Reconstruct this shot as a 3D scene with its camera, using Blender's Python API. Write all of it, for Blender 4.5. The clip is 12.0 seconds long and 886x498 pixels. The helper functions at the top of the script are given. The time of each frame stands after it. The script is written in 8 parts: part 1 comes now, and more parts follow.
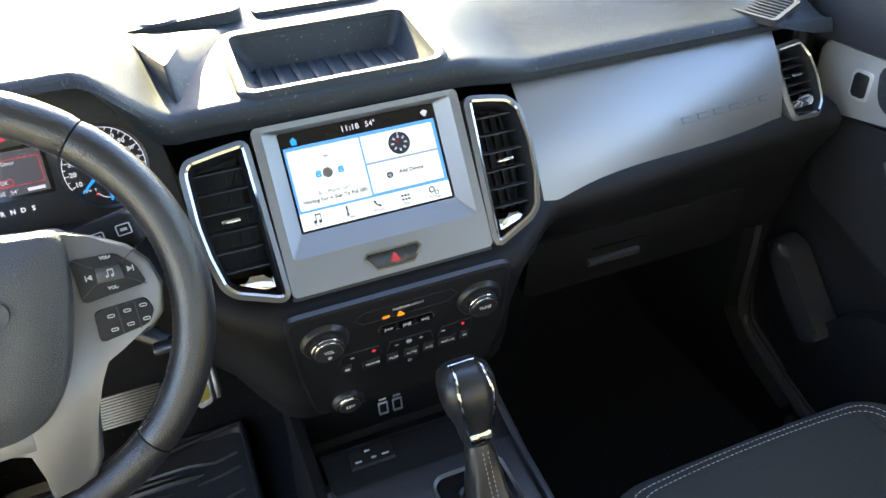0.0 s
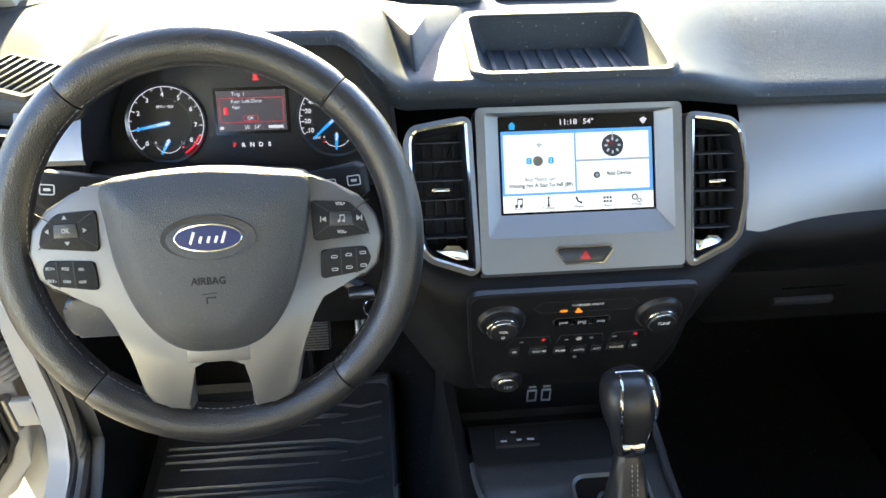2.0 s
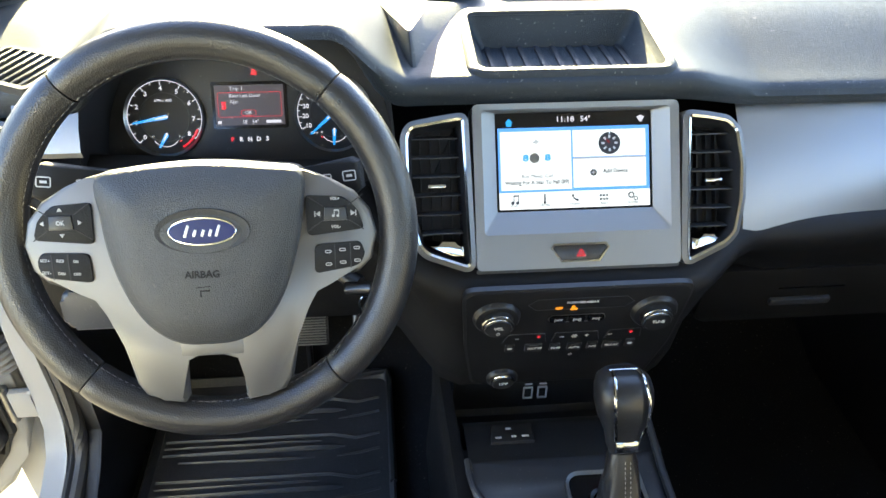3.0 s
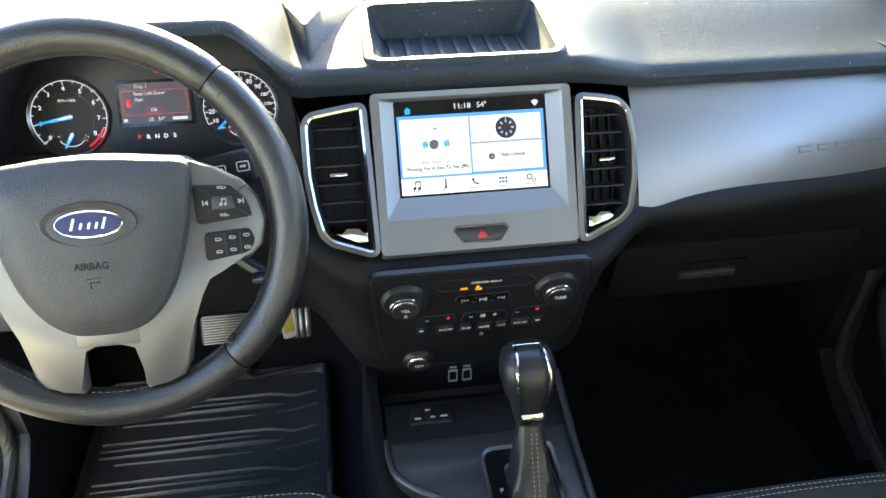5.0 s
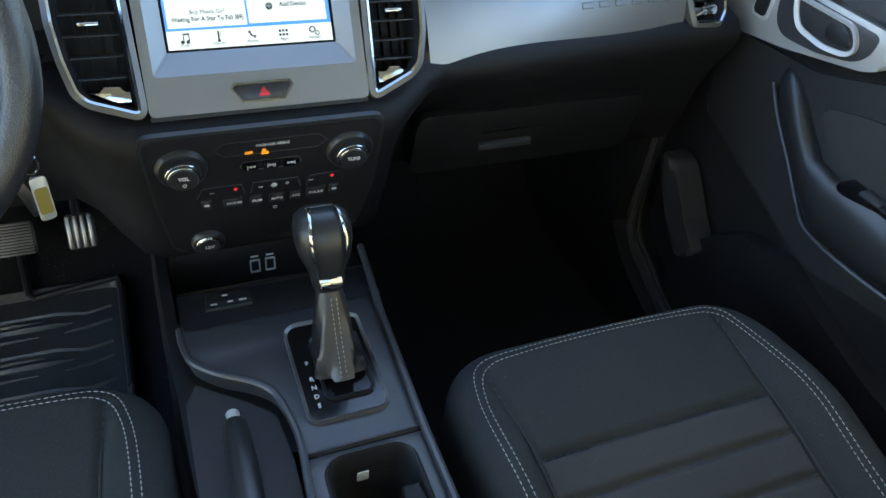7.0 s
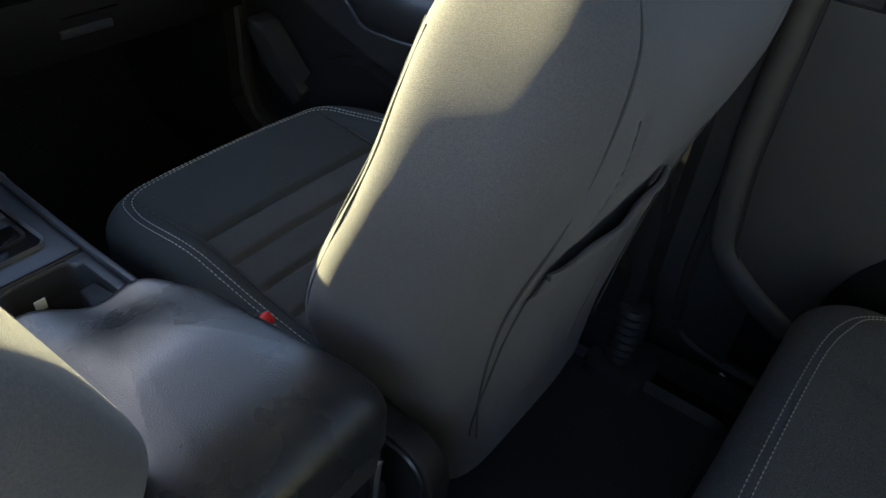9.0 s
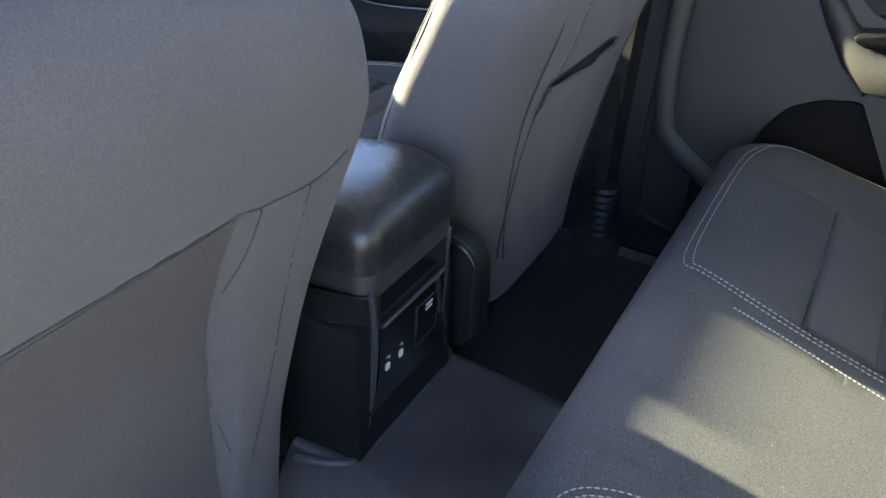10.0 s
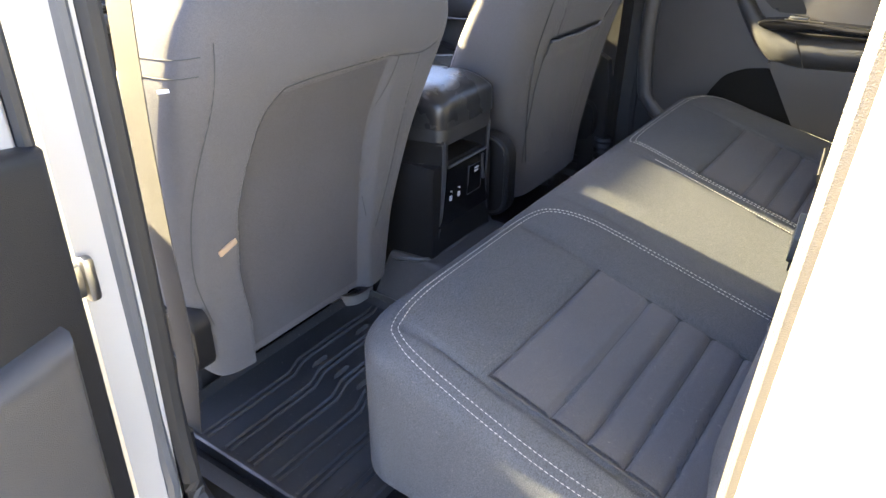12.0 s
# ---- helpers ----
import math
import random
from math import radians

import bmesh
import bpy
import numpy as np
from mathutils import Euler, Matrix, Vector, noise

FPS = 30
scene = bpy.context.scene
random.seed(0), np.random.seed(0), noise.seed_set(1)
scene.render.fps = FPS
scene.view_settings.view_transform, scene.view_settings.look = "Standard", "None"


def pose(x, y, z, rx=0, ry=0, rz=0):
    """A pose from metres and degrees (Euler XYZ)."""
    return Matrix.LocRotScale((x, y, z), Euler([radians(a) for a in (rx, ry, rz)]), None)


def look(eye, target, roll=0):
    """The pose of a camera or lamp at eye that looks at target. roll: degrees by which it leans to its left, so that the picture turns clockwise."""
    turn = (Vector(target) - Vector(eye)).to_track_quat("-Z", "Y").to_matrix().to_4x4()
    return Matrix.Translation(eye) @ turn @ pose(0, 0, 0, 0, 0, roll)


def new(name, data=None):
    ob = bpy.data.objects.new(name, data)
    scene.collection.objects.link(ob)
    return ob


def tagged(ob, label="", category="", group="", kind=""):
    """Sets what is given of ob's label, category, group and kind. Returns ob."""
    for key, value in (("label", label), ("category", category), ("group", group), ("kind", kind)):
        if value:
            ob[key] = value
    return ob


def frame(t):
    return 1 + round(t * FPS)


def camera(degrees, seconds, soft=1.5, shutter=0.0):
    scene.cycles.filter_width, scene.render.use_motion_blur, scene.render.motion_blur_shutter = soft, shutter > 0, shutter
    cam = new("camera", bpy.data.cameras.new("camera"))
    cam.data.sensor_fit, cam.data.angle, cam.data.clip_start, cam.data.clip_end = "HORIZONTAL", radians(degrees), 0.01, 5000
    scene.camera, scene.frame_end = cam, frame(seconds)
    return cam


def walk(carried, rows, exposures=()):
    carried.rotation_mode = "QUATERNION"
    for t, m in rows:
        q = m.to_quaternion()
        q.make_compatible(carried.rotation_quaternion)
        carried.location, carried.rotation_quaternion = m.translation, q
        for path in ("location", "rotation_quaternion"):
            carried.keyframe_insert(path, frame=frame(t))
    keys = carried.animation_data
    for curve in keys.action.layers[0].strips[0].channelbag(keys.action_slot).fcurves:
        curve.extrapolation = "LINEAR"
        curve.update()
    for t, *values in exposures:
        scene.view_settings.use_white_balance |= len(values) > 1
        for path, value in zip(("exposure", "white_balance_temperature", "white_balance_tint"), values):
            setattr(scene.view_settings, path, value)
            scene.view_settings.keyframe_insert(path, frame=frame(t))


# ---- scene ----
cam = camera(62.3, 12.0)

PATH = [
    (0, (-0.17, -0.728, 1.095), (0.382, 0.807, -0.061), -3.2),
    (0.5, (-0.213, -0.724, 1.101), (0.08, 0.885, -0.05), -2.3),
    (1, (-0.222, -0.729, 1.106), (-0.02, 0.881, -0.063), -1.1),
    (1.5, (-0.222, -0.733, 1.11), (-0.048, 0.876, -0.065), -0.2),
    (2, (-0.222, -0.733, 1.112), (-0.062, 0.874, -0.069), 0.5),
    (2.5, (-0.222, -0.733, 1.112), (-0.076, 0.872, -0.073), 0.9),
    (4.5, (-0.157, -0.762, 1.113), (0.063, 0.829, -0.079), 0.7),
    (5, (-0.149, -0.771, 1.115), (0.096, 0.817, -0.076), 0.5),
    (5.5, (-0.151, -0.767, 1.113), (0.116, 0.817, -0.079), 0.5),
    (6, (-0.152, -0.765, 1.11), (0.176, 0.798, -0.093), 1.4),
    (6.5, (-0.141, -0.771, 1.08), (0.323, 0.721, -0.168), 4.0),
    (7, (-0.111, -0.802, 1.026), (0.559, 0.561, -0.276), 7.7),
    (7.5, (-0.09, -0.878, 0.982), (0.804, 0.308, -0.357), 10.7),
    (7.7, (-0.092, -0.915, 0.965), (0.893, 0.193, -0.377), 11.7),
    (9.3, (-0.287, -1.129, 0.914), (1.056, -0.28, -0.3), 4.0),
    (9.5, (-0.391, -1.158, 0.905), (0.986, -0.334, -0.289), 3.7),
    (10, (-0.569, -1.222, 0.874), (0.86, -0.388, -0.25), 1.5),
    (10.5, (-0.704, -1.293, 0.913), (0.774, -0.456, -0.142), 0.6),
    (11, (-0.784, -1.36, 0.893), (0.728, -0.492, -0.087), 0.3),
    (11.5, (-0.941, -1.466, 0.905), (0.563, -0.552, -0.044), 0.1),
    (12, (-1.146, -1.608, 0.893), (0.279, -0.595, -0.078), 0.2),
]
EXPOSURES = [(0, 4.6, 6080, 17), (1.0, 4.08, 6110, 18), (2.0, 4.5, 6060, 17), (4.5, 4.65, 6080, 15), (6.0, 4.6, 6080, 14), (7.0, 4.4, 5900, 9), (7.5, 4.2, 5850, 0), (7.8, 4.6, 5900, 6), (9.2, 3.6, 6000, 17), (9.5, 3.6, 6020, 22), (10.0, 4.87, 5650, 22), (10.5, 5.4, 5700, 23), (11.0, 5.58, 6080, 25), (11.5, 5.45, 5950, 24), (12.0, 5.25, 6150, 27)]
walk(cam, [(t, look(eye, target, roll)) for t, eye, target, roll in PATH], EXPOSURES)


# ---- world, sun and exposure ----
SUN_AZ, SUN_EL = -4.0, 20.2      # degrees to the right of straight ahead, and above the horizon
world = bpy.data.worlds.new("sky")
scene.world = world
world.use_nodes = True
wn = world.node_tree.nodes
sky = wn.new("ShaderNodeTexSky")
sky.sky_type, sky.sun_disc = "NISHITA", False
sky.sun_elevation, sky.sun_rotation = radians(SUN_EL), radians(SUN_AZ)
world.node_tree.links.new(sky.outputs[0], wn["Background"].inputs[0])
wn["Background"].inputs[1].default_value = 0.062
sun_dir = Vector((math.sin(radians(SUN_AZ)) * math.cos(radians(SUN_EL)), math.cos(radians(SUN_AZ)) * math.cos(radians(SUN_EL)), math.sin(radians(SUN_EL))))
sun_data = bpy.data.lights.new("sun", "SUN")
sun_data.energy, sun_data.angle, sun_data.color = 3.9, radians(0.6), (1.0, 0.88, 0.42)
sun = new("sun", sun_data)
sun.matrix_world = look(sun_dir * 30, (0, 0, 0))


# ---- materials ----
def mat(name, color, rough=0.5, metal=0.0, bump=0.0, scale=400.0, vary=0.12, spec=0.5, stretch=(1, 1, 1), coat=0.0, dust=0.0, kind="noise", sheen=0.0, grain=0.0):
    """A procedural surface: fine grain in the relief, broad variation in colour and gloss, and a little pale dust."""
    m = bpy.data.materials.new(name)
    m.use_nodes = True
    nt = m.node_tree
    b = nt.nodes["Principled BSDF"]
    link = nt.links.new
    tc = nt.nodes.new("ShaderNodeTexCoord")
    mp = nt.nodes.new("ShaderNodeMapping")
    mp.inputs["Scale"].default_value = stretch
    link(tc.outputs["Object"], mp.inputs[0])
    broad = nt.nodes.new("ShaderNodeTexNoise")
    broad.inputs["Scale"].default_value, broad.inputs["Detail"].default_value = 9.0, 6.0
    link(tc.outputs["Object"], broad.inputs[0])
    fine = nt.nodes.new("ShaderNodeTexVoronoi" if kind == "cells" else "ShaderNodeTexNoise")
    fine.inputs["Scale"].default_value = scale
    if kind != "cells":
        fine.inputs["Detail"].default_value = 4.0
    link(mp.outputs[0], fine.inputs[0])
    mix = nt.nodes.new("ShaderNodeMix")
    mix.data_type = "RGBA"
    c = Vector(color)
    mix.inputs[6].default_value = (*(c * (1 - vary)), 1)
    mix.inputs[7].default_value = (*(c * (1 + vary)), 1)
    link(broad.outputs["Fac"], mix.inputs[0])
    out = mix.outputs[2]
    if grain > 0:
        pile = nt.nodes.new("ShaderNodeTexNoise")
        pile.inputs["Scale"].default_value, pile.inputs["Detail"].default_value = 750.0, 5.0
        pile.inputs["Roughness"].default_value = 0.75
        link(mp.outputs[0], pile.inputs[0])
        pr = nt.nodes.new("ShaderNodeMapRange")
        pr.inputs[1].default_value, pr.inputs[2].default_value = 0.34, 0.66
        pr.inputs[3].default_value, pr.inputs[4].default_value = 1 - grain, 1 + grain
        link(pile.outputs["Fac"], pr.inputs[0])
        weave = nt.nodes.new("ShaderNodeMix")
        weave.data_type, weave.blend_type = "RGBA", "MULTIPLY"
        weave.inputs[0].default_value = 1.0
        link(out, weave.inputs[6])
        link(pr.outputs[0], weave.inputs[7])
        out = weave.outputs[2]
    if dust > 0:
        speck = nt.nodes.new("ShaderNodeTexNoise")
        speck.inputs["Scale"].default_value, speck.inputs["Detail"].default_value = 260.0, 2.0
        link(tc.outputs["Object"], speck.inputs[0])
        ramp = nt.nodes.new("ShaderNodeValToRGB")
        ramp.color_ramp.elements[0].position, ramp.color_ramp.elements[1].position = 0.66, 0.80
        ramp.color_ramp.elements[1].color = (dust, dust, dust, 1)
        link(speck.outputs["Fac"], ramp.inputs[0])
        dm = nt.nodes.new("ShaderNodeMix")
        dm.data_type = "RGBA"
        dm.inputs[7].default_value = (0.45, 0.42, 0.36, 1)
        link(ramp.outputs[0], dm.inputs[0])
        link(out, dm.inputs[6])
        out = dm.outputs[2]
    link(out, b.inputs["Base Color"])
    rr = nt.nodes.new("ShaderNodeMapRange")
    rr.inputs[3].default_value, rr.inputs[4].default_value = max(rough - 0.08, 0.02), min(rough + 0.08, 1)
    link(broad.outputs["Fac"], rr.inputs[0])
    link(rr.outputs[0], b.inputs["Roughness"])
    b.inputs["Metallic"].default_value = metal
    b.inputs["Specular IOR Level"].default_value = spec
    b.inputs["Coat Weight"].default_value, b.inputs["Coat Roughness"].default_value = coat, 0.35
    b.inputs["Sheen Weight"].default_value, b.inputs["Sheen Roughness"].default_value = sheen, 0.35
    if bump > 0:
        bp = nt.nodes.new("ShaderNodeBump")
        bp.inputs["Strength"].default_value, bp.inputs["Distance"].default_value = min(bump, 1.0), 0.0008
        link(fine.outputs["Distance" if kind == "cells" else "Fac"], bp.inputs["Height"])
        link(bp.outputs[0], b.inputs["Normal"])
    return m


def glow(name, color, strength):
    m = bpy.data.materials.new(name)
    m.use_nodes = True
    b = m.node_tree.nodes["Principled BSDF"]
    b.inputs["Base Color"].default_value = (0.02, 0.02, 0.02, 1)
    b.inputs["Roughness"].default_value = 0.25
    b.inputs["Emission Color"].default_value = (*color, 1)
    b.inputs["Emission Strength"].default_value = strength * 0.29
    return m


def glass(name, gloss=0.06, tint=(0.93, 0.95, 0.94)):
    """A thin clear pane: light goes straight through, with a faint mirror on top."""
    m = bpy.data.materials.new(name)
    m.use_nodes = True
    nt = m.node_tree
    nt.nodes.remove(nt.nodes["Principled BSDF"])
    clear, shine, mix = nt.nodes.new("ShaderNodeBsdfTransparent"), nt.nodes.new("ShaderNodeBsdfGlossy"), nt.nodes.new("ShaderNodeMixShader")
    clear.inputs[0].default_value = (*tint, 1)
    shine.inputs["Roughness"].default_value = 0.02
    mix.inputs[0].default_value = gloss
    nt.links.new(clear.outputs[0], mix.inputs[1])
    nt.links.new(shine.outputs[0], mix.inputs[2])
    nt.links.new(mix.outputs[0], nt.nodes["Material Output"].inputs[0])
    return m


DASH = mat("dash soft plastic", (0.024, 0.029, 0.034), 0.46, bump=0.55, scale=800, kind="cells", dust=0.4, spec=0.32)
AIRBAG = mat("grained airbag plastic", (0.050, 0.052, 0.055), 0.42, bump=0.5, scale=900, kind="cells", dust=0.12)
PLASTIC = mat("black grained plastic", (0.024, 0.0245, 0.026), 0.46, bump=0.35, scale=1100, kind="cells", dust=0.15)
# blacker than PLASTIC; on the right kick panel it also paints in footwell shade
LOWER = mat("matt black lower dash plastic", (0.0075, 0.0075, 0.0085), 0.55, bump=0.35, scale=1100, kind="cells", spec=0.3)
SMOOTH = mat("smooth black plastic", (0.020, 0.0205, 0.022), 0.34, bump=0.05, scale=600, dust=0.12)
GLOSSY = mat("gloss black plastic", (0.006, 0.006, 0.007), 0.14, dust=0.08)
CONSOLE = mat("satin dark grey plastic", (0.038, 0.040, 0.045), 0.36, bump=0.08, scale=900, dust=0.15)
LEATHER = mat("black grained leather", (0.023, 0.022, 0.022), 0.29, bump=0.30, scale=700, kind="cells", vary=0.12, spec=0.7)
# darker copy of SILVER, putting shade and dark reflections into the colour
SILVER_DIM = mat("satin silver darkened for shade", (0.18, 0.176, 0.168), 0.40, metal=0.6, bump=0.04, scale=2500, vary=0.04)
BRIGHT = mat("bright satin metal", (0.72, 0.72, 0.72), 0.35, metal=0.5)
SILVER = mat("satin silver paint", (0.275, 0.275, 0.272), 0.38, metal=0.75, bump=0.04, scale=2500, vary=0.04)
CHROME = mat("chrome", (0.58, 0.58, 0.58), 0.10, metal=1.0, vary=0.03)
STEEL = mat("brushed steel", (0.30, 0.295, 0.285), 0.32, metal=1.0, bump=0.1, scale=900)
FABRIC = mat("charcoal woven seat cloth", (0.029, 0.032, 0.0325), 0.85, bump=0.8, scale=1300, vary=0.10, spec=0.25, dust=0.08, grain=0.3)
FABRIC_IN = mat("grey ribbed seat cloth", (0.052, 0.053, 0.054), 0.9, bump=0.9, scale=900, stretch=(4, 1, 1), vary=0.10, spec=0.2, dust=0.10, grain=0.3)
# lighter copies of FABRIC and FABRIC_IN: rear cabin light put into their colour
FABRIC_LIT = mat("charcoal seat cloth lightened for bench", (0.068, 0.073, 0.081), 0.85, bump=1.0, scale=1300, vary=0.15, spec=0.25, dust=0.18, grain=0.6)
FABRIC_IN_LIT = mat("grey ribbed seat cloth lightened for bench", (0.092, 0.093, 0.101), 0.9, bump=0.9, scale=900, stretch=(4, 1, 1), vary=0.15, spec=0.2, dust=0.25, grain=0.4)
# lighter copy of FABRIC: light on the seat backs put into its colour
FABRIC_BACK_LIT = mat("seat cloth lightened for backs", (0.090, 0.088, 0.092), 0.9, bump=0.6, scale=1500, vary=0.12, spec=0.2, dust=0.05, sheen=0.1, grain=0.2)
VINYL = mat("black vinyl", (0.018, 0.019, 0.021), 0.28, bump=0.30, scale=800, kind="cells", vary=0.08, spec=0.45, coat=0.30)
CARPET = mat("black carpet", (0.014, 0.014, 0.015), 1.0, bump=1.0, scale=900, vary=0.3, spec=0.1, dust=0.35)
RUBBER = mat("black rubber mat", (0.026, 0.027, 0.029), 0.36, bump=0.3, scale=350, vary=0.4, dust=0.3, grain=0.3)
# knee panel cloth, darkened below the seat back cloth to paint in shade
KNEE_SHADE = mat("grey knee panel cloth darkened for shade", (0.078, 0.076, 0.080), 0.95, bump=0.8, scale=1100, vary=0.14, spec=0.15, grain=0.3)
# lighter copy of RUBBER: floor daylight and sheen put into its colour
RUBBER_LIT = mat("black rubber lightened for daylight", (0.058, 0.058, 0.060), 0.34, bump=0.5, scale=300, vary=0.45, dust=0.25, grain=0.35)
# lighter copy of SILVER: daylight on the handle panel put into its colour
SILVER_LIT = mat("satin silver lightened for daylight", (0.50, 0.50, 0.49), 0.42, metal=0.45, bump=0.04, scale=2500, vary=0.04)
RECESS_SHADE = mat("black for recess shade", (0.004, 0.004, 0.004), 0.7, bump=0.2, scale=600, spec=0.15)
THREAD = mat("light grey thread", (0.33, 0.33, 0.32), 0.8, bump=0.3, scale=3000)
SEAM = mat("dark seam", (0.042, 0.042, 0.044), 0.9)
WHITE = mat("white body paint", (0.33, 0.328, 0.322), 0.38, vary=0.02)
TRIMGREY = mat("light grey headliner cloth", (0.38, 0.375, 0.36), 0.9, bump=0.5, scale=1200, vary=0.06)
DOORBROWN = mat("grey brown door panel", (0.052, 0.049, 0.047), 0.36, bump=0.4, scale=1100, kind="cells")
DOORGREY = mat("dark grey door cloth", (0.036, 0.037, 0.036), 0.85, bump=0.5, scale=1300, spec=0.25)
DOORPLASTIC = mat("dark grey door plastic", (0.011, 0.011, 0.012), 0.42, bump=0.35, scale=1000, kind="cells", vary=0.15)
BELT = mat("grey belt webbing", (0.050, 0.046, 0.043), 0.8, bump=0.6, scale=1600, stretch=(1, 1, 0.2))
RED = mat("red plastic", (0.55, 0.015, 0.015), 0.4)
INK = mat("white print", (0.62, 0.62, 0.62), 0.6)
PADINK = mat("pale grey switch print", (0.36, 0.36, 0.355), 0.6)
YELLOWINK = mat("dull yellow print", (0.30, 0.24, 0.05), 0.5)
GREYINK = mat("grey print", (0.10, 0.10, 0.10), 0.6)
BLACKINK = mat("black print", (0.02, 0.02, 0.025), 0.5)
BLUE = mat("dark blue enamel", (0.010, 0.018, 0.10), 0.32, spec=0.3)
DIALFACE = mat("gauge face black", (0.010, 0.010, 0.011), 0.5)
SEAL = mat("black rubber seal", (0.016, 0.016, 0.017), 0.6, bump=0.2, scale=500)
GROUND = mat("pale dusty asphalt", (0.17, 0.155, 0.13), 0.95, bump=1.0, scale=60, vary=0.35)
GLASS = glass("clear window glass")
TINTED = glass("lightly tinted rear glass", 0.05, (0.68, 0.70, 0.68))
SCREEN_WHITE = glow("lit display white", (0.86, 0.93, 0.84), 0.20)
SCREEN_BLUE = glow("lit display blue", (0.10, 0.36, 0.85), 0.20)
SCREEN_LINE = glow("lit display grey", (0.42, 0.47, 0.46), 0.16)
ICON_BLUE = glow("lit icon blue", (0.02, 0.38, 0.80), 0.18)
LIT_WHITE = glow("lit white legend", (0.85, 0.85, 0.85), 0.14)
LIT_RED = glow("lit red legend", (1.0, 0.03, 0.04), 0.15)
LIT_AMBER = glow("lit amber legend", (1.0, 0.32, 0.01), 0.20)
LIT_BLUE = glow("lit blue needle", (0.02, 0.32, 0.85), 0.20)


# ---- building helpers ----
PLACE = {}


def thing(name, at, label, category, group="", kind=""):
    """An empty at the base of a thing, which its parts hang from."""
    ob = new(name)
    ob.location = at
    PLACE[ob] = Vector(at)
    return tagged(ob, label, category, group, kind)


def part(name, bm, material, parent=None, label="", sharp=38, modifier=None):
    """Links a bmesh in world coordinates as one mesh under a thing or a part."""
    bmesh.ops.recalc_face_normals(bm, faces=bm.faces)
    me = bpy.data.meshes.new(name)
    bm.to_mesh(me)
    bm.free()
    for p in me.polygons:
        p.use_smooth = True
    me.set_sharp_from_angle(angle=radians(sharp))
    me.materials.append(material)
    ob = new(name, me)
    if parent is not None:
        ob.parent = parent
        ob.matrix_parent_inverse = Matrix.Translation(-PLACE.get(parent, Vector()))
    return tagged(ob, label)


def box(bm, c, s, bevel=0.003, m=None, seg=2):
    """A bevelled box of centre c and full size s, in the frame m."""
    r = bmesh.ops.create_cube(bm, size=1.0)
    vs = r["verts"]
    bmesh.ops.scale(bm, vec=s, verts=vs)
    bmesh.ops.translate(bm, vec=c, verts=vs)
    es = list({e for v in vs for e in v.link_edges})
    if bevel > 0:
        made = bmesh.ops.bevel(bm, geom=es, offset=min(bevel, 0.45 * min(s)), segments=seg, affect="EDGES", profile=0.5)
        vs = made["verts"]
    if m is not None:
        bmesh.ops.transform(bm, matrix=m, verts=list({v for v in vs}))
    return vs


def prism(bm, pts, d0, d1, m=None, bevel=0.0, seg=2):
    """A flat outline (x, y) swept from height d0 to d1 in the frame m."""
    m = m or Matrix()
    lo = [bm.verts.new(m @ Vector((x, y, d0))) for x, y in pts]
    hi = [bm.verts.new(m @ Vector((x, y, d1))) for x, y in pts]
    n = len(pts)
    bm.faces.new(lo[::-1])
    top = bm.faces.new(hi)
    for i in range(n):
        bm.faces.new((lo[i], lo[(i + 1) % n], hi[(i + 1) % n], hi[i]))
    if bevel > 0:
        bmesh.ops.bevel(bm, geom=list(top.edges), offset=bevel, segments=seg, affect="EDGES", profile=0.5)
    return bm


def ring(bm, outer, inner, d0, d1, m=None, d2=None):
    """A frame between two outlines of equally many points; d2: the height of its inner edge."""
    m = m or Matrix()
    d2 = d1 if d2 is None else d2
    n = len(outer)
    rows = [[bm.verts.new(m @ Vector((p[0], p[1], d))) for p in ps] for ps, d in ((outer, d0), (outer, d1), (inner, d2), (inner, d0))]
    for a, b in ((0, 1), (1, 2), (2, 3)):
        for i in range(n):
            j = (i + 1) % n
            bm.faces.new((rows[a][i], rows[a][j], rows[b][j], rows[b][i]))
    return bm


def loft(bm, rows, closed=False, caps=False):
    """A skin over rows of equally many points; closed: each row is a loop."""
    vs = [[bm.verts.new(p) for p in row] for row in rows]
    n = len(vs[0])
    for a, b in zip(vs, vs[1:]):
        for i in range(n if closed else n - 1):
            j = (i + 1) % n
            bm.faces.new((a[i], a[j], b[j], b[i]))
    if caps:
        bm.faces.new(vs[0][::-1])
        bm.faces.new(vs[-1])
    return vs


def disc(bm, c, r, depth, m=None, n=32, r2=None, bevel=0.0):
    """A round knob or plate standing on the plane of m."""
    r2 = r if r2 is None else r2
    m = m or Matrix()
    prof = [(r, 0.0), (r2, depth - bevel), (r2 - bevel, depth)] if bevel else [(r, 0.0), (r2, depth)]
    rows = [[m @ Vector((c[0] + q * math.cos(2 * math.pi * i / n), c[1] + q * math.sin(2 * math.pi * i / n), c[2] + h)) for i in range(n)] for q, h in prof]
    loft(bm, rows, closed=True, caps=True)


def spline(pts, n=8, closed=False):
    """A smooth curve through the points."""
    p = [Vector(q) for q in pts]
    k = len(p)
    out = []
    for i in range(k if closed else k - 1):
        a = p[(i - 1) % k] if closed or i > 0 else p[0]
        b, c = p[i], p[(i + 1) % k]
        d = p[(i + 2) % k] if closed or i + 2 < k else p[-1]
        for s in range(n):
            t = s / n
            out.append(0.5 * ((2 * b) + (c - a) * t + (2 * a - 5 * b + 4 * c - d) * t * t + (3 * b - a - 3 * c + d) * t ** 3))
    if not closed:
        out.append(p[-1])
    return out


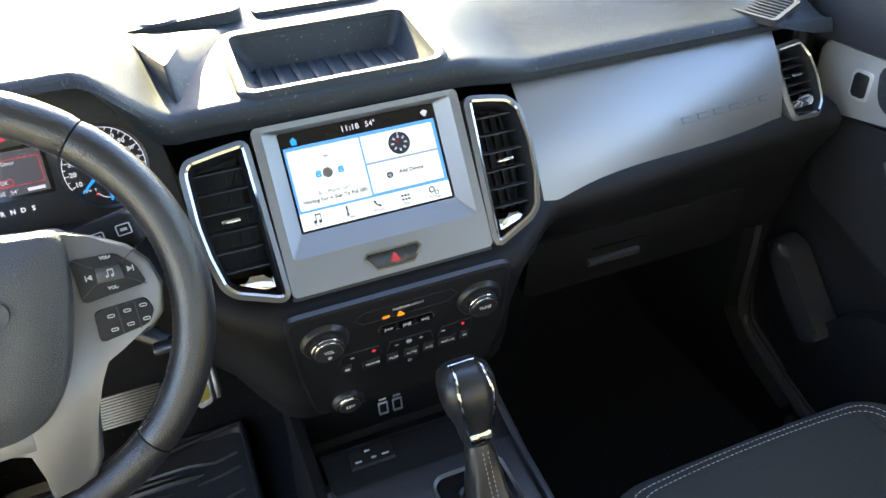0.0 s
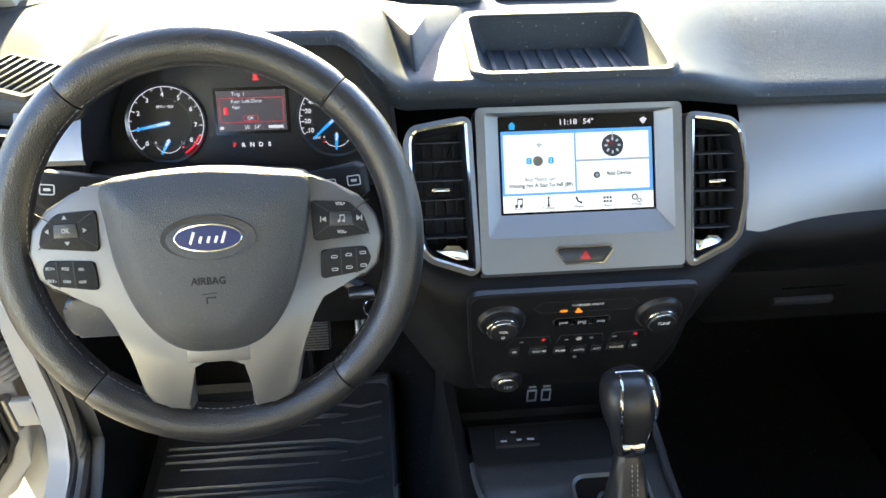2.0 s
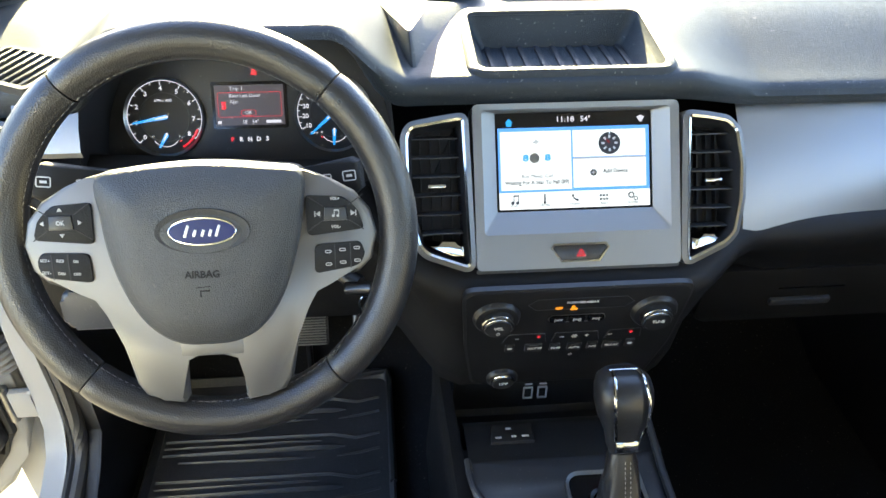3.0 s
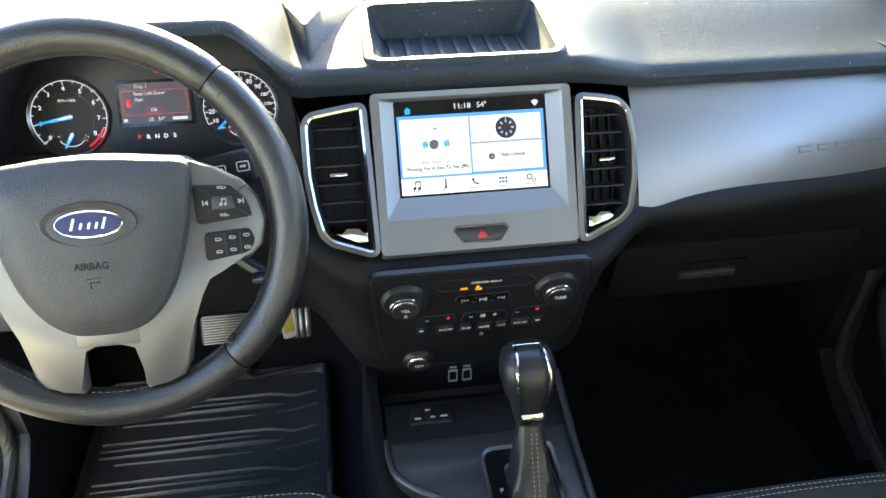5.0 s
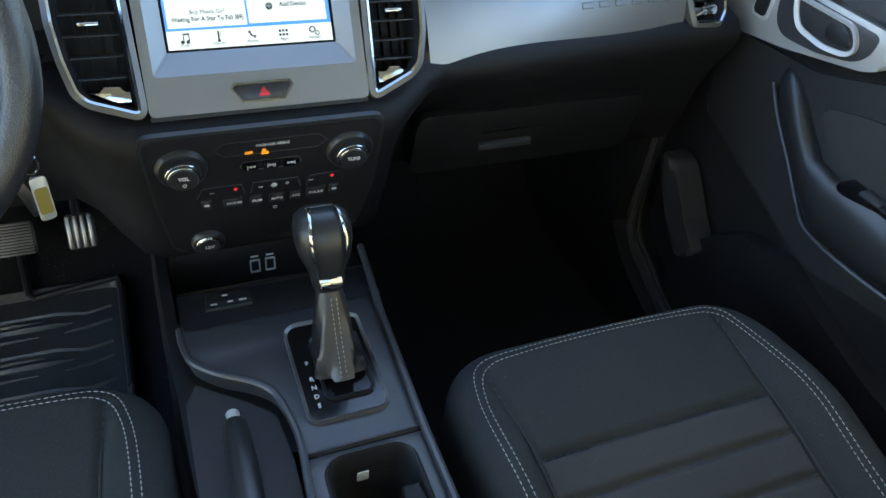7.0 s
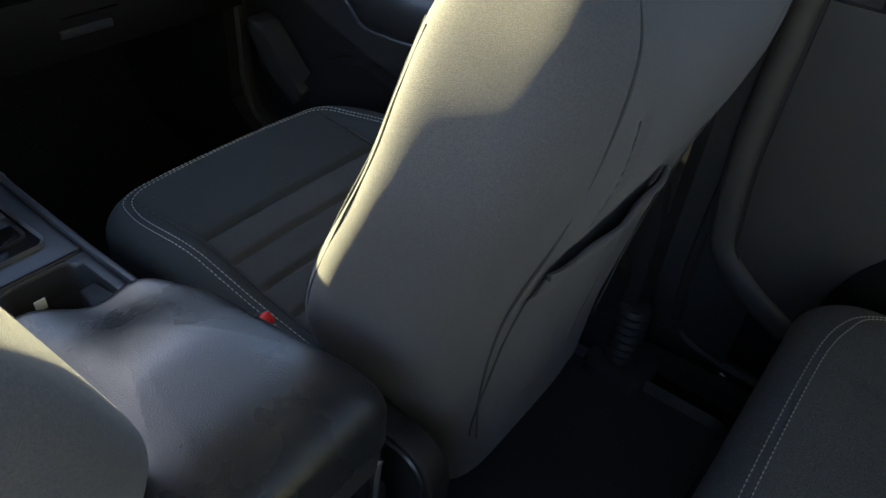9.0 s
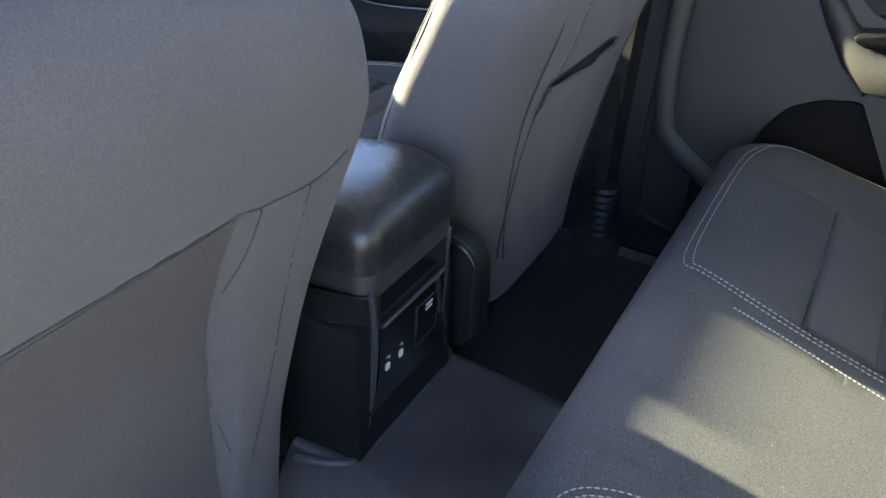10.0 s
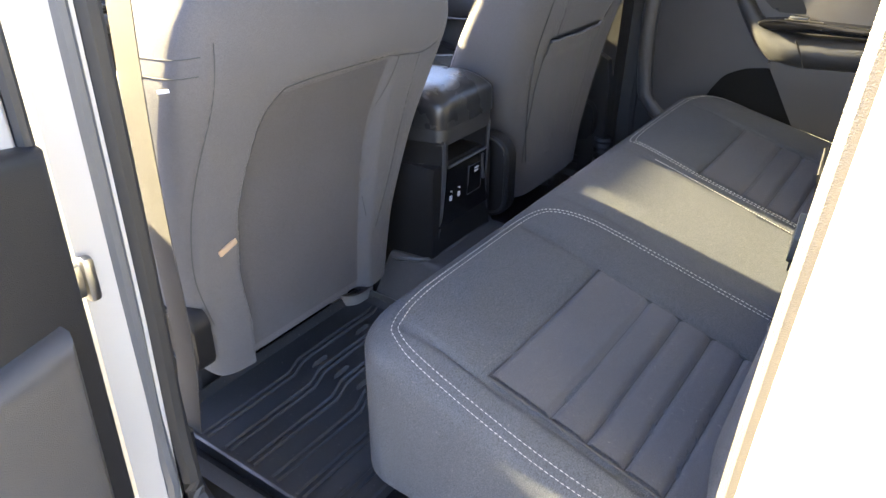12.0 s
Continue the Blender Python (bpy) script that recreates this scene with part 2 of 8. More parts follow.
def tube(bm, pts, r, n=8, closed=False):
    """A round bar along the points; r may be a number or one for each point."""
    pts = [Vector(p) for p in pts]
    rows = []
    up = Vector((0.13, 0.27, 0.95)).normalized()
    k = len(pts)
    for i, p in enumerate(pts):
        t = (pts[(i + 1) % k] - pts[i - 1]) if closed else (pts[min(i + 1, k - 1)] - pts[max(i - 1, 0)])
        t.normalize()
        s = t.cross(up)
        s = s.normalized() if s.length > 1e-4 else Vector((1, 0, 0))
        w = s.cross(t)
        q = r[i] if isinstance(r, (list, tuple)) else r
        rows.append([p + q * (math.cos(2 * math.pi * j / n) * s + math.sin(2 * math.pi * j / n) * w) for j in range(n)])
    if closed:
        rows.append(rows[0])
    loft(bm, rows, closed=True, caps=not closed)
    if closed:
        bmesh.ops.remove_doubles(bm, verts=bm.verts, dist=1e-6)


def stitches(bm, pts, dash=0.0052, gap=0.0018, wide=0.0017, high=0.0010):
    """Short threads laid along a line of points."""
    pts = [Vector(p) for p in pts]
    far, want, on = 0.0, 0.0, []
    for a, b in zip(pts, pts[1:]):
        length = (b - a).length
        while want <= far + length and length > 0:
            on.append((a + (b - a) * ((want - far) / length), (b - a).normalized()))
            want += dash + gap
        far += length
    for p, t in on:
        s = t.cross(Vector((0, 0, 1)))
        s = s.normalized() if s.length > 0.2 else t.cross(Vector((0, 1, 0))).normalized()
        u = s.cross(t)
        ring4 = [(s * wide * 0.5), (u * high), (-s * wide * 0.5), (-u * high)]
        loft(bm, [[p + o * 0.3 - t * dash * 0.5 for o in ring4], [p + o for o in ring4], [p + o * 0.3 + t * dash * 0.5 for o in ring4]], closed=True, caps=True)


def rounded(x0, x1, y0, y1, r, n=6):
    """The outline of a rectangle with round corners; r is one radius or four."""
    rs = r if isinstance(r, (list, tuple)) else [r] * 4
    out = []
    for (cx, cy, a0), q in zip((((x1), (y0), -90), (x1, y1, 0), (x0, y1, 90), (x0, y0, 180)), rs):
        ox = cx - q if cx == x1 else cx + q
        oy = cy - q if cy == y1 else cy + q
        for i in range(n + 1):
            a = radians(a0 + 90 * i / n)
            out.append((ox + q * math.cos(a), oy + q * math.sin(a)))
    return out


def inset(pts, d):
    """An outline drawn in by d (out, where d is negative)."""
    n = len(pts)
    area = sum(pts[i][0] * pts[(i + 1) % n][1] - pts[(i + 1) % n][0] * pts[i][1] for i in range(n))
    sign = 1 if area > 0 else -1
    out = []
    for i in range(n):
        a, b, c = Vector((*pts[i - 1], 0)), Vector((*pts[i], 0)), Vector((*pts[(i + 1) % n], 0))
        t = ((b - a).normalized() + (c - b).normalized())
        t = t.normalized() if t.length > 1e-6 else (c - b).normalized()
        nn = Vector((-t.y, t.x, 0)) * sign
        q = b + nn * d
        out.append((q.x, q.y))
    return out


def soften(pts, r, n=4):
    """An outline with its corners rounded by about r."""
    out = []
    k = len(pts)
    for i in range(k):
        a, b, c = Vector((*pts[i - 1], 0)), Vector((*pts[i], 0)), Vector((*pts[(i + 1) % k], 0))
        p = b + (a - b).normalized() * min(r, (a - b).length * 0.45)
        q = b + (c - b).normalized() * min(r, (c - b).length * 0.45)
        for j in range(n + 1):
            t = j / n
            m = p * (1 - t) ** 2 + b * 2 * t * (1 - t) + q * t * t
            out.append((m.x, m.y))
    return out


def words(name, body, size, m, material, parent, width=None, bold=0.0, label="", depth=0.0002):
    """Letters as a mesh, centred on the origin of m and facing its z."""
    cu = bpy.data.curves.new(name, "FONT")
    cu.body, cu.size, cu.align_x, cu.align_y = body, size, "CENTER", "CENTER"
    cu.offset, cu.extrude = bold, depth
    cu.resolution_u = 2
    tmp = bpy.data.objects.new(name, cu)
    me = bpy.data.meshes.new_from_object(tmp)
    bpy.data.objects.remove(tmp)
    xs = [v.co.x for v in me.vertices]
    if width and xs:
        k = width / (max(xs) - min(xs))
        me.transform(Matrix.Diagonal((k, 1, 1, 1)))
    me.transform(m)
    me.materials.append(material)
    ob = new(name, me)
    ob.parent = parent
    ob.matrix_parent_inverse = Matrix.Translation(-PLACE.get(parent, Vector()))
    return tagged(ob, label)


def frame_of(origin, right, up):
    """A frame whose x runs right, y up and z out of the face."""
    x, y = Vector(right).normalized(), Vector(up).normalized()
    z = x.cross(y).normalized()
    y = z.cross(x)
    return Matrix.Translation(origin) @ Matrix((x, y, z)).transposed().to_4x4()


def at(m, u, v, w=0.0, turn=0.0):
    return m @ Matrix.Translation((u, v, w)) @ Matrix.Rotation(radians(turn), 4, "Z")


def ease(a, b, x):
    t = min(max((x - a) / (b - a), 0.0), 1.0)
    return t * t * (3 - 2 * t)


def on_pad(outline, top, edge, x, y):
    """The height of a cushion() pad's skin at x, y, seams left out."""
    n = len(outline)
    cx, cy = sum(p[0] for p in outline) / n, sum(p[1] for p in outline) / n
    size = min(max(p[0] for p in outline) - min(p[0] for p in outline), max(p[1] for p in outline) - min(p[1] for p in outline)) * 0.5
    want = math.atan2(y - cy, x - cx)
    s = 0.0
    for (ax, ay), (bx, by) in zip(outline, outline[1:] + outline[:1]):
        den = math.cos(want) * (by - ay) - math.sin(want) * (bx - ax)
        if abs(den) < 1e-9:
            continue
        t = ((ax - cx) * (by - ay) - (ay - cy) * (bx - ax)) / den
        k = ((ax - cx) * math.sin(want) - (ay - cy) * math.cos(want)) / den
        if t > 0 and -1e-6 <= k <= 1 + 1e-6:
            s = math.hypot(x - cx, y - cy) / t
            break
    near = max(1 - s, 0) * size
    drop = edge - math.sqrt(max(edge * edge - max(edge - near, 0.0) ** 2, 0.0)) if near < edge else 0.0
    return top(x, y) - drop


def cushion(bm, outline, top, bottom, edge, groove=None, rings=46, crown=0.0, flare=0.0):
    """An upholstered pad: outline in plan, top(x, y) its height, a round edge, and grooves where groove(x, y) gives a depth."""
    n = len(outline)
    cx, cy = sum(p[0] for p in outline) / n, sum(p[1] for p in outline) / n
    size = min(max(p[0] for p in outline) - min(p[0] for p in outline), max(p[1] for p in outline) - min(p[1] for p in outline)) * 0.5
    rows = []
    for k in range(1, rings + 1):
        s = k / rings
        s = 1 - (1 - s) ** 1.35
        row = []
        for x, y in outline:
            px, py = cx + (x - cx) * s, cy + (y - cy) * s
            near = (1 - s) * size
            drop = edge - math.sqrt(max(edge * edge - max(edge - near, 0.0) ** 2, 0.0)) if near < edge else 0.0
            z = top(px, py) - drop - crown * s * s
            if groove:
                z -= groove(px, py) * min(near / 0.012, 1.0)
            row.append((px, py, z))
        rows.append(row)
    low = rows[-1]
    for f in (0.35, 0.7, 1.0):
        rows.append([(cx + (x - cx) * (1 + flare * f), cy + (y - cy) * (1 + flare * f), z + (bottom - z) * f) for x, y, z in low])
    vs = loft(bm, rows, closed=True)
    mid = bm.verts.new((cx, cy, top(cx, cy) - (groove(cx, cy) if groove else 0)))
    for i in range(n):
        bm.faces.new((mid, vs[0][i], vs[0][(i + 1) % n]))
    bm.faces.new(vs[-1])
    return bm


# ---- the cab: floor, body, glass, ground ----
bm = bmesh.new()
loft(bm, [[(x, y, -0.62) for x in (-400, -6, -1.2, 1.2, 6, 400)] for y in (-400, -8, -1, 3, 10, 400)])
tagged(part("ground", bm, GROUND), "sunlit pale dusty asphalt of a parking place", "ground", kind="structure")

bm = bmesh.new()
prof = [(0.62, 0.40), (0.52, 0.22), (0.40, 0.045), (0.30, 0.0), (-0.20, 0.0), (-0.55, 0.03), (-0.72, 0.05), (-1.25, 0.05), (-1.35, 0.10)]
rows = []
for x in (-0.76, -0.60, -0.30, -0.20, -0.15, -0.10, 0.0, 0.10, 0.15, 0.20, 0.30, 0.60, 0.76):
    hump = 0.058 * (1 - ease(0.10, 0.18, abs(x)))
    rows.append([(x, y, z + hump * (1 - 0.3 * ease(-0.8, -1.2, y)) * (1 - ease(0.35, 0.6, y))) for y, z in prof])
loft(bm, rows)
tagged(part("floor", bm, CARPET), "black carpeted cab floor with a raised tunnel", "floor", kind="structure")

cab = thing("truck_body", (0, 0, -0.1), "white double-cab truck body with open left doors", "truck body", kind="structure")


def pillar(name, pts, wide, deep, material, label=""):
    """An upright of rectangular section along points, wide along y and deep along x."""
    b = bmesh.new()
    rows = [[Vector(p) + Vector((sx * deep * 0.5, sy * wide * 0.5, 0)) for sx, sy in ((-1, -1), (-0.6, -1.1), (0.6, -1.1), (1, -1), (1, 1), (0.6, 1.1), (-0.6, 1.1), (-1, 1))] for p in spline(pts, 6)]
    loft(b, rows, closed=True, caps=True)
    return part(name, b, material, cab, label)


# roof and headliner
bm = bmesh.new()
rows = []
for y in (-0.20, -0.30, -0.6, -1.0, -1.4, -1.66, -1.72):
    crown = 0.02 * math.sin(math.pi * min(max((-0.2 - y) / 1.5, 0), 1))
    rows.append([(x, y, 1.30 + crown - 0.06 * (abs(x) / 0.62) ** 4) for x in (-0.62, -0.55, -0.4, -0.2, 0, 0.2, 0.4, 0.55, 0.62)])
loft(bm, rows)
tagged(part("ceiling", bm, TRIMGREY), "light grey cloth headliner", "headliner", kind="structure")
bm = bmesh.new()
loft(bm, [[(p[0] * 1.12, p[1], p[2] + 0.05) for p in row] for row in rows])
part("roof_panel", bm, WHITE, cab, "white painted roof")

for sx in (-1, 1):
    # windscreen pillar, side rail, jamb ahead of the front door
    pillar("windscreen_pillar", [(sx * 0.70, 0.30, 0.80), (sx * 0.66, 0.10, 0.98), (sx * 0.60, -0.20, 1.26)], 0.10, 0.06, TRIMGREY, "light grey plastic pillar trim")
    bm = bmesh.new()
    tube(bm, [(sx * 0.66, -0.15, 1.27), (sx * 0.66, -0.7, 1.30), (sx * 0.66, -1.3, 1.29), (sx * 0.66, -1.72, 1.22)], 0.045, 10)
    part("roof_rail", bm, WHITE, cab)
    bm = bmesh.new()
    prism(bm, rounded(-1.66, 0.30, -0.12, 0.045, 0.03), -0.035, 0.035, frame_of((sx * 0.747, 0, 0), (0, 1, 0), (0, 0, 1)), 0.012, 3)
    part("door_sill", bm, WHITE, cab, "white painted sill")
    bm = bmesh.new()
    prism(bm, [(-1.62, 0.0), (0.18, -0.03), (0.18, 0.05), (-1.0, 0.085), (-1.62, 0.085)], -0.012, 0.012, frame_of((sx * 0.705, 0, 0), (0, 1, 0), (0, 0, 1)), 0.006)
    part("sill_trim", bm, PLASTIC, cab, "black plastic scuff trim")
bm = bmesh.new()
loft(bm, [[(x, y, z) for x in (-0.74, 0, 0.74)] for y, z in ((-1.70, -0.1), (-1.70, 0.5), (-1.66, 0.85), (-1.66, 0.90))])
loft(bm, [[(x, -1.66, 0.9) for x in (-0.74, -0.5)], [(x, -1.68, 1.28) for x in (-0.66, -0.45)]])
loft(bm, [[(x, -1.66, 0.9) for x in (0.5, 0.74)], [(x, -1.68, 1.28) for x in (0.45, 0.66)]])
part("rear_wall", bm, TRIMGREY, cab, "light grey rear cab wall")
bm = bmesh.new()
loft(bm, [[(x, -1.665, 0.90) for x in (-0.52, 0.52)], [(x, -1.685, 1.29) for x in (-0.47, 0.47)]])
pane = part("rear_window", bm, TINTED, cab, "lightly tinted rear window")
pane.visible_shadow = False
bm = bmesh.new()
loft(bm, [[(x, y, z) for x in (-0.80, -0.4, 0, 0.4, 0.80)] for y, z in ((0.62, -0.2), (0.62, 0.62), (0.50, 0.76))])
part("firewall", bm, CARPET, cab)
bm = bmesh.new()
loft(bm, [[(x, y + 0.10 * (1 - (x / 0.8) ** 2), z - 0.04 * (x / 0.8) ** 2) for x in np.linspace(-0.82, 0.82, 9)] for y, z in ((0.50, 0.80), (0.62, 0.86), (1.1, 0.84), (1.6, 0.74), (1.68, 0.5))])
part("bonnet", bm, WHITE, cab, "white painted bonnet")

# scuttle between bonnet and windscreen, and front wings: unseen, added to stop sun leaks
bm = bmesh.new()
loft(bm, [[(x, 0.40 - 0.22 * (abs(x) / 0.68) ** 2.2, 0.786), (x, 0.45 - 0.16 * (abs(x) / 0.68) ** 2.2, 0.792), (x, 0.60 - 0.10 * (x / 0.8) ** 2, 0.800 - 0.04 * (x / 0.8) ** 2)] for x in np.linspace(-0.80, 0.80, 17)])
part("scuttle", bm, SMOOTH, cab, "black scuttle panel below the windscreen")
for sx in (-1, 1):
    bm = bmesh.new()
    prism(bm, [(0.12, -0.10), (0.12, 0.785), (0.60, 0.765), (1.60, 0.70), (1.66, 0.45), (1.60, -0.10)], -0.03, 0.03, frame_of((sx * 0.83, 0, 0), (0, 1, 0), (0, 0, 1)), 0.02, 3)
    part("front_wing", bm, WHITE, cab, "white painted front wing")

# windscreen, curved, and the dark band round its foot
bm = bmesh.new()
loft(bm, [[(x * (1 - 0.12 * t), 0.42 - 0.62 * t - 0.22 * (abs(x) / 0.68) ** 2.2 * (1 - 0.6 * t), 0.80 + 0.48 * t) for x in np.linspace(-0.70, 0.70, 13)] for t in np.linspace(0, 1, 7)])
ws = tagged(part("windscreen", bm, GLASS), "clear curved windscreen", "windscreen", kind="structure")
ws.visible_shadow = False
bm = bmesh.new()
tube(bm, [(x, 0.46 - 0.22 * (abs(x) / 0.68) ** 2.2, 0.795) for x in np.linspace(-0.70, 0.70, 17)], 0.018, 8)
part("windscreen_seal", bm, SEAL, cab)

# left front jamb: white pillar, black seal and inner kick panel
def yz(x):
    return frame_of((x, 0, 0), (0, 1, 0), (0, 0, 1))


# right side takes blacker materials: shade of its footwell put into the colour
for sx in (-1, 1):
    bm = bmesh.new()
    edge = [(0.10, 0.80), (0.085, 0.50), (0.076, 0.36), (0.076, 0.267), (0.068, 0.199), (0.045, 0.158), (-0.011, 0.131), (-0.08, 0.100), (-0.16, 0.085), (-0.16, -0.11), (0.42, -0.11), (0.42, 0.80)]
    prism(bm, [(q[0], q[1]) for q in edge], -0.018, 0.018, yz(sx * 0.742), 0.010, 3)
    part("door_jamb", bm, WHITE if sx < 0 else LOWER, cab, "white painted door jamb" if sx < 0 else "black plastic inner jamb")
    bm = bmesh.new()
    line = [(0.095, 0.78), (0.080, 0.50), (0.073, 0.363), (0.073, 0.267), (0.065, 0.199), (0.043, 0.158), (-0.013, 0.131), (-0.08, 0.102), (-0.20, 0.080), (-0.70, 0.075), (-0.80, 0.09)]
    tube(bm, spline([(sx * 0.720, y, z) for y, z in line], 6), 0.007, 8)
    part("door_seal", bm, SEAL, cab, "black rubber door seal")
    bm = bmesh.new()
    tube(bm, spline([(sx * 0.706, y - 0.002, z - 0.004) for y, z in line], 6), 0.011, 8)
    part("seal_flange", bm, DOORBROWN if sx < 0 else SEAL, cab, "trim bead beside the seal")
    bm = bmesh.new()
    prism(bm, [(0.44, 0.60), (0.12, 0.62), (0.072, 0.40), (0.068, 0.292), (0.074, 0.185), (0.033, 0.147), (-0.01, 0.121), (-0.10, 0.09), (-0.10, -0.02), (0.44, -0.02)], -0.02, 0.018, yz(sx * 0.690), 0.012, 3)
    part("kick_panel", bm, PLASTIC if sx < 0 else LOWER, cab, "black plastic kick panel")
    # centre pillar: white outside, dark trim inside
    bm = bmesh.new()
    prism(bm, [(-0.78, -0.08), (-0.905, -0.08), (-0.915, 0.40), (-0.918, 0.80), (-0.90, 1.27), (-0.78, 1.27), (-0.80, 0.80), (-0.79, 0.30)][::-1], -0.03, 0.03, yz(sx * 0.800), 0.012, 3)
    bp = part("centre_pillar", bm, WHITE, cab, "white painted centre pillar")
    bm = bmesh.new()
    prism(bm, [(-0.79, -0.02), (-0.855, -0.02), (-0.865, 0.40), (-0.875, 0.80), (-0.87, 1.26), (-0.79, 1.26), (-0.80, 0.80), (-0.80, 0.30)][::-1], -0.050 if sx > 0 else -0.020, 0.050 if sx > 0 else 0.020, yz(sx * (0.722 if sx > 0 else 0.757)), 0.015, 3)
    part("pillar_trim", bm, DOORPLASTIC, cab, "dark grey plastic pillar trim")
    if sx > 0:
        # cover added to narrow the sun gap between seat and pillar
        bm = bmesh.new()
        prism(bm, [(-0.795, -0.02), (-0.868, -0.02), (-0.866, 0.34), (-0.855, 0.40), (-0.815, 0.42), (-0.800, 0.40)][::-1], -0.035, 0.035, yz(sx * 0.683), 0.015, 3)
        part("sun_block_cover", bm, DOORPLASTIC, cab, "added dark grey cover blocking sun at the pillar foot")
    if sx > 0:
        bm = bmesh.new()
        prism(bm, [(-0.86, 0.0), (-1.00, 0.0), (-1.00, 1.26), (-0.86, 1.26)][::-1], -0.02, 0.02, yz(0.765), 0.008)
        part("pillar_cover", bm, PLASTIC, cab, "black plastic pillar cover")
    bm = bmesh.new()
    tube(bm, spline([(sx * 0.783, -0.908, 1.22), (sx * 0.784, -0.914, 0.80), (sx * 0.784, -0.912, 0.45), (sx * 0.784, -0.910, 0.18), (sx * 0.784, -0.965, 0.075), (sx * 0.784, -1.5, 0.07)], 6), 0.010, 8)
    part("seal_flange", bm, mat("blue grey flange", (0.07, 0.075, 0.085), 0.5), cab, "blue grey painted flange")
    bm = bmesh.new()
    tube(bm, spline([(sx * 0.752, -0.905, 1.22), (sx * 0.755, -0.912, 0.80), (sx * 0.755, -0.908, 0.45), (sx * 0.755, -0.905, 0.18), (sx * 0.755, -0.96, 0.085), (sx * 0.765, -1.3, 0.07), (sx * 0.765, -1.5, 0.09)], 6), 0.014, 8)
    part("rear_door_seal", bm, SEAL, cab, "black rubber door seal")
    # rear quarter pillar
    bm = bmesh.new()
    prism(bm, [(-1.612, -0.1), (-1.84, -0.1), (-1.84, 1.22), (-1.632, 1.27), (-1.602, 0.9), (-1.586, 0.5)][::-1], -0.05, 0.05, yz(sx * 0.80), 0.02, 3)
    part("quarter_pillar", bm, WHITE, cab, "white painted quarter pillar")
    bm = bmesh.new()
    prism(bm, [(-1.64, -0.02), (-1.72, -0.02), (-1.72, 1.22), (-1.66, 1.25), (-1.63, 0.9), (-1.62, 0.5)][::-1], -0.03, 0.02, yz(sx * 0.72), 0.012, 3)
    part("quarter_trim", bm, DOORPLASTIC, cab, "dark grey plastic pillar trim")
    bm = bmesh.new()
    tube(bm, spline([(sx * 0.838, -1.616, 1.2), (sx * 0.838, -1.600, 0.9), (sx * 0.838, -1.584, 0.5), (sx * 0.838, -1.60, 0.12)], 6), 0.011, 8)
    part("quarter_seal", bm, mat("beige rubber seal", (0.34, 0.30, 0.24), 0.6), cab, "pale beige rubber door seal")
    bm = bmesh.new()
    tube(bm, spline([(sx * 0.822, -1.605, 1.2), (sx * 0.822, -1.588, 0.9), (sx * 0.822, -1.572, 0.5), (sx * 0.822, -1.588, 0.12)], 6), 0.009, 8)
    part("quarter_bead", bm, DOORBROWN, cab, "grey brown seal bead")


# ---- dashboard ----
dash = thing("dashboard", (0, 0.1, 0.4), "black soft-touch dashboard with silver trim panels, lit by the sun", "dashboard")


def dash_front(x):
    """How far back the pad reaches."""
    hood = ease(-0.56, -0.50, x) * (1 - ease(-0.24, -0.17, x))
    return -0.004 + 0.03 * ease(0.13, 0.24, x) - 0.020 * hood + 0.03 * (1 - ease(-0.66, -0.55, x))


def dash_top(x, y):
    hood = ease(-0.555, -0.465, x) * (1 - ease(-0.265, -0.180, x))
    d = y - dash_front(x)
    side = ease(0.12, 0.24, x)
    z = 0.795 - 0.030 * side + (0.014 + 0.006 * side) * ease(0.0, 0.16, d) + (0.008 + 0.040 * side) * min(max(d - 0.01, 0.0) / 0.36, 1.0)
    z -= 0.008 * (1 - ease(-0.70, -0.56, x))
    z += hood * 0.066 * (1 - 0.72 * ease(0.06, 0.33, d))
    lip = max(0.0, 1 - d / 0.012)
    return z - 0.006 * lip * lip - 0.03 * ease(0.55, 0.70, x) * ease(0.2, 0, d)


TRAY = (-0.112, 0.108, 0.006, 0.150)
bm = bmesh.new()
xs = list(np.linspace(-0.70, -0.58, 5)) + list(np.linspace(-0.57, -0.15, 43)) + list(np.linspace(-0.140, TRAY[0], 4)) + list(np.linspace(-0.095, 0.095, 9)) + list(np.linspace(TRAY[1], 0.26, 16)) + list(np.linspace(0.28, 0.70, 16))
xs = sorted(set(round(float(x), 4) for x in xs))
ts = [0, 0.004, 0.01, 0.02, 0.04, 0.07, 0.1, 0.14, 0.18, 0.22, 0.27, 0.32, 0.37, 0.43, 0.5, 0.6, 0.7, 0.8, 0.9, 1.0]
rows = []
for x in xs:
    y0, y1 = dash_front(x), 0.46 - 0.22 * (abs(x) / 0.68) ** 2.2
    row = []
    for t in ts:
        y = y0 + (y1 - y0) * t
        row.append((x, y, dash_top(x, y)))
    rows.append(row)
vs = loft(bm, rows)
gone = [f for f in bm.faces if TRAY[0] - 0.001 < f.calc_center_median().x < TRAY[1] + 0.001 and TRAY[2] - 0.002 < f.calc_center_median().y < TRAY[3]]
bmesh.ops.delete(bm, geom=gone, context="FACES")
part("dash_pad", bm, DASH, dash, "black grained soft dash top, dusty", 60)

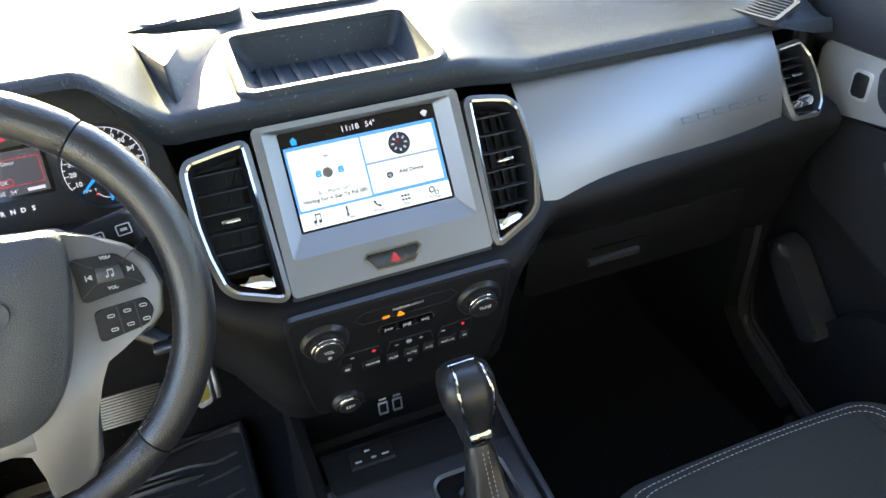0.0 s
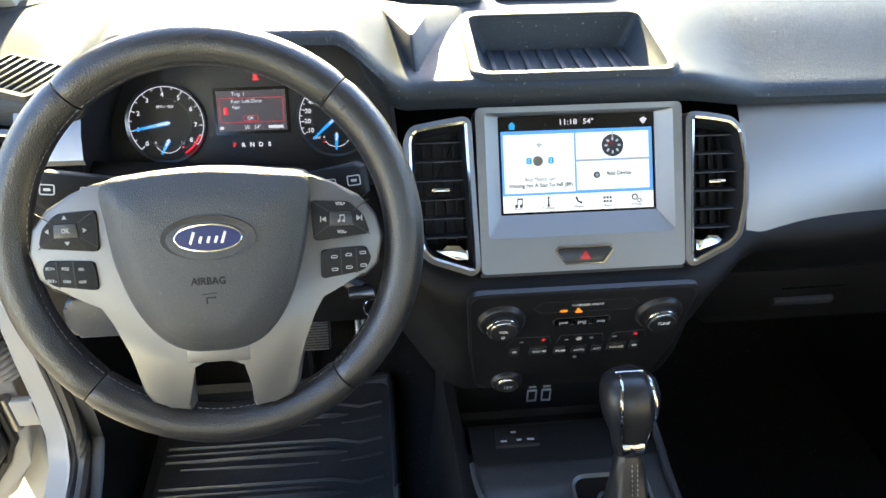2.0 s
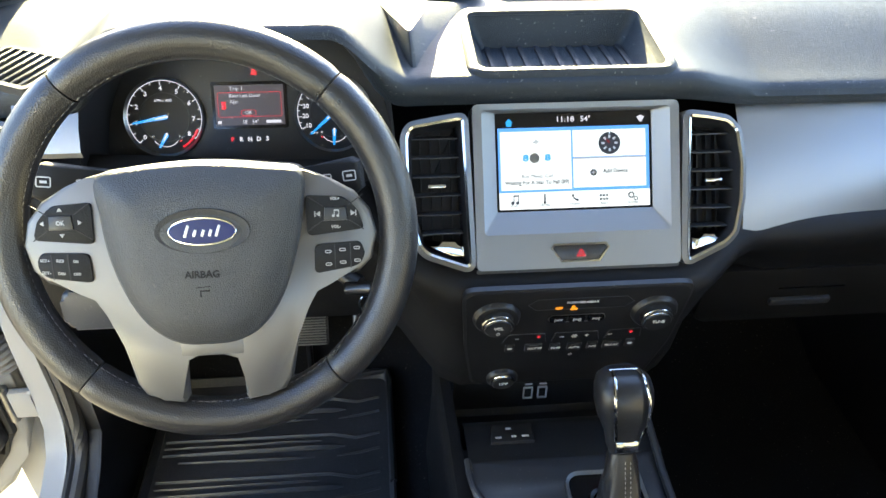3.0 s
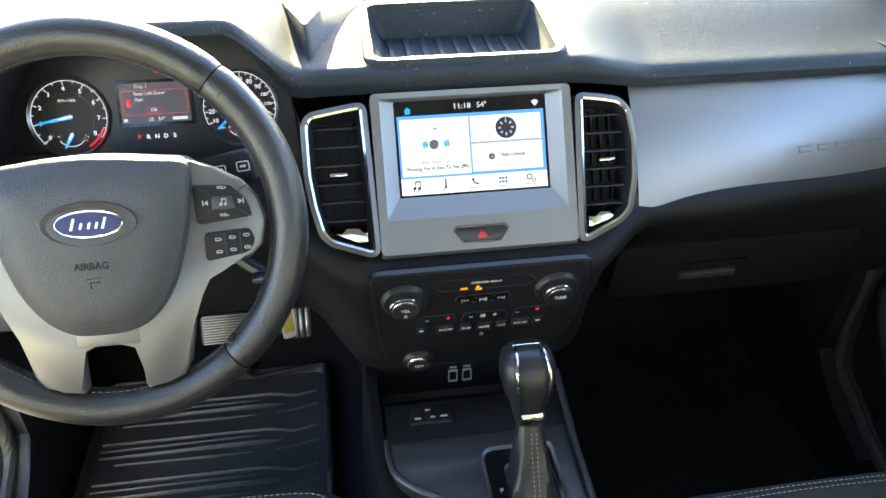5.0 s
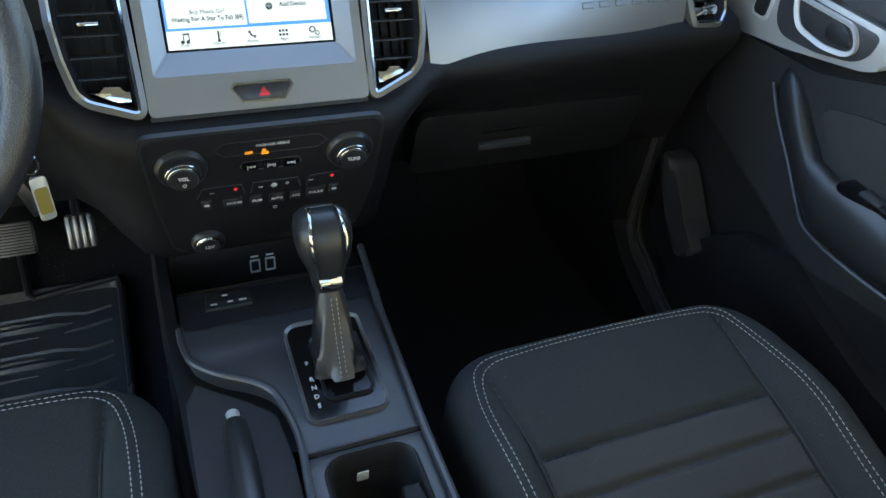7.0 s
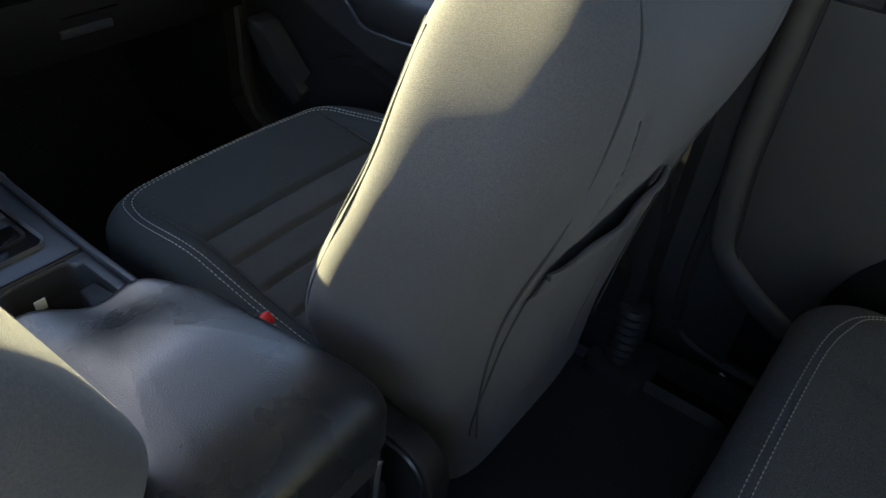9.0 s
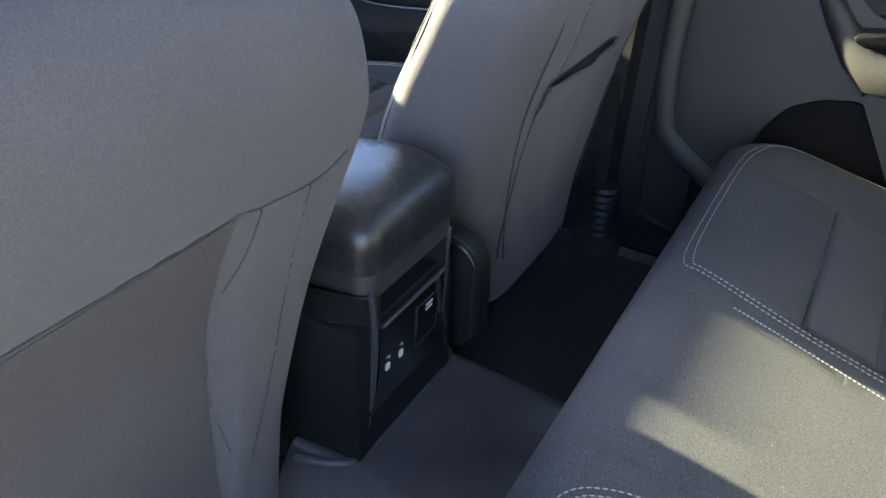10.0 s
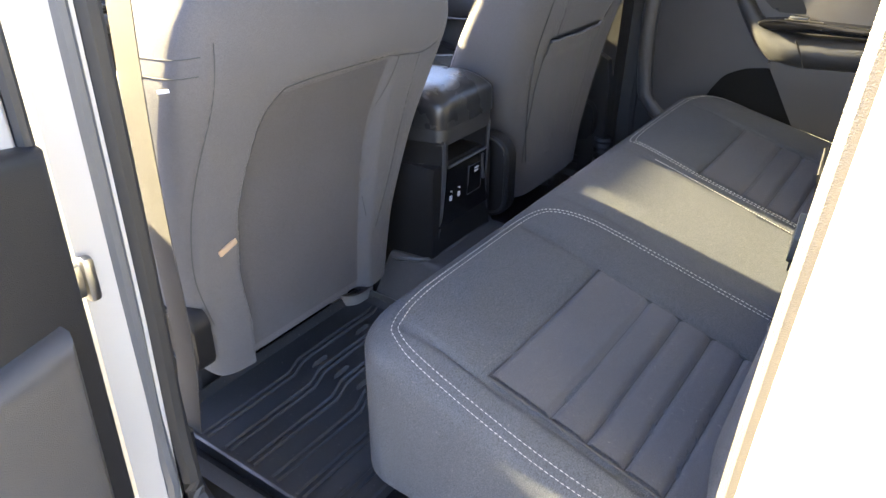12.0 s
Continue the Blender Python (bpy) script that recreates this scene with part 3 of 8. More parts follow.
# the pad's front face, down to the trim
bm = bmesh.new()
rows = []
for x in xs:
    y0 = dash_front(x)
    z0 = dash_top(x, y0)
    hood = ease(-0.555, -0.465, x) * (1 - ease(-0.265, -0.180, x))
    low = 0.762 - 0.024 * ease(0.12, 0.24, x) - 0.012 * (1 - ease(-0.62, -0.54, x))
    low = low + hood * (z0 - 0.012 - low)
    back = 0.006 + 0.03 * hood
    rows.append([(x, y0, z0), (x, y0 - 0.004, z0 - 0.006), (x, y0 - 0.002 + 0.2 * back, z0 + (low - z0) * 0.55), (x, y0 + back * 0.7, low + 0.004), (x, y0 + back, low), (x, y0 + back + 0.03, low + 0.002)])
loft(bm, rows)
part("pad_lip", bm, DASH, dash, "black grained pad edge", 60)

# storage tray in the top of the pad
bm = bmesh.new()
rim = rounded(TRAY[0] - 0.008, TRAY[1] + 0.008, TRAY[2] - 0.006, TRAY[3] + 0.008, 0.022, 6)
inner = rounded(TRAY[0] + 0.004, TRAY[1] - 0.004, TRAY[2] + 0.006, TRAY[3] - 0.004, 0.014, 6)
base = rounded(TRAY[0] + 0.022, TRAY[1] - 0.022, TRAY[2] + 0.012, TRAY[3] - 0.016, 0.010, 6)
zt = lambda y: dash_top(0, y)
rows = [[(x, y, zt(y) - 0.012) for x, y in rim], [(x, y, zt(y) + 0.002) for x, y in rim], [(x, y, zt(y) + 0.0055) for x, y in inset(rim, 0.004)], [(x, y, zt(y) + 0.004) for x, y in inner], [(x, y, zt(y) - 0.01) for x, y in inset(inner, 0.003)], [(x, y, 0.774) for x, y in base]]
vs = loft(bm, rows, closed=True)
bm.faces.new(vs[-1])
tray = part("storage_tray", bm, DASH, dash, "open black storage tray with a ribbed floor", 50)
for i in range(9):
    b = bmesh.new()
    box(b, (-0.082 + i * 0.0205, 0.077, 0.7750), (0.007, 0.112, 0.004), 0.0015)
    part("tray_rib", b, PLASTIC, tray)

# stepped cap behind the hood with its sensor, and the plain cap behind the tray
bm = bmesh.new()
base3 = soften([(-0.230, 0.176), (-0.178, 0.014), (-0.084, 0.198)], 0.012)
top3 = soften([(-0.214, 0.152), (-0.181, 0.046), (-0.149, 0.150)], 0.012)
vs = loft(bm, [[(x, y, dash_top(x, y) - 0.004) for x, y in base3], [(x, y, 0.828) for x, y in top3]], closed=True)
bm.faces.new(vs[-1])
part("dash_wedge", bm, DASH, dash, "small raised wedge beside the hood", 30)
for pts, h_, nm in (([(-0.236, 0.182), (-0.080, 0.204), (-0.075, 0.330), (-0.245, 0.320)], 0.018, "sensor_cap"), ([(-0.066, 0.206), (0.098, 0.206), (0.110, 0.330), (-0.066, 0.330)], 0.010, "rear_cap")):
    bm = bmesh.new()
    prism(bm, soften(pts, 0.012), 0.800, 0.816 + h_ - 0.006, None, 0.003)
    cap = part(nm, bm, DASH, dash, "flat cap let into the dash top")
    if nm == "sensor_cap":
        bm = bmesh.new()
        disc(bm, (0, 0, 0), 0.015, 0.003, Matrix.Translation((-0.178, 0.200, 0.8278)) @ Matrix.Diagonal((1.7, 0.9, 1, 1)), 28, 0.012)
        part("light_sensor", bm, SMOOTH, cap, "dark oval light sensor")
for sx, cx, cy in ((-1, -0.600, 0.045), (1, 0.600, 0.060)):
    v = bmesh.new()
    z = dash_top(cx, cy) + 0.001
    m = frame_of((cx, cy, z), (1, 0.55 * sx, 0), (-0.55 * sx, 1, 0.12))
    ring(v, rounded(-0.05, 0.05, -0.036, 0.036, 0.008), rounded(-0.044, 0.044, -0.030, 0.030, 0.005), -0.006, 0.003, m)
    vent = part("side_demister", v, PLASTIC, dash, "black slatted demister vent")
    v = bmesh.new()
    prism(v, rounded(-0.045, 0.045, -0.031, 0.031, 0.005), -0.006, -0.004, m)
    part("vent_well", v, SEAL, vent)
    for i in range(7):
        v = bmesh.new()
        box(v, (-0.036 + 0.012 * i, 0, 0.0), (0.004, 0.060, 0.006), 0.001, m)
        part("slat", v, PLASTIC, vent)

# frame of the sloping centre face: x right, y up the slope, z out towards the cabin
TILT = radians(33)
FACE = frame_of((0, 0, 0.75), (1, 0, 0), (0, math.sin(TILT), math.cos(TILT)))

# silver centre bezel: a dished surround for the screen
bm = bmesh.new()
out = rounded(-0.116, 0.116, -0.173, 0.010, 0.006, 3)
ring(bm, out, rounded(-0.106, 0.106, -0.134, 0.004, 0.004, 3), -0.020, 0.012, FACE, 0.011)
ring(bm, rounded(-0.106, 0.106, -0.134, 0.004, 0.004, 3), rounded(-0.0895, 0.0895, -0.109, 0.0015, 0.002, 3), -0.012, 0.011, FACE, -0.002)
bezel = part("centre_bezel", bm, SILVER, dash, "satin silver bezel dished round the screen", 30)
bm = bmesh.new()
prism(bm, rounded(-0.116, 0.116, -0.177, -0.172, 0.002, 2), -0.02, 0.006, FACE)
part("bezel_foot", bm, PLASTIC, bezel)

# touch screen
bm = bmesh.new()
prism(bm, rounded(-0.089, 0.089, -0.109, 0.001, 0.002, 3), -0.010, -0.0035, FACE)
screen = part("touch_screen", bm, GLOSSY, dash, "lit touch screen in a gloss black panel")


def screen_panel(name, u0, u1, v0, v1, material, w=-0.0030):
    b = bmesh.new()
    prism(b, [(u0, v0), (u1, v0), (u1, v1), (u0, v1)], w - 0.0004, w, FACE)
    return part(name, b, material, screen)


screen_panel("blue_field", -0.0865, 0.0865, -0.1055, -0.0155, SCREEN_BLUE)
screen_panel("media_tile", -0.084, -0.0035, -0.085, -0.0195, SCREEN_WHITE, -0.0026)
screen_panel("compass_tile", -0.0015, 0.0825, -0.0495, -0.0195, SCREEN_WHITE, -0.0026)
screen_panel("device_tile", -0.0015, 0.0825, -0.084, -0.0515, SCREEN_WHITE, -0.0026)
screen_panel("tile_line", -0.0015, 0.0825, -0.0518, -0.0502, SCREEN_LINE, -0.0024)
screen_panel("icon_bar", -0.0865, 0.0865, -0.1065, -0.0875, SCREEN_WHITE, -0.0026)
for body, size, u, v, material, wide in (("11:18", 0.0085, -0.010, -0.0085, LIT_WHITE, 0.0195), ("54\u00b0", 0.0085, 0.0135, -0.0085, LIT_WHITE, 0.0115), ("Boy Meets Girl", 0.0062, -0.043, -0.071, GREYINK, 0.035), ("Waiting For A Star To Fall (89)", 0.0062, -0.043, -0.078, BLACKINK, 0.073), ("Add Device", 0.0064, 0.047, -0.0675, BLACKINK, 0.029),
                                         ("Audio", 0.0042, -0.069, -0.1035, GREYINK, 0.010), ("Climate", 0.0042, -0.035, -0.1035, GREYINK, 0.013), ("Phone", 0.0042, -0.0005, -0.1035, GREYINK, 0.011), ("Apps", 0.0042, 0.033, -0.1035, GREYINK, 0.009), ("Settings", 0.0042, 0.0665, -0.1035, GREYINK, 0.013)):
    words("screen_text", body, size, at(FACE, u, v + 0.0012, -0.0021), material, screen, wide, 0.00012 if material is not GREYINK else 0.0)
for u in (-0.0555, -0.0305):
    words("media_digit", "8", 0.010, at(FACE, u, -0.0495, -0.0024), ICON_BLUE, screen, 0.007, 0.0004)


def dots(name, spots, r, material, w=-0.0023, n=16):
    b = bmesh.new()
    for u, v in spots:
        disc(b, (u, v, 0), r, 0.0004, FACE @ Matrix.Translation((0, 0, w)), n)
    return part(name, b, material, screen)


dots("album_art", [(-0.0455, -0.0495)], 0.0056, STEEL)
dots("compass_dial", [(0.0405, -0.035)], 0.0125, BLACKINK, n=28)
dots("add_mark", [(0.0215, -0.0675)], 0.0037, BLACKINK)
bm = bmesh.new()
for i in range(8):
    a = 2 * math.pi * i / 8
    box(bm, (0.0075, 0, 0.0), (0.0034, 0.0022, 0.0004), 0, at(FACE, 0.0405, -0.035, -0.0017, math.degrees(a)))
box(bm, (0, 0.0125, 0), (0.0012, 0.005, 0.0004), 0, at(FACE, 0.0405, -0.035, -0.0017))
part("compass_marks", bm, INK, screen)
bm = bmesh.new()
box(bm, (0, -0.003, 0), (0.0010, 0.006, 0.0003), 0, at(FACE, 0.0405, -0.035, -0.0014, -140))
part("compass_needle", bm, LIT_RED, screen)
bm = bmesh.new()
box(bm, (0, 0, 0), (0.0048, 0.001, 0.0003), 0, at(FACE, 0.0215, -0.0675, -0.0017))
box(bm, (0, 0, 0), (0.001, 0.0048, 0.0003), 0, at(FACE, 0.0215, -0.0675, -0.0015))
part("add_cross", bm, INK, screen)
# home mark, note, thermometer, handset, grid and gears
bm = bmesh.new()
prism(bm, [(-0.0045, 0), (0, 0.0045), (0.0045, 0), (0.003, 0), (0.003, -0.0042), (-0.003, -0.0042), (-0.003, 0)], 0, 0.0004, at(FACE, -0.0735, -0.0095, -0.0030))
part("home_icon", bm, ICON_BLUE, screen)
bm = bmesh.new()
prism(bm, [(-0.0045, 0.001), (0, 0.0035), (0.0045, 0.001), (0.001, -0.0035), (0.003, -0.004), (-0.001, -0.0042)], 0, 0.0004, at(FACE, 0.077, -0.0075, -0.0030))
part("signal_icon", bm, LIT_WHITE, screen)
bm = bmesh.new()
m = at(FACE, -0.069, -0.0955, -0.0024)
for u in (-0.0026, 0.0028):
    disc(bm, (u, -0.0035, 0), 0.0019, 0.0003, m, 12)
    box(bm, (u + 0.0014, 0.0005, 0.0002), (0.0009, 0.008, 0.0003), 0, m)
box(bm, (0.0014, 0.0043, 0.0002), (0.0062, 0.0016, 0.0003), 0, m)
part("note_icon", bm, BLACKINK, screen)
bm = bmesh.new()
m = at(FACE, -0.035, -0.0955, -0.0024)
disc(bm, (0, -0.004, 0), 0.0016, 0.0003, m, 12)
box(bm, (0, 0.0012, 0.0002), (0.0016, 0.0095, 0.0003), 0, m)
for i in range(3):
    box(bm, (0.0018, 0.001 + 0.0018 * i, 0.0002), (0.0016, 0.0006, 0.0003), 0, m)
part("climate_icon", bm, BLACKINK, screen)
bm = bmesh.new()
m = at(FACE, -0.0005, -0.0955, -0.0024)
tube(bm, [m @ Vector((0.0036 * math.cos(a) + 0.002, 0.0036 * math.sin(a) + 0.002, 0.0002)) for a in np.linspace(3.3, 4.5, 7)], 0.0009, 6)
disc(bm, (-0.0022, 0.0028, 0), 0.0015, 0.0003, m, 8)
disc(bm, (0.0028, -0.0022, 0), 0.0015, 0.0003, m, 8)
part("phone_icon", bm, BLACKINK, screen)
bm = bmesh.new()
for i in range(3):
    for j in range(2):
        box(bm, (-0.0036 + 0.0036 * i, 0.002 - 0.0042 * j, 0), (0.0024, 0.0024, 0.0003), 0, at(FACE, 0.033, -0.0955, -0.0023))
part("apps_icon", bm, BLACKINK, screen)
bm = bmesh.new()
for du, dv, r in ((-0.0018, 0.0014, 0.0034), (0.0034, -0.0026, 0.0024)):
    m = at(FACE, 0.0665 + du, -0.0955 + dv, -0.0024)
    circ = [(r * (1 + 0.16 * (i % 2)) * math.cos(2 * math.pi * i / 16), r * (1 + 0.16 * (i % 2)) * math.sin(2 * math.pi * i / 16)) for i in range(16)]
    ring(bm, circ, [(p[0] * 0.62, p[1] * 0.62) for p in circ], 0, 0.0003, m)
part("settings_icon", bm, BLACKINK, screen)
bm = bmesh.new()
box(bm, (0, 0, 0), (0.0062, 0.0011, 0.0003), 0, at(FACE, -0.0435, -0.0315, -0.0023))
box(bm, (0, 0, 0), (0.0026, 0.0009, 0.0003), 0, at(FACE, -0.0435, -0.0295, -0.0023))
box(bm, (0, 0, 0), (0.0026, 0.0009, 0.0003), 0, at(FACE, -0.0435, -0.0335, -0.0023))
part("tuner_icon", bm, GREYINK, screen)

# hazard switch
hz = [(-0.0285, -0.1475), (0.0285, -0.1475), (0.031, -0.151), (0.021, -0.1645), (-0.021, -0.1645), (-0.031, -0.151)]
bm = bmesh.new()
ring(bm, inset(hz, -0.0022), hz, 0.004, 0.0145, FACE)
haz = part("hazard_switch", bm, CHROME, dash, "black hazard switch in a bright frame")
bm = bmesh.new()
prism(bm, inset(hz, 0.0003), 0.004, 0.0132, FACE, 0.0008)
part("button", bm, SMOOTH, haz)
bm = bmesh.new()
tri = [(0.0, 0.0048), (-0.0056, -0.0046), (0.0056, -0.0046)]
m = at(FACE, 0.001, -0.156, 0.0134)
ring(bm, tri, [(p[0] * 0.70, p[1] * 0.70) for p in tri], 0, 0.0004, m)
ring(bm, [(p[0] * 0.5, p[1] * 0.5) for p in tri], [(p[0] * 0.3, p[1] * 0.3) for p in tri], 0, 0.0004, m)
part("warning_triangle", bm, LIT_RED, haz)


# tall air vents either side of the screen, and the outer ones
def air_vent(m, pts, label, slats=6, top=0.0, low=-1.0):
    """A vent in the frame m: chrome rim round the outline pts, dark well, slats and a chrome tab."""
    pts = soften(pts, 0.005)
    b = bmesh.new()
    ring(b, inset(pts, -0.0060), inset(pts, -0.0005), -0.02, 0.008, m, 0.0105)
    v = part("air_vent", b, SILVER_DIM, dash, label, 30)
    b = bmesh.new()
    ring(b, inset(pts, -0.0003), inset(pts, 0.0022), -0.010, 0.0125, m, 0.0112)
    part("chrome_rim", b, CHROME, v, "thin chrome rim")
    b = bmesh.new()
    deep = inset(pts, 0.0060)
    ring(b, inset(pts, 0.0024), deep, -0.034, 0.0100, m, -0.002)
    part("vent_wall", b, SMOOTH, v)
    b = bmesh.new()
    prism(b, inset(pts, 0.006), -0.036, -0.032, m)
    part("vent_well", b, SEAL, v)
    us, vs_ = [p[0] for p in deep], [p[1] for p in deep]
    hi, lo = max(vs_) - 0.006, min(vs_) + 0.022
    n = len(deep)

    def span(q):
        hit = []
        for i in range(n):
            (xa, ya), (xb, yb) = deep[i], deep[(i + 1) % n]
            if (ya - q) * (yb - q) < 0:
                hit.append(xa + (xb - xa) * (q - ya) / (yb - ya))
        return (min(hit), max(hit)) if len(hit) > 1 else (min(us), max(us))
    for i in range(slats):
        q = hi + (lo - hi) * (i + 0.5) / slats
        a, c = span(q)
        b = bmesh.new()
        box(b, ((a + c) / 2, q, -0.006), (c - a, 0.0017, 0.016), 0.0006, m @ Matrix.Translation((0, q, 0)) @ Matrix.Rotation(radians(14), 4, "X") @ Matrix.Translation((0, -q, 0)))
        part("slat", b, PLASTIC, v)
    for i in range(4):
        u = min(us) + (max(us) - min(us)) * (i + 1) / 5
        b = bmesh.new()
        box(b, (u, (hi + lo) / 2, -0.025), (0.0012, (hi - lo) * 0.96, 0.010), 0, m)
        part("fin", b, SEAL, v)
    mid = hi + (lo - hi) * 0.5
    a, c = span(mid)
    b = bmesh.new()
    box(b, ((a + c) / 2, mid, 0.004), (0.020, 0.0040, 0.008), 0.0015, m)
    part("tab", b, CHROME, v, "chrome tab")
    q = min(vs_) + 0.020
    a, c = span(q)
    a2, c2 = span(q - 0.013)
    w_ = c - a
    b = bmesh.new()
    prism(b, [(a2 + 0.001, q - 0.013), (c2 - 0.001, q - 0.013), (c - 0.001, q - 0.001), (a + 0.86 * w_, q - 0.004), (a + 0.78 * w_, q + 0.003), (a + 0.40 * w_, q + 0.004), (a + 0.30 * w_, q - 0.003), (a + 0.001, q)], -0.006, 0.006, m, 0.0012)
    part("rim_foot", b, CHROME, v, "stepped chrome foot")
    return v


half = [(0.1270, -0.007), (0.150, -0.010), (0.172, -0.0145), (0.1825, -0.026), (0.1875, -0.063), (0.1858, -0.104), (0.1780, -0.140), (0.1670, -0.151), (0.1250, -0.170), (0.1225, -0.166), (0.1245, -0.085)]
air_vent(FACE @ Matrix.Translation((0, 0, 0.004)), half[::-1], "tall black air vent with a chrome rim beside the screen")
left_half = [(0.1265, -0.004), (0.150, -0.007), (0.184, -0.0125), (0.1895, -0.022), (0.1900, -0.076), (0.1862, -0.110), (0.1790, -0.142), (0.1700, -0.152), (0.1260, -0.168), (0.1225, -0.164), (0.1245, -0.085)]
air_vent(FACE @ Matrix.Translation((0, 0, 0.004)), [(-u, v) for u, v in left_half], "tall black air vent with a chrome rim beside the wheel")
OUTER_R = frame_of((0.640, 0.012, 0.663), (0.97, 0.10, 0.0), (0.0, math.sin(radians(34)), math.cos(radians(34))))
side = [(-0.026, 0.050), (0.018, 0.052), (0.030, 0.030), (0.034, 0.0), (0.030, -0.035), (0.018, -0.050), (-0.026, -0.046), (-0.030, -0.02), (-0.031, 0.02)][::-1]
air_vent(OUTER_R, side, "small black air vent with a chrome rim at the door", 5)
OUTER_L = frame_of((-0.632, -0.012, 0.700), (0.97, -0.10, 0.0), (0.0, math.sin(radians(34)), math.cos(radians(34))))
air_vent(OUTER_L, [(-u, v) for u, v in side[::-1]], "small black air vent with a chrome rim at the open door", 5)

# silver trim panel before the passenger, with worn raised lettering left as bars
bm = bmesh.new()
rows = []
for x in np.linspace(0.205, 0.603, 17):
    s = (x - 0.205) / 0.398
    yt, zt_, yb, zb = 0.032 + 0.004 * s, 0.734, -0.060 + 0.045 * s, 0.618 + 0.006 * s
    row = [(x, yt + 0.035, zt_ + 0.010), (x, yt + 0.006, zt_ + 0.005)]
    for t in np.linspace(0, 1, 9):
        bulge = 0.010 * math.sin(math.pi * t)
        row.append((x, yt + (yb - yt) * t - bulge * 0.8, zt_ + (zb - zt_) * t + bulge * 0.3))
    row.append((x, yb + 0.02, zb - 0.010))
    rows.append(row)
loft(bm, rows)
panel = part("trim_panel", bm, SILVER, dash, "satin silver trim panel with raised marks", 50)
for i in range(6):
    x = 0.430 + i * 0.0265
    s = (x - 0.205) / 0.398
    y, z = 0.034 - 0.094 * 0.66 + 0.03 * s - 0.0135, 0.734 - 0.113 * 0.66 + 0.0065
    m = frame_of((x, y - 0.0005, z), (1, 0.05, 0), (0, 0.60, 0.80))
    b = bmesh.new()
    box(b, (0, 0.0035, 0), (0.017, 0.0018, 0.0016), 0.0004, m)
    box(b, (0, -0.0035, 0), (0.017, 0.0018, 0.0016), 0.0004, m)
    box(b, (-0.0075, 0, 0), (0.0018, 0.0056, 0.0014), 0.0004, m)
    part("raised_mark", b, SILVER_DIM, panel)
# silver strip by the driver's door, behind the wheel
bm = bmesh.new()
rows = []
for x in np.linspace(-0.600, -0.532, 6):
    rows.append([(x, 0.006, 0.772), (x, -0.012, 0.752), (x, -0.024, 0.730), (x, -0.020, 0.722)])
loft(bm, rows)
part("trim_strip", bm, SILVER, dash, "satin silver trim strip")

# black lower pad below the trim, glove box and lower dash
bm = bmesh.new()
rows = []
for x in np.linspace(-0.70, 0.70, 57):
    a = abs(x)
    mid = 1 - ease(0.13, 0.23, a)
    wheel_side = ease(-0.20, -0.28, x)
    y0 = -0.050 + 0.030 * ease(0.25, 0.60, a) - 0.057 * mid
    z0 = 0.628 - 0.026 * mid + 0.060 * wheel_side
    y2 = 0.055 - 0.150 * mid - 0.040 * ease(0.20, 0.30, x)
    rows.append([(x, y0 + 0.05, z0 + 0.012), (x, y0 + 0.004, z0), (x, y0 - 0.012, z0 - 0.014), (x, y0 - 0.010, z0 - 0.034), (x, y0 + (y2 - y0) * 0.55, z0 - 0.085), (x, y2, 0.50), (x, y2 + 0.012, 0.44), (x, y2 + 0.035, 0.385), (x, 0.16, 0.345), (x, 0.40, 0.36)])
loft(bm, rows)
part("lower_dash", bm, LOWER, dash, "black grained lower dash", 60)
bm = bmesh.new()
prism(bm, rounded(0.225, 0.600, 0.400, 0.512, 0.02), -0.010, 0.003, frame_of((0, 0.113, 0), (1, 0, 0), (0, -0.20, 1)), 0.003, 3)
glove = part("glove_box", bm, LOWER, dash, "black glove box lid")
m = frame_of((0.371, 0.022, 0.436), (1, 0, 0), (0, -0.20, 1))
bm = bmesh.new()
box(bm, (0, 0.0, 0.0), (0.090, 0.013, 0.012), 0.003, m)
part("latch", bm, CONSOLE, glove, "grey pull latch")
bm = bmesh.new()
box(bm, (0.010, 0.026, -0.006), (0.098, 0.004, 0.012), 0.001, m)
part("lid_gap", bm, GLOSSY, glove)

# climate and radio panel
CLIM = frame_of((0, -0.1165, 0.556), (1, 0, 0), (0, -0.22, 1))
bm = bmesh.new()
face = [(-0.126, 0.046), (0.118, 0.046), (0.124, 0.040), (0.122, -0.060), (0.104, -0.142), (-0.112, -0.142), (-0.124, -0.060), (-0.131, 0.040)]
face = soften(face, 0.012)
prism(bm, face[::-1], -0.004, 0.004, CLIM, 0.003, 3)
clim = part("climate_panel", bm, mat("matt black panel plastic", (0.009, 0.009, 0.010), 0.42, bump=0.05, scale=900, dust=0.06), dash, "black climate and radio panel with chrome knobs")
bm = bmesh.new()
ring(bm, inset(face, -0.0035), inset(face, 0.001), -0.004, 0.0025, CLIM, 0.0035)
part("panel_edge", bm, SMOOTH, clim)
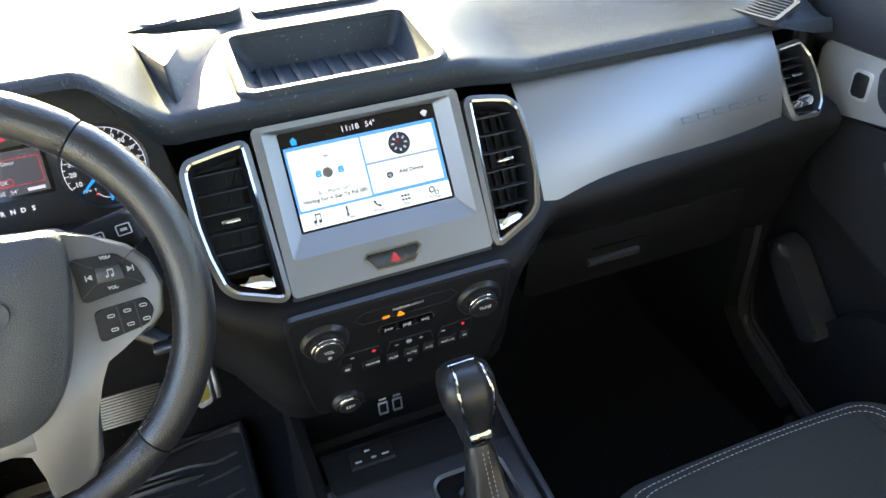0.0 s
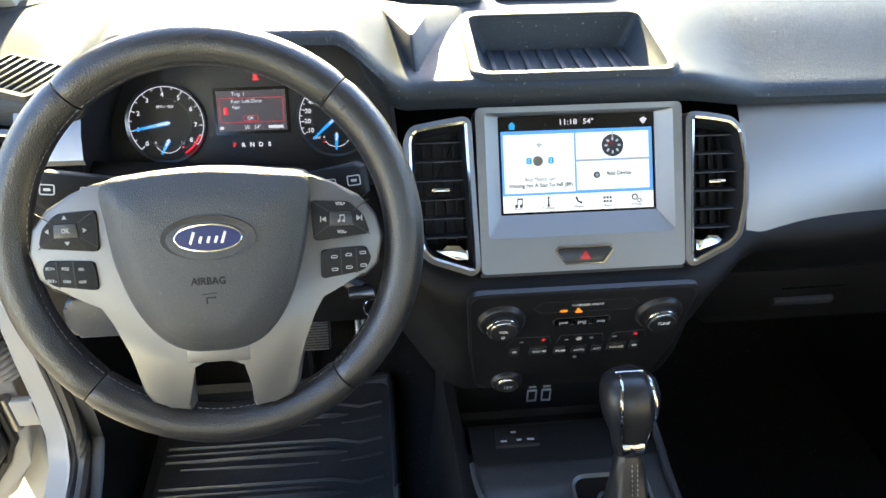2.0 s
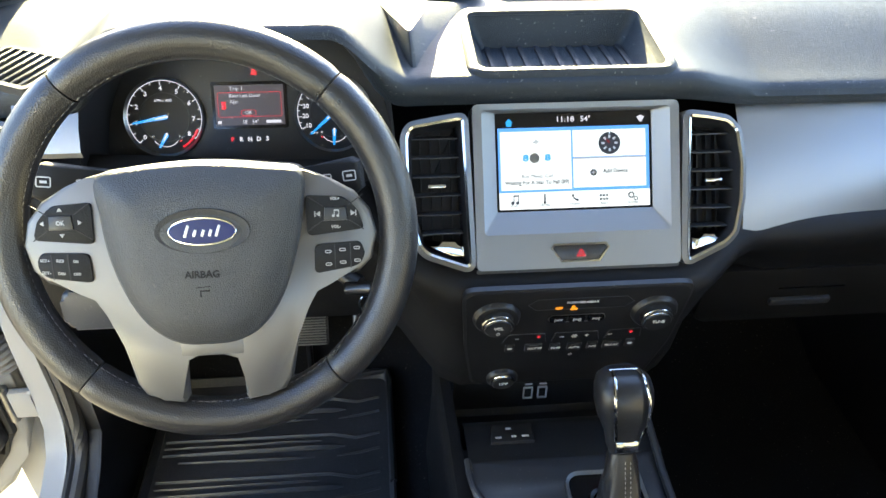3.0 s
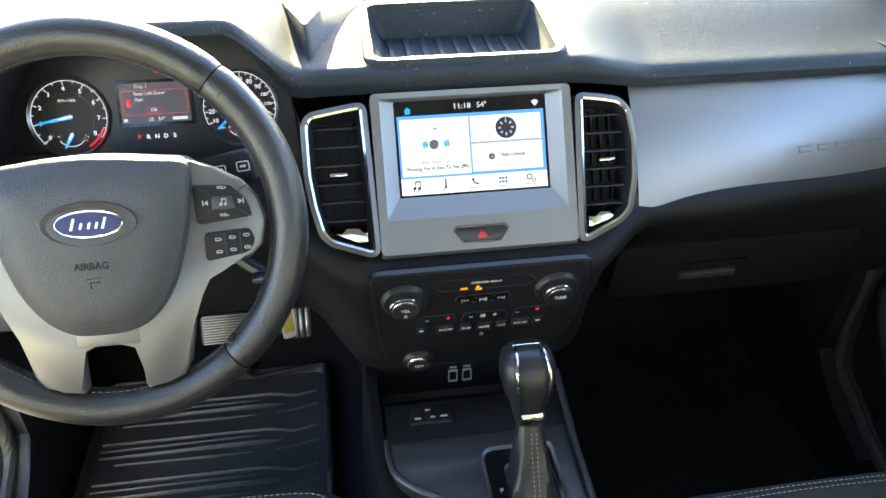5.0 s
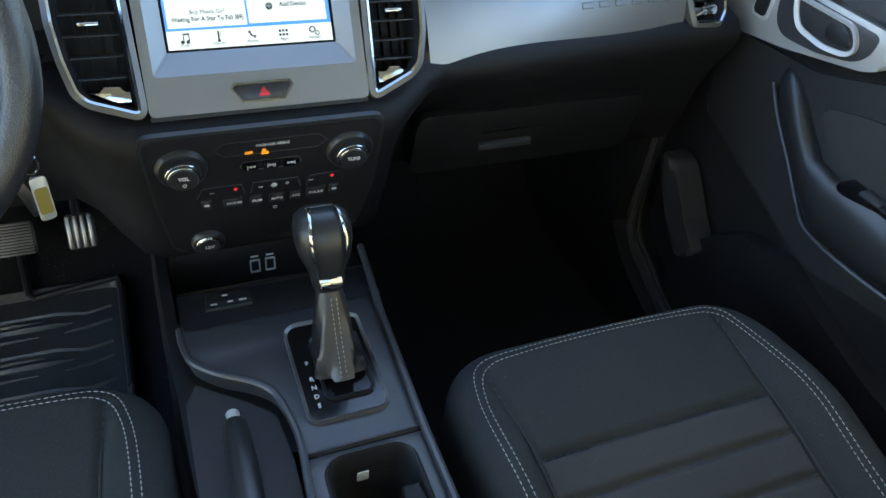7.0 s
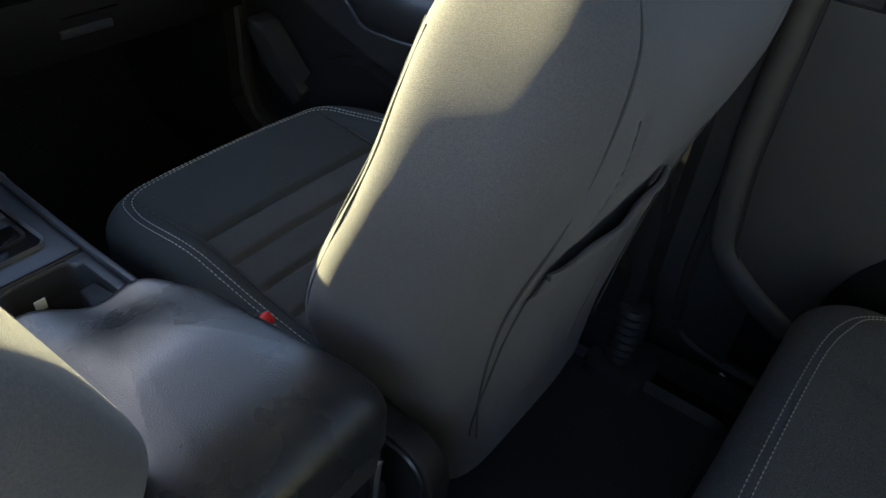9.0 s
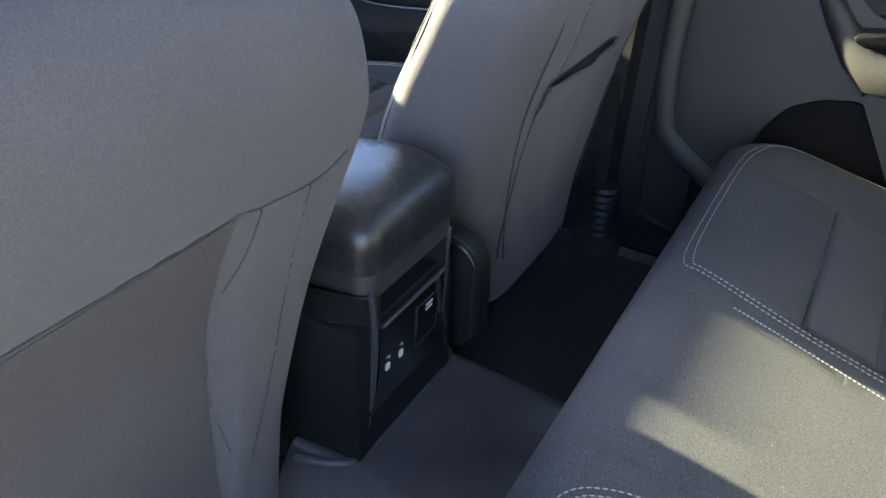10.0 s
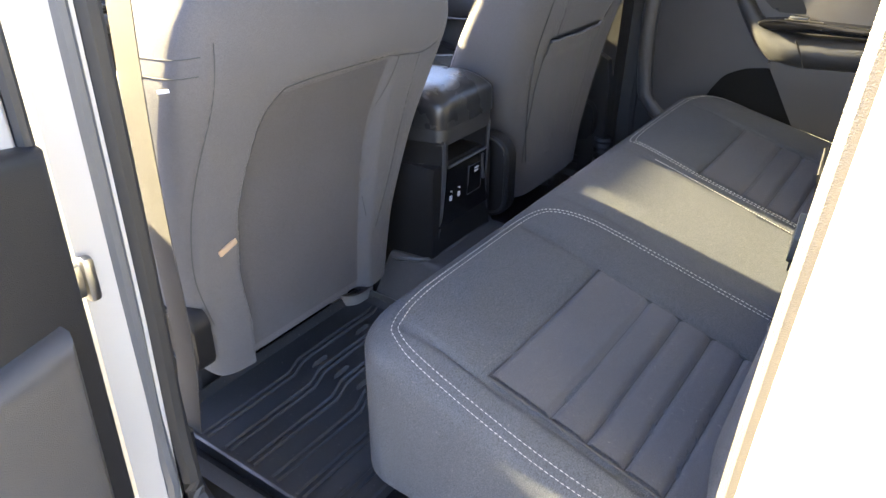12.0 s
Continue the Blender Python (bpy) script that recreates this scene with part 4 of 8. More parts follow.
for u, v, r, body in ((-0.094, 0.003, 0.0190, "VOL"), (0.089, 0.002, 0.0190, "TUNE"), (-0.076, -0.128, 0.0165, "12V"), (0.076, -0.128, 0.0165, "")):
    m = at(CLIM, u, v, 0.004)
    big = r > 0.018
    b = bmesh.new()
    disc(b, (0, 0, 0), 0.0275 if big else r * 1.22, 0.006, m, 40, 0.0262 if big else r * 1.16, 0.002)
    disc(b, (0, 0, 0.003), r * 0.97, 0.0130 if big else 0.0040, m, 40, r * 0.95, 0.0005)
    knob = part("knob" if big else "power_socket", b, SMOOTH, clim, "black knob with a chrome ring" if big else "capped round socket with a chrome ring")
    b = bmesh.new()
    disc(b, (0, 0, 0.0130 if big else 0.0050), r * 0.985, 0.0036, m, 40, r * 0.88, 0.0008)
    part("chrome_ring", b, CHROME, knob, "chrome ring")
    b = bmesh.new()
    disc(b, (0, 0, 0.0150 if big else 0.007), r * 0.84, 0.003, m, 40, r * 0.82, 0.001)
    part("cap", b, SMOOTH, knob)
    if body:
        words("legend", body, 0.0072, at(m, 0, 0.002 if big else 0, 0.0183 if big else 0.0103), INK, knob, {"VOL": 0.011, "TUNE": 0.0145, "12V": 0.011}[body], 0.0002)
    if body == "VOL":
        b = bmesh.new()
        ring(b, [(0.0022 * math.cos(i * math.pi / 6), 0.0022 * math.sin(i * math.pi / 6)) for i in range(12)], [(0.0016 * math.cos(i * math.pi / 6), 0.0016 * math.sin(i * math.pi / 6)) for i in range(12)], 0, 0.0004, at(m, 0, -0.008, 0.0181))
        part("power_mark", b, INK, knob)


def clim_bar(name, u0, u1, v0, v1, material=CONSOLE, w=0.0046, slant=0.004):
    b = bmesh.new()
    o = [(u0 + slant, v0), (u1 - slant, v0), (u1, (v0 + v1) / 2), (u1 - slant, v1), (u0 + slant, v1), (u0, (v0 + v1) / 2)]
    ring(b, o, inset(o, 0.0006), 0.002, w, CLIM)
    return part(name, b, material, clim)


clim_bar("button_outline", -0.060, 0.062, 0.012, 0.032, slant=0.010)
clim_bar("button_outline", -0.034, 0.034, -0.013, 0.001, STEEL)
for u in (-0.022, 0.0, 0.022):
    b = bmesh.new()
    prism(b, rounded(u - 0.0095, u + 0.0095, -0.0115, -0.0005, 0.002), 0.002, 0.0062, CLIM, 0.001)
    part("button", b, GLOSSY, clim)
words("legend", "PASSENGER AIRBAG", 0.0048, at(CLIM, 0.002, 0.0245, 0.0047), INK, clim, 0.036, 0.0001)
words("legend", "OFF", 0.0052, at(CLIM, -0.024, 0.0145, 0.0047), LIT_AMBER, clim, 0.0085, 0.0003)
b = bmesh.new()
disc(b, (-0.0075, 0.0165, 0.0044), 0.0022, 0.0004, CLIM, 12)
box(b, (-0.0065, 0.0125, 0.0046), (0.008, 0.0042, 0.0004), 0.0008, CLIM)
part("airbag_lamp", b, LIT_AMBER, clim)
for u, mark in ((-0.022, "|<<"), (0.0, "|>||"), (0.022, ">>|")):
    words("legend", mark, 0.0055, at(CLIM, u, -0.006, 0.0066), INK, clim, 0.0090, 0.0002)
for i, (u, wd, body) in enumerate(((-0.073, 0.009, ""), (-0.044, 0.017, "MAX"), (-0.018, 0.010, "R"), (0.006, 0.014, "AUTO"), (0.028, 0.010, "A/C"), (0.052, 0.018, "MAX A/C"), (0.074, 0.009, ""))):
    v = -0.064 + 0.002 * abs(i - 3) ** 1.5 * 0.3
    b = bmesh.new()
    prism(b, rounded(u - wd * 0.62, u + wd * 0.62, v - 0.0075, v + 0.0075, 0.0015), 0.002, 0.0060, CLIM, 0.001)
    key = part("button", b, SMOOTH, clim)
    b = bmesh.new()
    box(b, (u, v + 0.0060, 0.0062), (wd * 0.6, 0.0011, 0.0004), 0, CLIM)
    part("lamp_line", b, GREYINK, key)
    if body:
        words("legend", body, 0.0055, at(CLIM, u - (0.002 if body in ("MAX", "R") else 0), v, 0.0064), INK, key, wd * (0.62 if body in ("MAX", "R") else 0.95), 0.00015)
    if body in ("", "MAX", "R"):
        b = bmesh.new()
        box(b, (u + (wd * 0.42 if body else 0), v, 0.0062), (0.0055, 0.0034, 0.0005), 0.0012, CLIM)
        part("symbol", b, INK, key)
for u, v, mark in ((-0.066, -0.042, "-"), (-0.040, -0.041, "+"), (-0.012, -0.042, "-"), (0.018, -0.042, "+"), (0.046, -0.041, "-"), (0.071, -0.039, "+")):
    words("legend", mark, 0.010, at(CLIM, u, v, 0.0047), LIT_RED if (mark == "+" and abs(u) > 0.03) else INK, clim, 0.0048, 0.0002)
b = bmesh.new()
for k in range(3):
    box(b, (0, 0, 0), (0.0075, 0.0020, 0.0005), 0.0006, at(CLIM, 0.003, -0.042, 0.0048, 60 * k))
part("fan_mark", b, INK, clim)
b = bmesh.new()
ring(b, [(0.0024 * math.cos(i * math.pi / 6), 0.0024 * math.sin(i * math.pi / 6)) for i in range(12)], [(0.0017 * math.cos(i * math.pi / 6), 0.0017 * math.sin(i * math.pi / 6)) for i in range(12)], 0, 0.0004, at(CLIM, 0.004, -0.081, 0.0046))
part("power_mark", b, INK, clim)
for pts in ([(-0.083, -0.050), (-0.076, -0.034), (-0.034, -0.034), (-0.030, -0.050)], [(-0.024, -0.050), (-0.020, -0.034), (0.030, -0.034), (0.034, -0.050)], [(0.040, -0.050), (0.044, -0.034), (0.082, -0.032), (0.084, -0.048)]):
    b = bmesh.new()
    tube(b, [CLIM @ Vector((u, v, 0.0045)) for u, v in pts], 0.0006, 5)
    part("panel_line", b, CONSOLE, clim)

# instrument cluster under the hood
CLUS = frame_of((0, 0.09, 0.72), (1, 0, 0), (0, math.sin(radians(25)), math.cos(radians(25))))
bm = bmesh.new()
rim_pts = [(-0.548, -0.085), (-0.538, 0.0), (-0.505, 0.062), (-0.455, 0.088), (-0.375, 0.094), (-0.300, 0.088), (-0.240, 0.066), (-0.208, 0.0), (-0.196, -0.085)]
rim_pts = [(p.x, p.y) for p in spline([(*q, 0) for q in rim_pts], 5)] + [(-0.30, -0.10), (-0.44, -0.10)]
prism(bm, rim_pts[::-1], -0.014, -0.010, CLUS)
cluster = part("instrument_panel", bm, SMOOTH, dash, "instrument cluster with two round gauges and a small display")
bm = bmesh.new()
a_row = [CLUS @ Vector((u, v, -0.012)) for u, v in rim_pts]
b_row = []
for (u, v), p in zip(rim_pts, a_row):
    if v > -0.09:
        y = dash_front(u) + 0.030
        z = min(dash_top(u, dash_front(u)) - 0.010, 0.862)
        k = ease(-0.09, 0.02, v)
        b_row.append(Vector((u, p.y + (y - p.y) * k + (1 - k) * -0.09, p.z + (z - p.z) * k + (1 - k) * 0.004)))
    else:
        b_row.append(Vector((u, p.y - 0.085, p.z - 0.002)))
loft(bm, [a_row, [p + (q - p) * 0.5 + Vector((0, 0, 0.002)) for p, q in zip(a_row, b_row)], b_row], closed=True)
part("hood_lining", bm, PLASTIC, cluster, "black hood lining", 70)


def polar(r, deg):
    return (r * math.cos(radians(deg)), r * math.sin(radians(deg)))


def gauge(cu, cv, numbers, start, step, needle_at, small_at, redline, legend, legend_at, ends):
    m = at(CLUS, cu, cv, -0.010)
    b = bmesh.new()
    m = m @ Matrix.Scale(0.90, 4)
    disc(b, (0, 0, 0), 0.050, 0.002, m, 48)
    g = part("gauge", b, DIALFACE, cluster, "round gauge with a blue needle")
    b = bmesh.new()
    circ = [polar(1, 360 * i / 56) for i in range(56)]
    ring(b, [(0.0525 * x, 0.0525 * y) for x, y in circ], [(0.0490 * x, 0.0490 * y) for x, y in circ], 0, 0.006, m, 0.003)
    part("gauge_ring", b, STEEL, g)
    b = bmesh.new()
    ring(b, [(0.033 * x, 0.033 * y) for x, y in circ], [(0.0318 * x, 0.0318 * y) for x, y in circ], 0.001, 0.0030, m)
    part("inner_ring", b, CONSOLE, g)
    b = bmesh.new()
    for i in range(2 * len(numbers) - 1):
        dgr = start + step * i / 2
        long = i % 2 == 0
        box(b, (0.0455 if long else 0.0465, 0, 0.0024), (0.006 if long else 0.0035, 0.0011, 0.0006), 0, m @ Matrix.Rotation(radians(dgr), 4, "Z"))
    arc = [m @ Vector((*polar(0.0484, start + step * (len(numbers) - 1) * i / 40), 0.0026)) for i in range(41)]
    tube(b, arc, 0.0005, 5)
    part("tick_scale", b, LIT_WHITE, g)
    for i, nmb in enumerate(numbers):
        u, v = polar(0.0380, start + step * i)
        words("numeral", nmb, 0.0085 if len(nmb) < 3 else 0.0066, at(m, u, v, 0.0026), LIT_WHITE, g, None, 0.0002)
    if redline:
        b = bmesh.new()
        tube(b, [m @ Vector((*polar(0.0450, redline[0] + (redline[1] - redline[0]) * i / 12), 0.0030)) for i in range(13)], 0.0014, 6)
        part("red_band", b, LIT_RED, g)
    words("legend", legend, 0.0055, at(m, *legend_at, 0.0026), LIT_WHITE, g, 0.022 if len(legend) > 4 else 0.009)
    for (u, v), dgr, length in (((0, 0), needle_at, 0.042), ((0.0, -0.026), small_at, 0.017)):
        b = bmesh.new()
        mm = at(m, u, v, 0.0055, dgr)
        prism(b, [(-0.004, -0.0030), (length, -0.0011), (length, 0.0011), (-0.004, 0.0030)], 0, 0.001, mm)
        ndl = part("needle", b, LIT_BLUE, g, "lit blue needle")
        b = bmesh.new()
        prism(b, [(-0.006, -0.0014), (length * 0.28, -0.0010), (length * 0.28, 0.0010), (-0.006, 0.0014)], 0.0008, 0.0016, mm)
        part("needle_hub", b, LIT_WHITE, ndl)
    b = bmesh.new()
    tube(b, [m @ Vector((0.0 + polar(0.019, 215 + 110 * i / 10)[0], -0.020 + polar(0.019, 215 + 110 * i / 10)[1], 0.003)) for i in range(11)], 0.0005, 5)
    part("small_scale", b, LIT_WHITE, g)
    for k, s in enumerate(ends):
        words("legend", s, 0.0062, at(m, (-0.017, 0.019)[k], -0.0265, 0.0026), LIT_WHITE, g)
    b = bmesh.new()
    disc(b, ((0.019, -0.017)[0 if ends[0] == "C" else 1], -0.032, 0.0024), 0.0014, 0.0006, m, 10)
    part("red_dot", b, LIT_RED, g)
    return g


gauge(-0.475, -0.006, [str(i) for i in range(9)], 223, -32.5, 190, 238, (-22, -62), "RPM x 1000", (0, 0.022), ("C", "H"))
gauge(-0.273, -0.006, [str(10 * i) for i in range(1, 14)], 205, -20.0, 221, 266, None, "MPH", (-0.027, -0.026), ("E", "F"))
# small display between the gauges
bm = bmesh.new()
prism(bm, rounded(-0.418, -0.328, -0.022, 0.034, 0.003), -0.010, -0.008, CLUS)
mid = part("message_display", bm, GLOSSY, cluster, "small lit message display")
bm = bmesh.new()
prism(bm, [(-0.414, -0.018), (-0.332, -0.018), (-0.332, 0.030), (-0.414, 0.030)], -0.008, -0.0076, CLUS)
part("lit_field", bm, glow("dim display grey", (0.10, 0.09, 0.095), 0.10), mid)
bm = bmesh.new()
o = rounded(-0.411, -0.335, -0.008, 0.0215, 0.002, 3)
ring(bm, o, inset(o, 0.0006), -0.0076, -0.0071, CLUS)
o = rounded(-0.384, -0.366, -0.0065, 0.0005, 0.0018, 3)
ring(bm, o, inset(o, 0.0006), -0.0076, -0.0071, CLUS)
box(bm, (-0.404, 0.006, -0.0073), (0.0052, 0.0095, 0.0004), 0.001, CLUS)
part("red_frame", bm, LIT_RED, mid)
for body, u, v, wd in (("Trip 1", -0.388, 0.0258, 0.0150), ("Rear Left Door", -0.3785, 0.0172, 0.0370), ("Ajar", -0.3915, 0.0103, 0.0105), ("OK", -0.375, -0.003, 0.0080), ("SE", -0.380, -0.0140, 0.006), ("54\u00b0", -0.3675, -0.0140, 0.0075)):
    words("message", body, 0.0062, at(CLUS, u, v, -0.0073), LIT_WHITE, mid, wd)
bm = bmesh.new()
box(bm, (-0.3455, -0.0140, -0.0073), (0.018, 0.0036, 0.0003), 0, CLUS)
part("mileage_bar", bm, LIT_WHITE, mid)
bm = bmesh.new()
box(bm, (-0.410, -0.0140, -0.0073), (0.0045, 0.0036, 0.0003), 0.001, CLUS)
part("heading_mark", bm, LIT_WHITE, mid)
for i, ch in enumerate("PRNDS"):
    words("gear_letter", ch, 0.0072, at(CLUS, -0.397 + 0.0105 * i, -0.035, -0.0095), LIT_RED if ch == "P" else LIT_WHITE, cluster, None, 0.0003)
bm = bmesh.new()
prism(bm, [(-0.002, 0.0045), (0.002, 0.0045), (0.0022, 0), (0.0045, -0.0045), (-0.0045, -0.0045), (-0.0022, 0)], -0.0095, -0.009, at(CLUS, -0.366, 0.046))
part("belt_lamp", bm, LIT_RED, cluster, "red warning lamp")

# column shroud, stalks, ignition and keys
column = thing("steering_column", (-0.369, 0.0, 0.55), "black steering column shroud with two stalks and a key", "steering column")
AX = Vector((0, -math.cos(radians(25)), math.sin(radians(25))))
WC = Vector((-0.369, -0.2035, 0.742))
bm = bmesh.new()
rows = []
for d, hw, hu, hd in ((0.03, 0.045, 0.030, 0.045), (0.07, 0.062, 0.036, 0.060), (0.16, 0.066, 0.036, 0.070), (0.26, 0.066, 0.030, 0.080)):
    c = WC - AX * d
    up = Vector((0, math.sin(radians(25)), math.cos(radians(25))))
    rows.append([c + Vector((1, 0, 0)) * (hw * math.cos(a) * (1 if abs(math.cos(a)) < 0.8 else 1)) + up * ((hu if math.sin(a) > 0 else hd) * math.sin(a)) for a in np.linspace(0, 2 * math.pi, 28, endpoint=False)])
loft(bm, rows, closed=True, caps=True)
part("shroud", bm, PLASTIC, column)
for sx in (-1, 1):
    b = bmesh.new()
    root, tip = (Vector((-0.425, -0.112, 0.738)), Vector((-0.540, -0.125, 0.758))) if sx < 0 else (Vector((-0.315, -0.112, 0.738)), Vector((-0.236, -0.122, 0.752)))
    m = frame_of(root, (tip - root) * sx, (0, 0.42, 0.9))
    length = (tip - root).length
    o = [(0, -0.010), (length * 0.5, -0.016), (length * 0.9, -0.019), (length, -0.013), (length, 0.012), (length * 0.9, 0.017), (length * 0.4, 0.013), (0, 0.010)]
    prism(b, [(sx * u, v) for u, v in o][::sx], -0.010, 0.010, m, 0.005, 3)
    st = part("stalk", b, LOWER, column, "black switch stalk with printed symbols")
    b = bmesh.new()
    for u, w_, h_ in ((0.88, 0.013, 0.010), (0.60, 0.011, 0.008), (0.38, 0.013, 0.004)):
        o = rounded(sx * length * u - w_ / 2, sx * length * u + w_ / 2, -h_ / 2, h_ / 2, 0.0018, 3)
        ring(b, o, inset(o, 0.0011), 0.0098, 0.0104, m)
        box(b, (sx * length * u, 0, 0.0101), (w_ * 0.45, h_ * 0.25, 0.0004), 0, m)
    part("symbol", b, INK, st)
keys = Vector((-0.247, -0.085, 0.585))
bm = bmesh.new()
tube(bm, [keys + Vector((-0.035, 0.03, 0.008)), keys + Vector((0.0, 0.0, 0.0))], 0.010, 12)
part("ignition_lock", bm, SMOOTH, column)
bunch = thing("key_bunch", keys, "steel keys on a ring hanging from the ignition", "keys")
bm = bmesh.new()
box(bm, keys + Vector((-0.002, -0.010, 0.004)), (0.030, 0.016, 0.008), 0.003)
part("key_head", bm, STEEL, bunch)
bm = bmesh.new()
tube(bm, [keys + Vector((0.010 + 0.011 * math.cos(a), -0.022, -0.010 + 0.012 * math.sin(a))) for a in np.linspace(0, 2 * math.pi, 20, endpoint=False)], 0.0012, 6, closed=True)
part("key_ring", bm, CHROME, bunch)
for dx, dz, tw in ((0.012, -0.045, 8), (0.003, -0.052, -14)):
    bm = bmesh.new()
    m = pose(keys.x + dx, keys.y - 0.024, keys.z + dz, 0, tw, 20)
    box(bm, (0, 0, 0), (0.011, 0.002, 0.042), 0.001, m)
    part("key", bm, STEEL, bunch)
bm = bmesh.new()
prism(bm, rounded(-0.008, 0.008, -0.052, 0.0, 0.004), -0.0008, 0.0008, frame_of(keys + Vector((0.016, -0.026, -0.024)), (0.8, 0.3, 0), (0.18, 0.1, 1)), 0.0004)
tag_ = part("key_tag", bm, BRIGHT, bunch, "white plastic key tag")
bm = bmesh.new()
prism(bm, rounded(-0.0065, 0.0065, -0.044, -0.012, 0.003), 0.0008, 0.0012, frame_of(keys + Vector((0.016, -0.026, -0.024)), (0.8, 0.3, 0), (0.18, 0.1, 1)))
part("tag_print", bm, YELLOWINK, tag_, "yellow print")
bm = bmesh.new()
prism(bm, rounded(-0.030, 0.045, -0.025, 0.025, 0.012), -0.02, 0.01, frame_of((-0.560, -0.055, 0.545), (1, 0, 0), (0, 0.2, 0.98)), 0.006, 3)
part("bonnet_release", bm, CONSOLE, dash, "dark grey release lever")

# pedals
for name, cx, w, h, cy, cz, ribs in (("accelerator_pedal", -0.262, 0.045, 0.060, 0.300, 0.165, 4), ("brake_pedal", -0.385, 0.110, 0.055, 0.290, 0.175, 11)):
    pd = thing(name, (cx, cy, cz), "ribbed steel foot pedal on a black arm", "pedal")
    m = frame_of((cx, cy, cz), (1, 0, 0), (0, 0.55, 0.83))
    b = bmesh.new()
    prism(b, rounded(-w / 2, w / 2, -h / 2, h / 2, 0.006), -0.008, 0.0, m, 0.002)
    part("plate", b, SMOOTH, pd)
    for i in range(ribs):
        b = bmesh.new()
        if w < h:
            box(b, (-w / 2 + w * (i + 0.5) / ribs, 0, 0.002), (w / ribs * 0.6, h * 0.92, 0.004), 0.001, m)
        else:
            box(b, (0, -h / 2 + h * (i + 0.5) / ribs, 0.002), (w * 0.94, h / ribs * 0.6, 0.004), 0.001, m)
        part("rib", b, STEEL, pd)
    b = bmesh.new()
    tube(b, [(cx, cy + 0.01, cz), (cx - 0.01, cy + 0.10, cz + 0.12), (cx - 0.01, cy + 0.06, cz + 0.30)], 0.010, 8)
    part("arm", b, SMOOTH, pd)


# ---- steering wheel ----
wheel = thing("steering_wheel", tuple(WC), "black leather steering wheel with silver spokes", "steering wheel")
WH = frame_of(WC, (1, 0, 0), (0, math.sin(radians(25)), math.cos(radians(25))))
R, RT = 0.1655, 0.0172
cuts = [48, 129, 228, 310]
for k in range(4):
    a0, a1 = cuts[k], cuts[(k + 1) % 4] + (360 if k == 3 else 0)
    b = bmesh.new()
    rows = []
    n = int((a1 - a0) / 2.5)
    for i in range(n + 1):
        a = a0 + 0.25 + (a1 - a0 - 0.5) * i / n
        edge = min(i, n - i)
        fat = RT * (1.0 if edge > 0 else 0.94)
        row = []
        for j in range(16):
            q = 2 * math.pi * j / 16
            r = R + fat * math.cos(q)
            row.append(WH @ Vector((*polar(r, a), 1.12 * fat * math.sin(q))))
        rows.append(row)
    loft(b, rows, closed=True, caps=True)
    part("rim", b, LEATHER, wheel, "black grained leather rim", 60)
bm = bmesh.new()
stitches(bm, [WH @ Vector((*polar(R - RT * 0.93, a), 0.0065)) for a in np.linspace(-38, 218, 260)], 0.004, 0.002, 0.0015, 0.001)
stitches(bm, [WH @ Vector((*polar(R - RT * 0.93, a), 0.0065)) for a in np.linspace(222, 318, 100)], 0.004, 0.002, 0.0015, 0.001)
part("stitching", bm, mat("dull grey thread", (0.12, 0.12, 0.118), 0.8), wheel, "grey stitching")


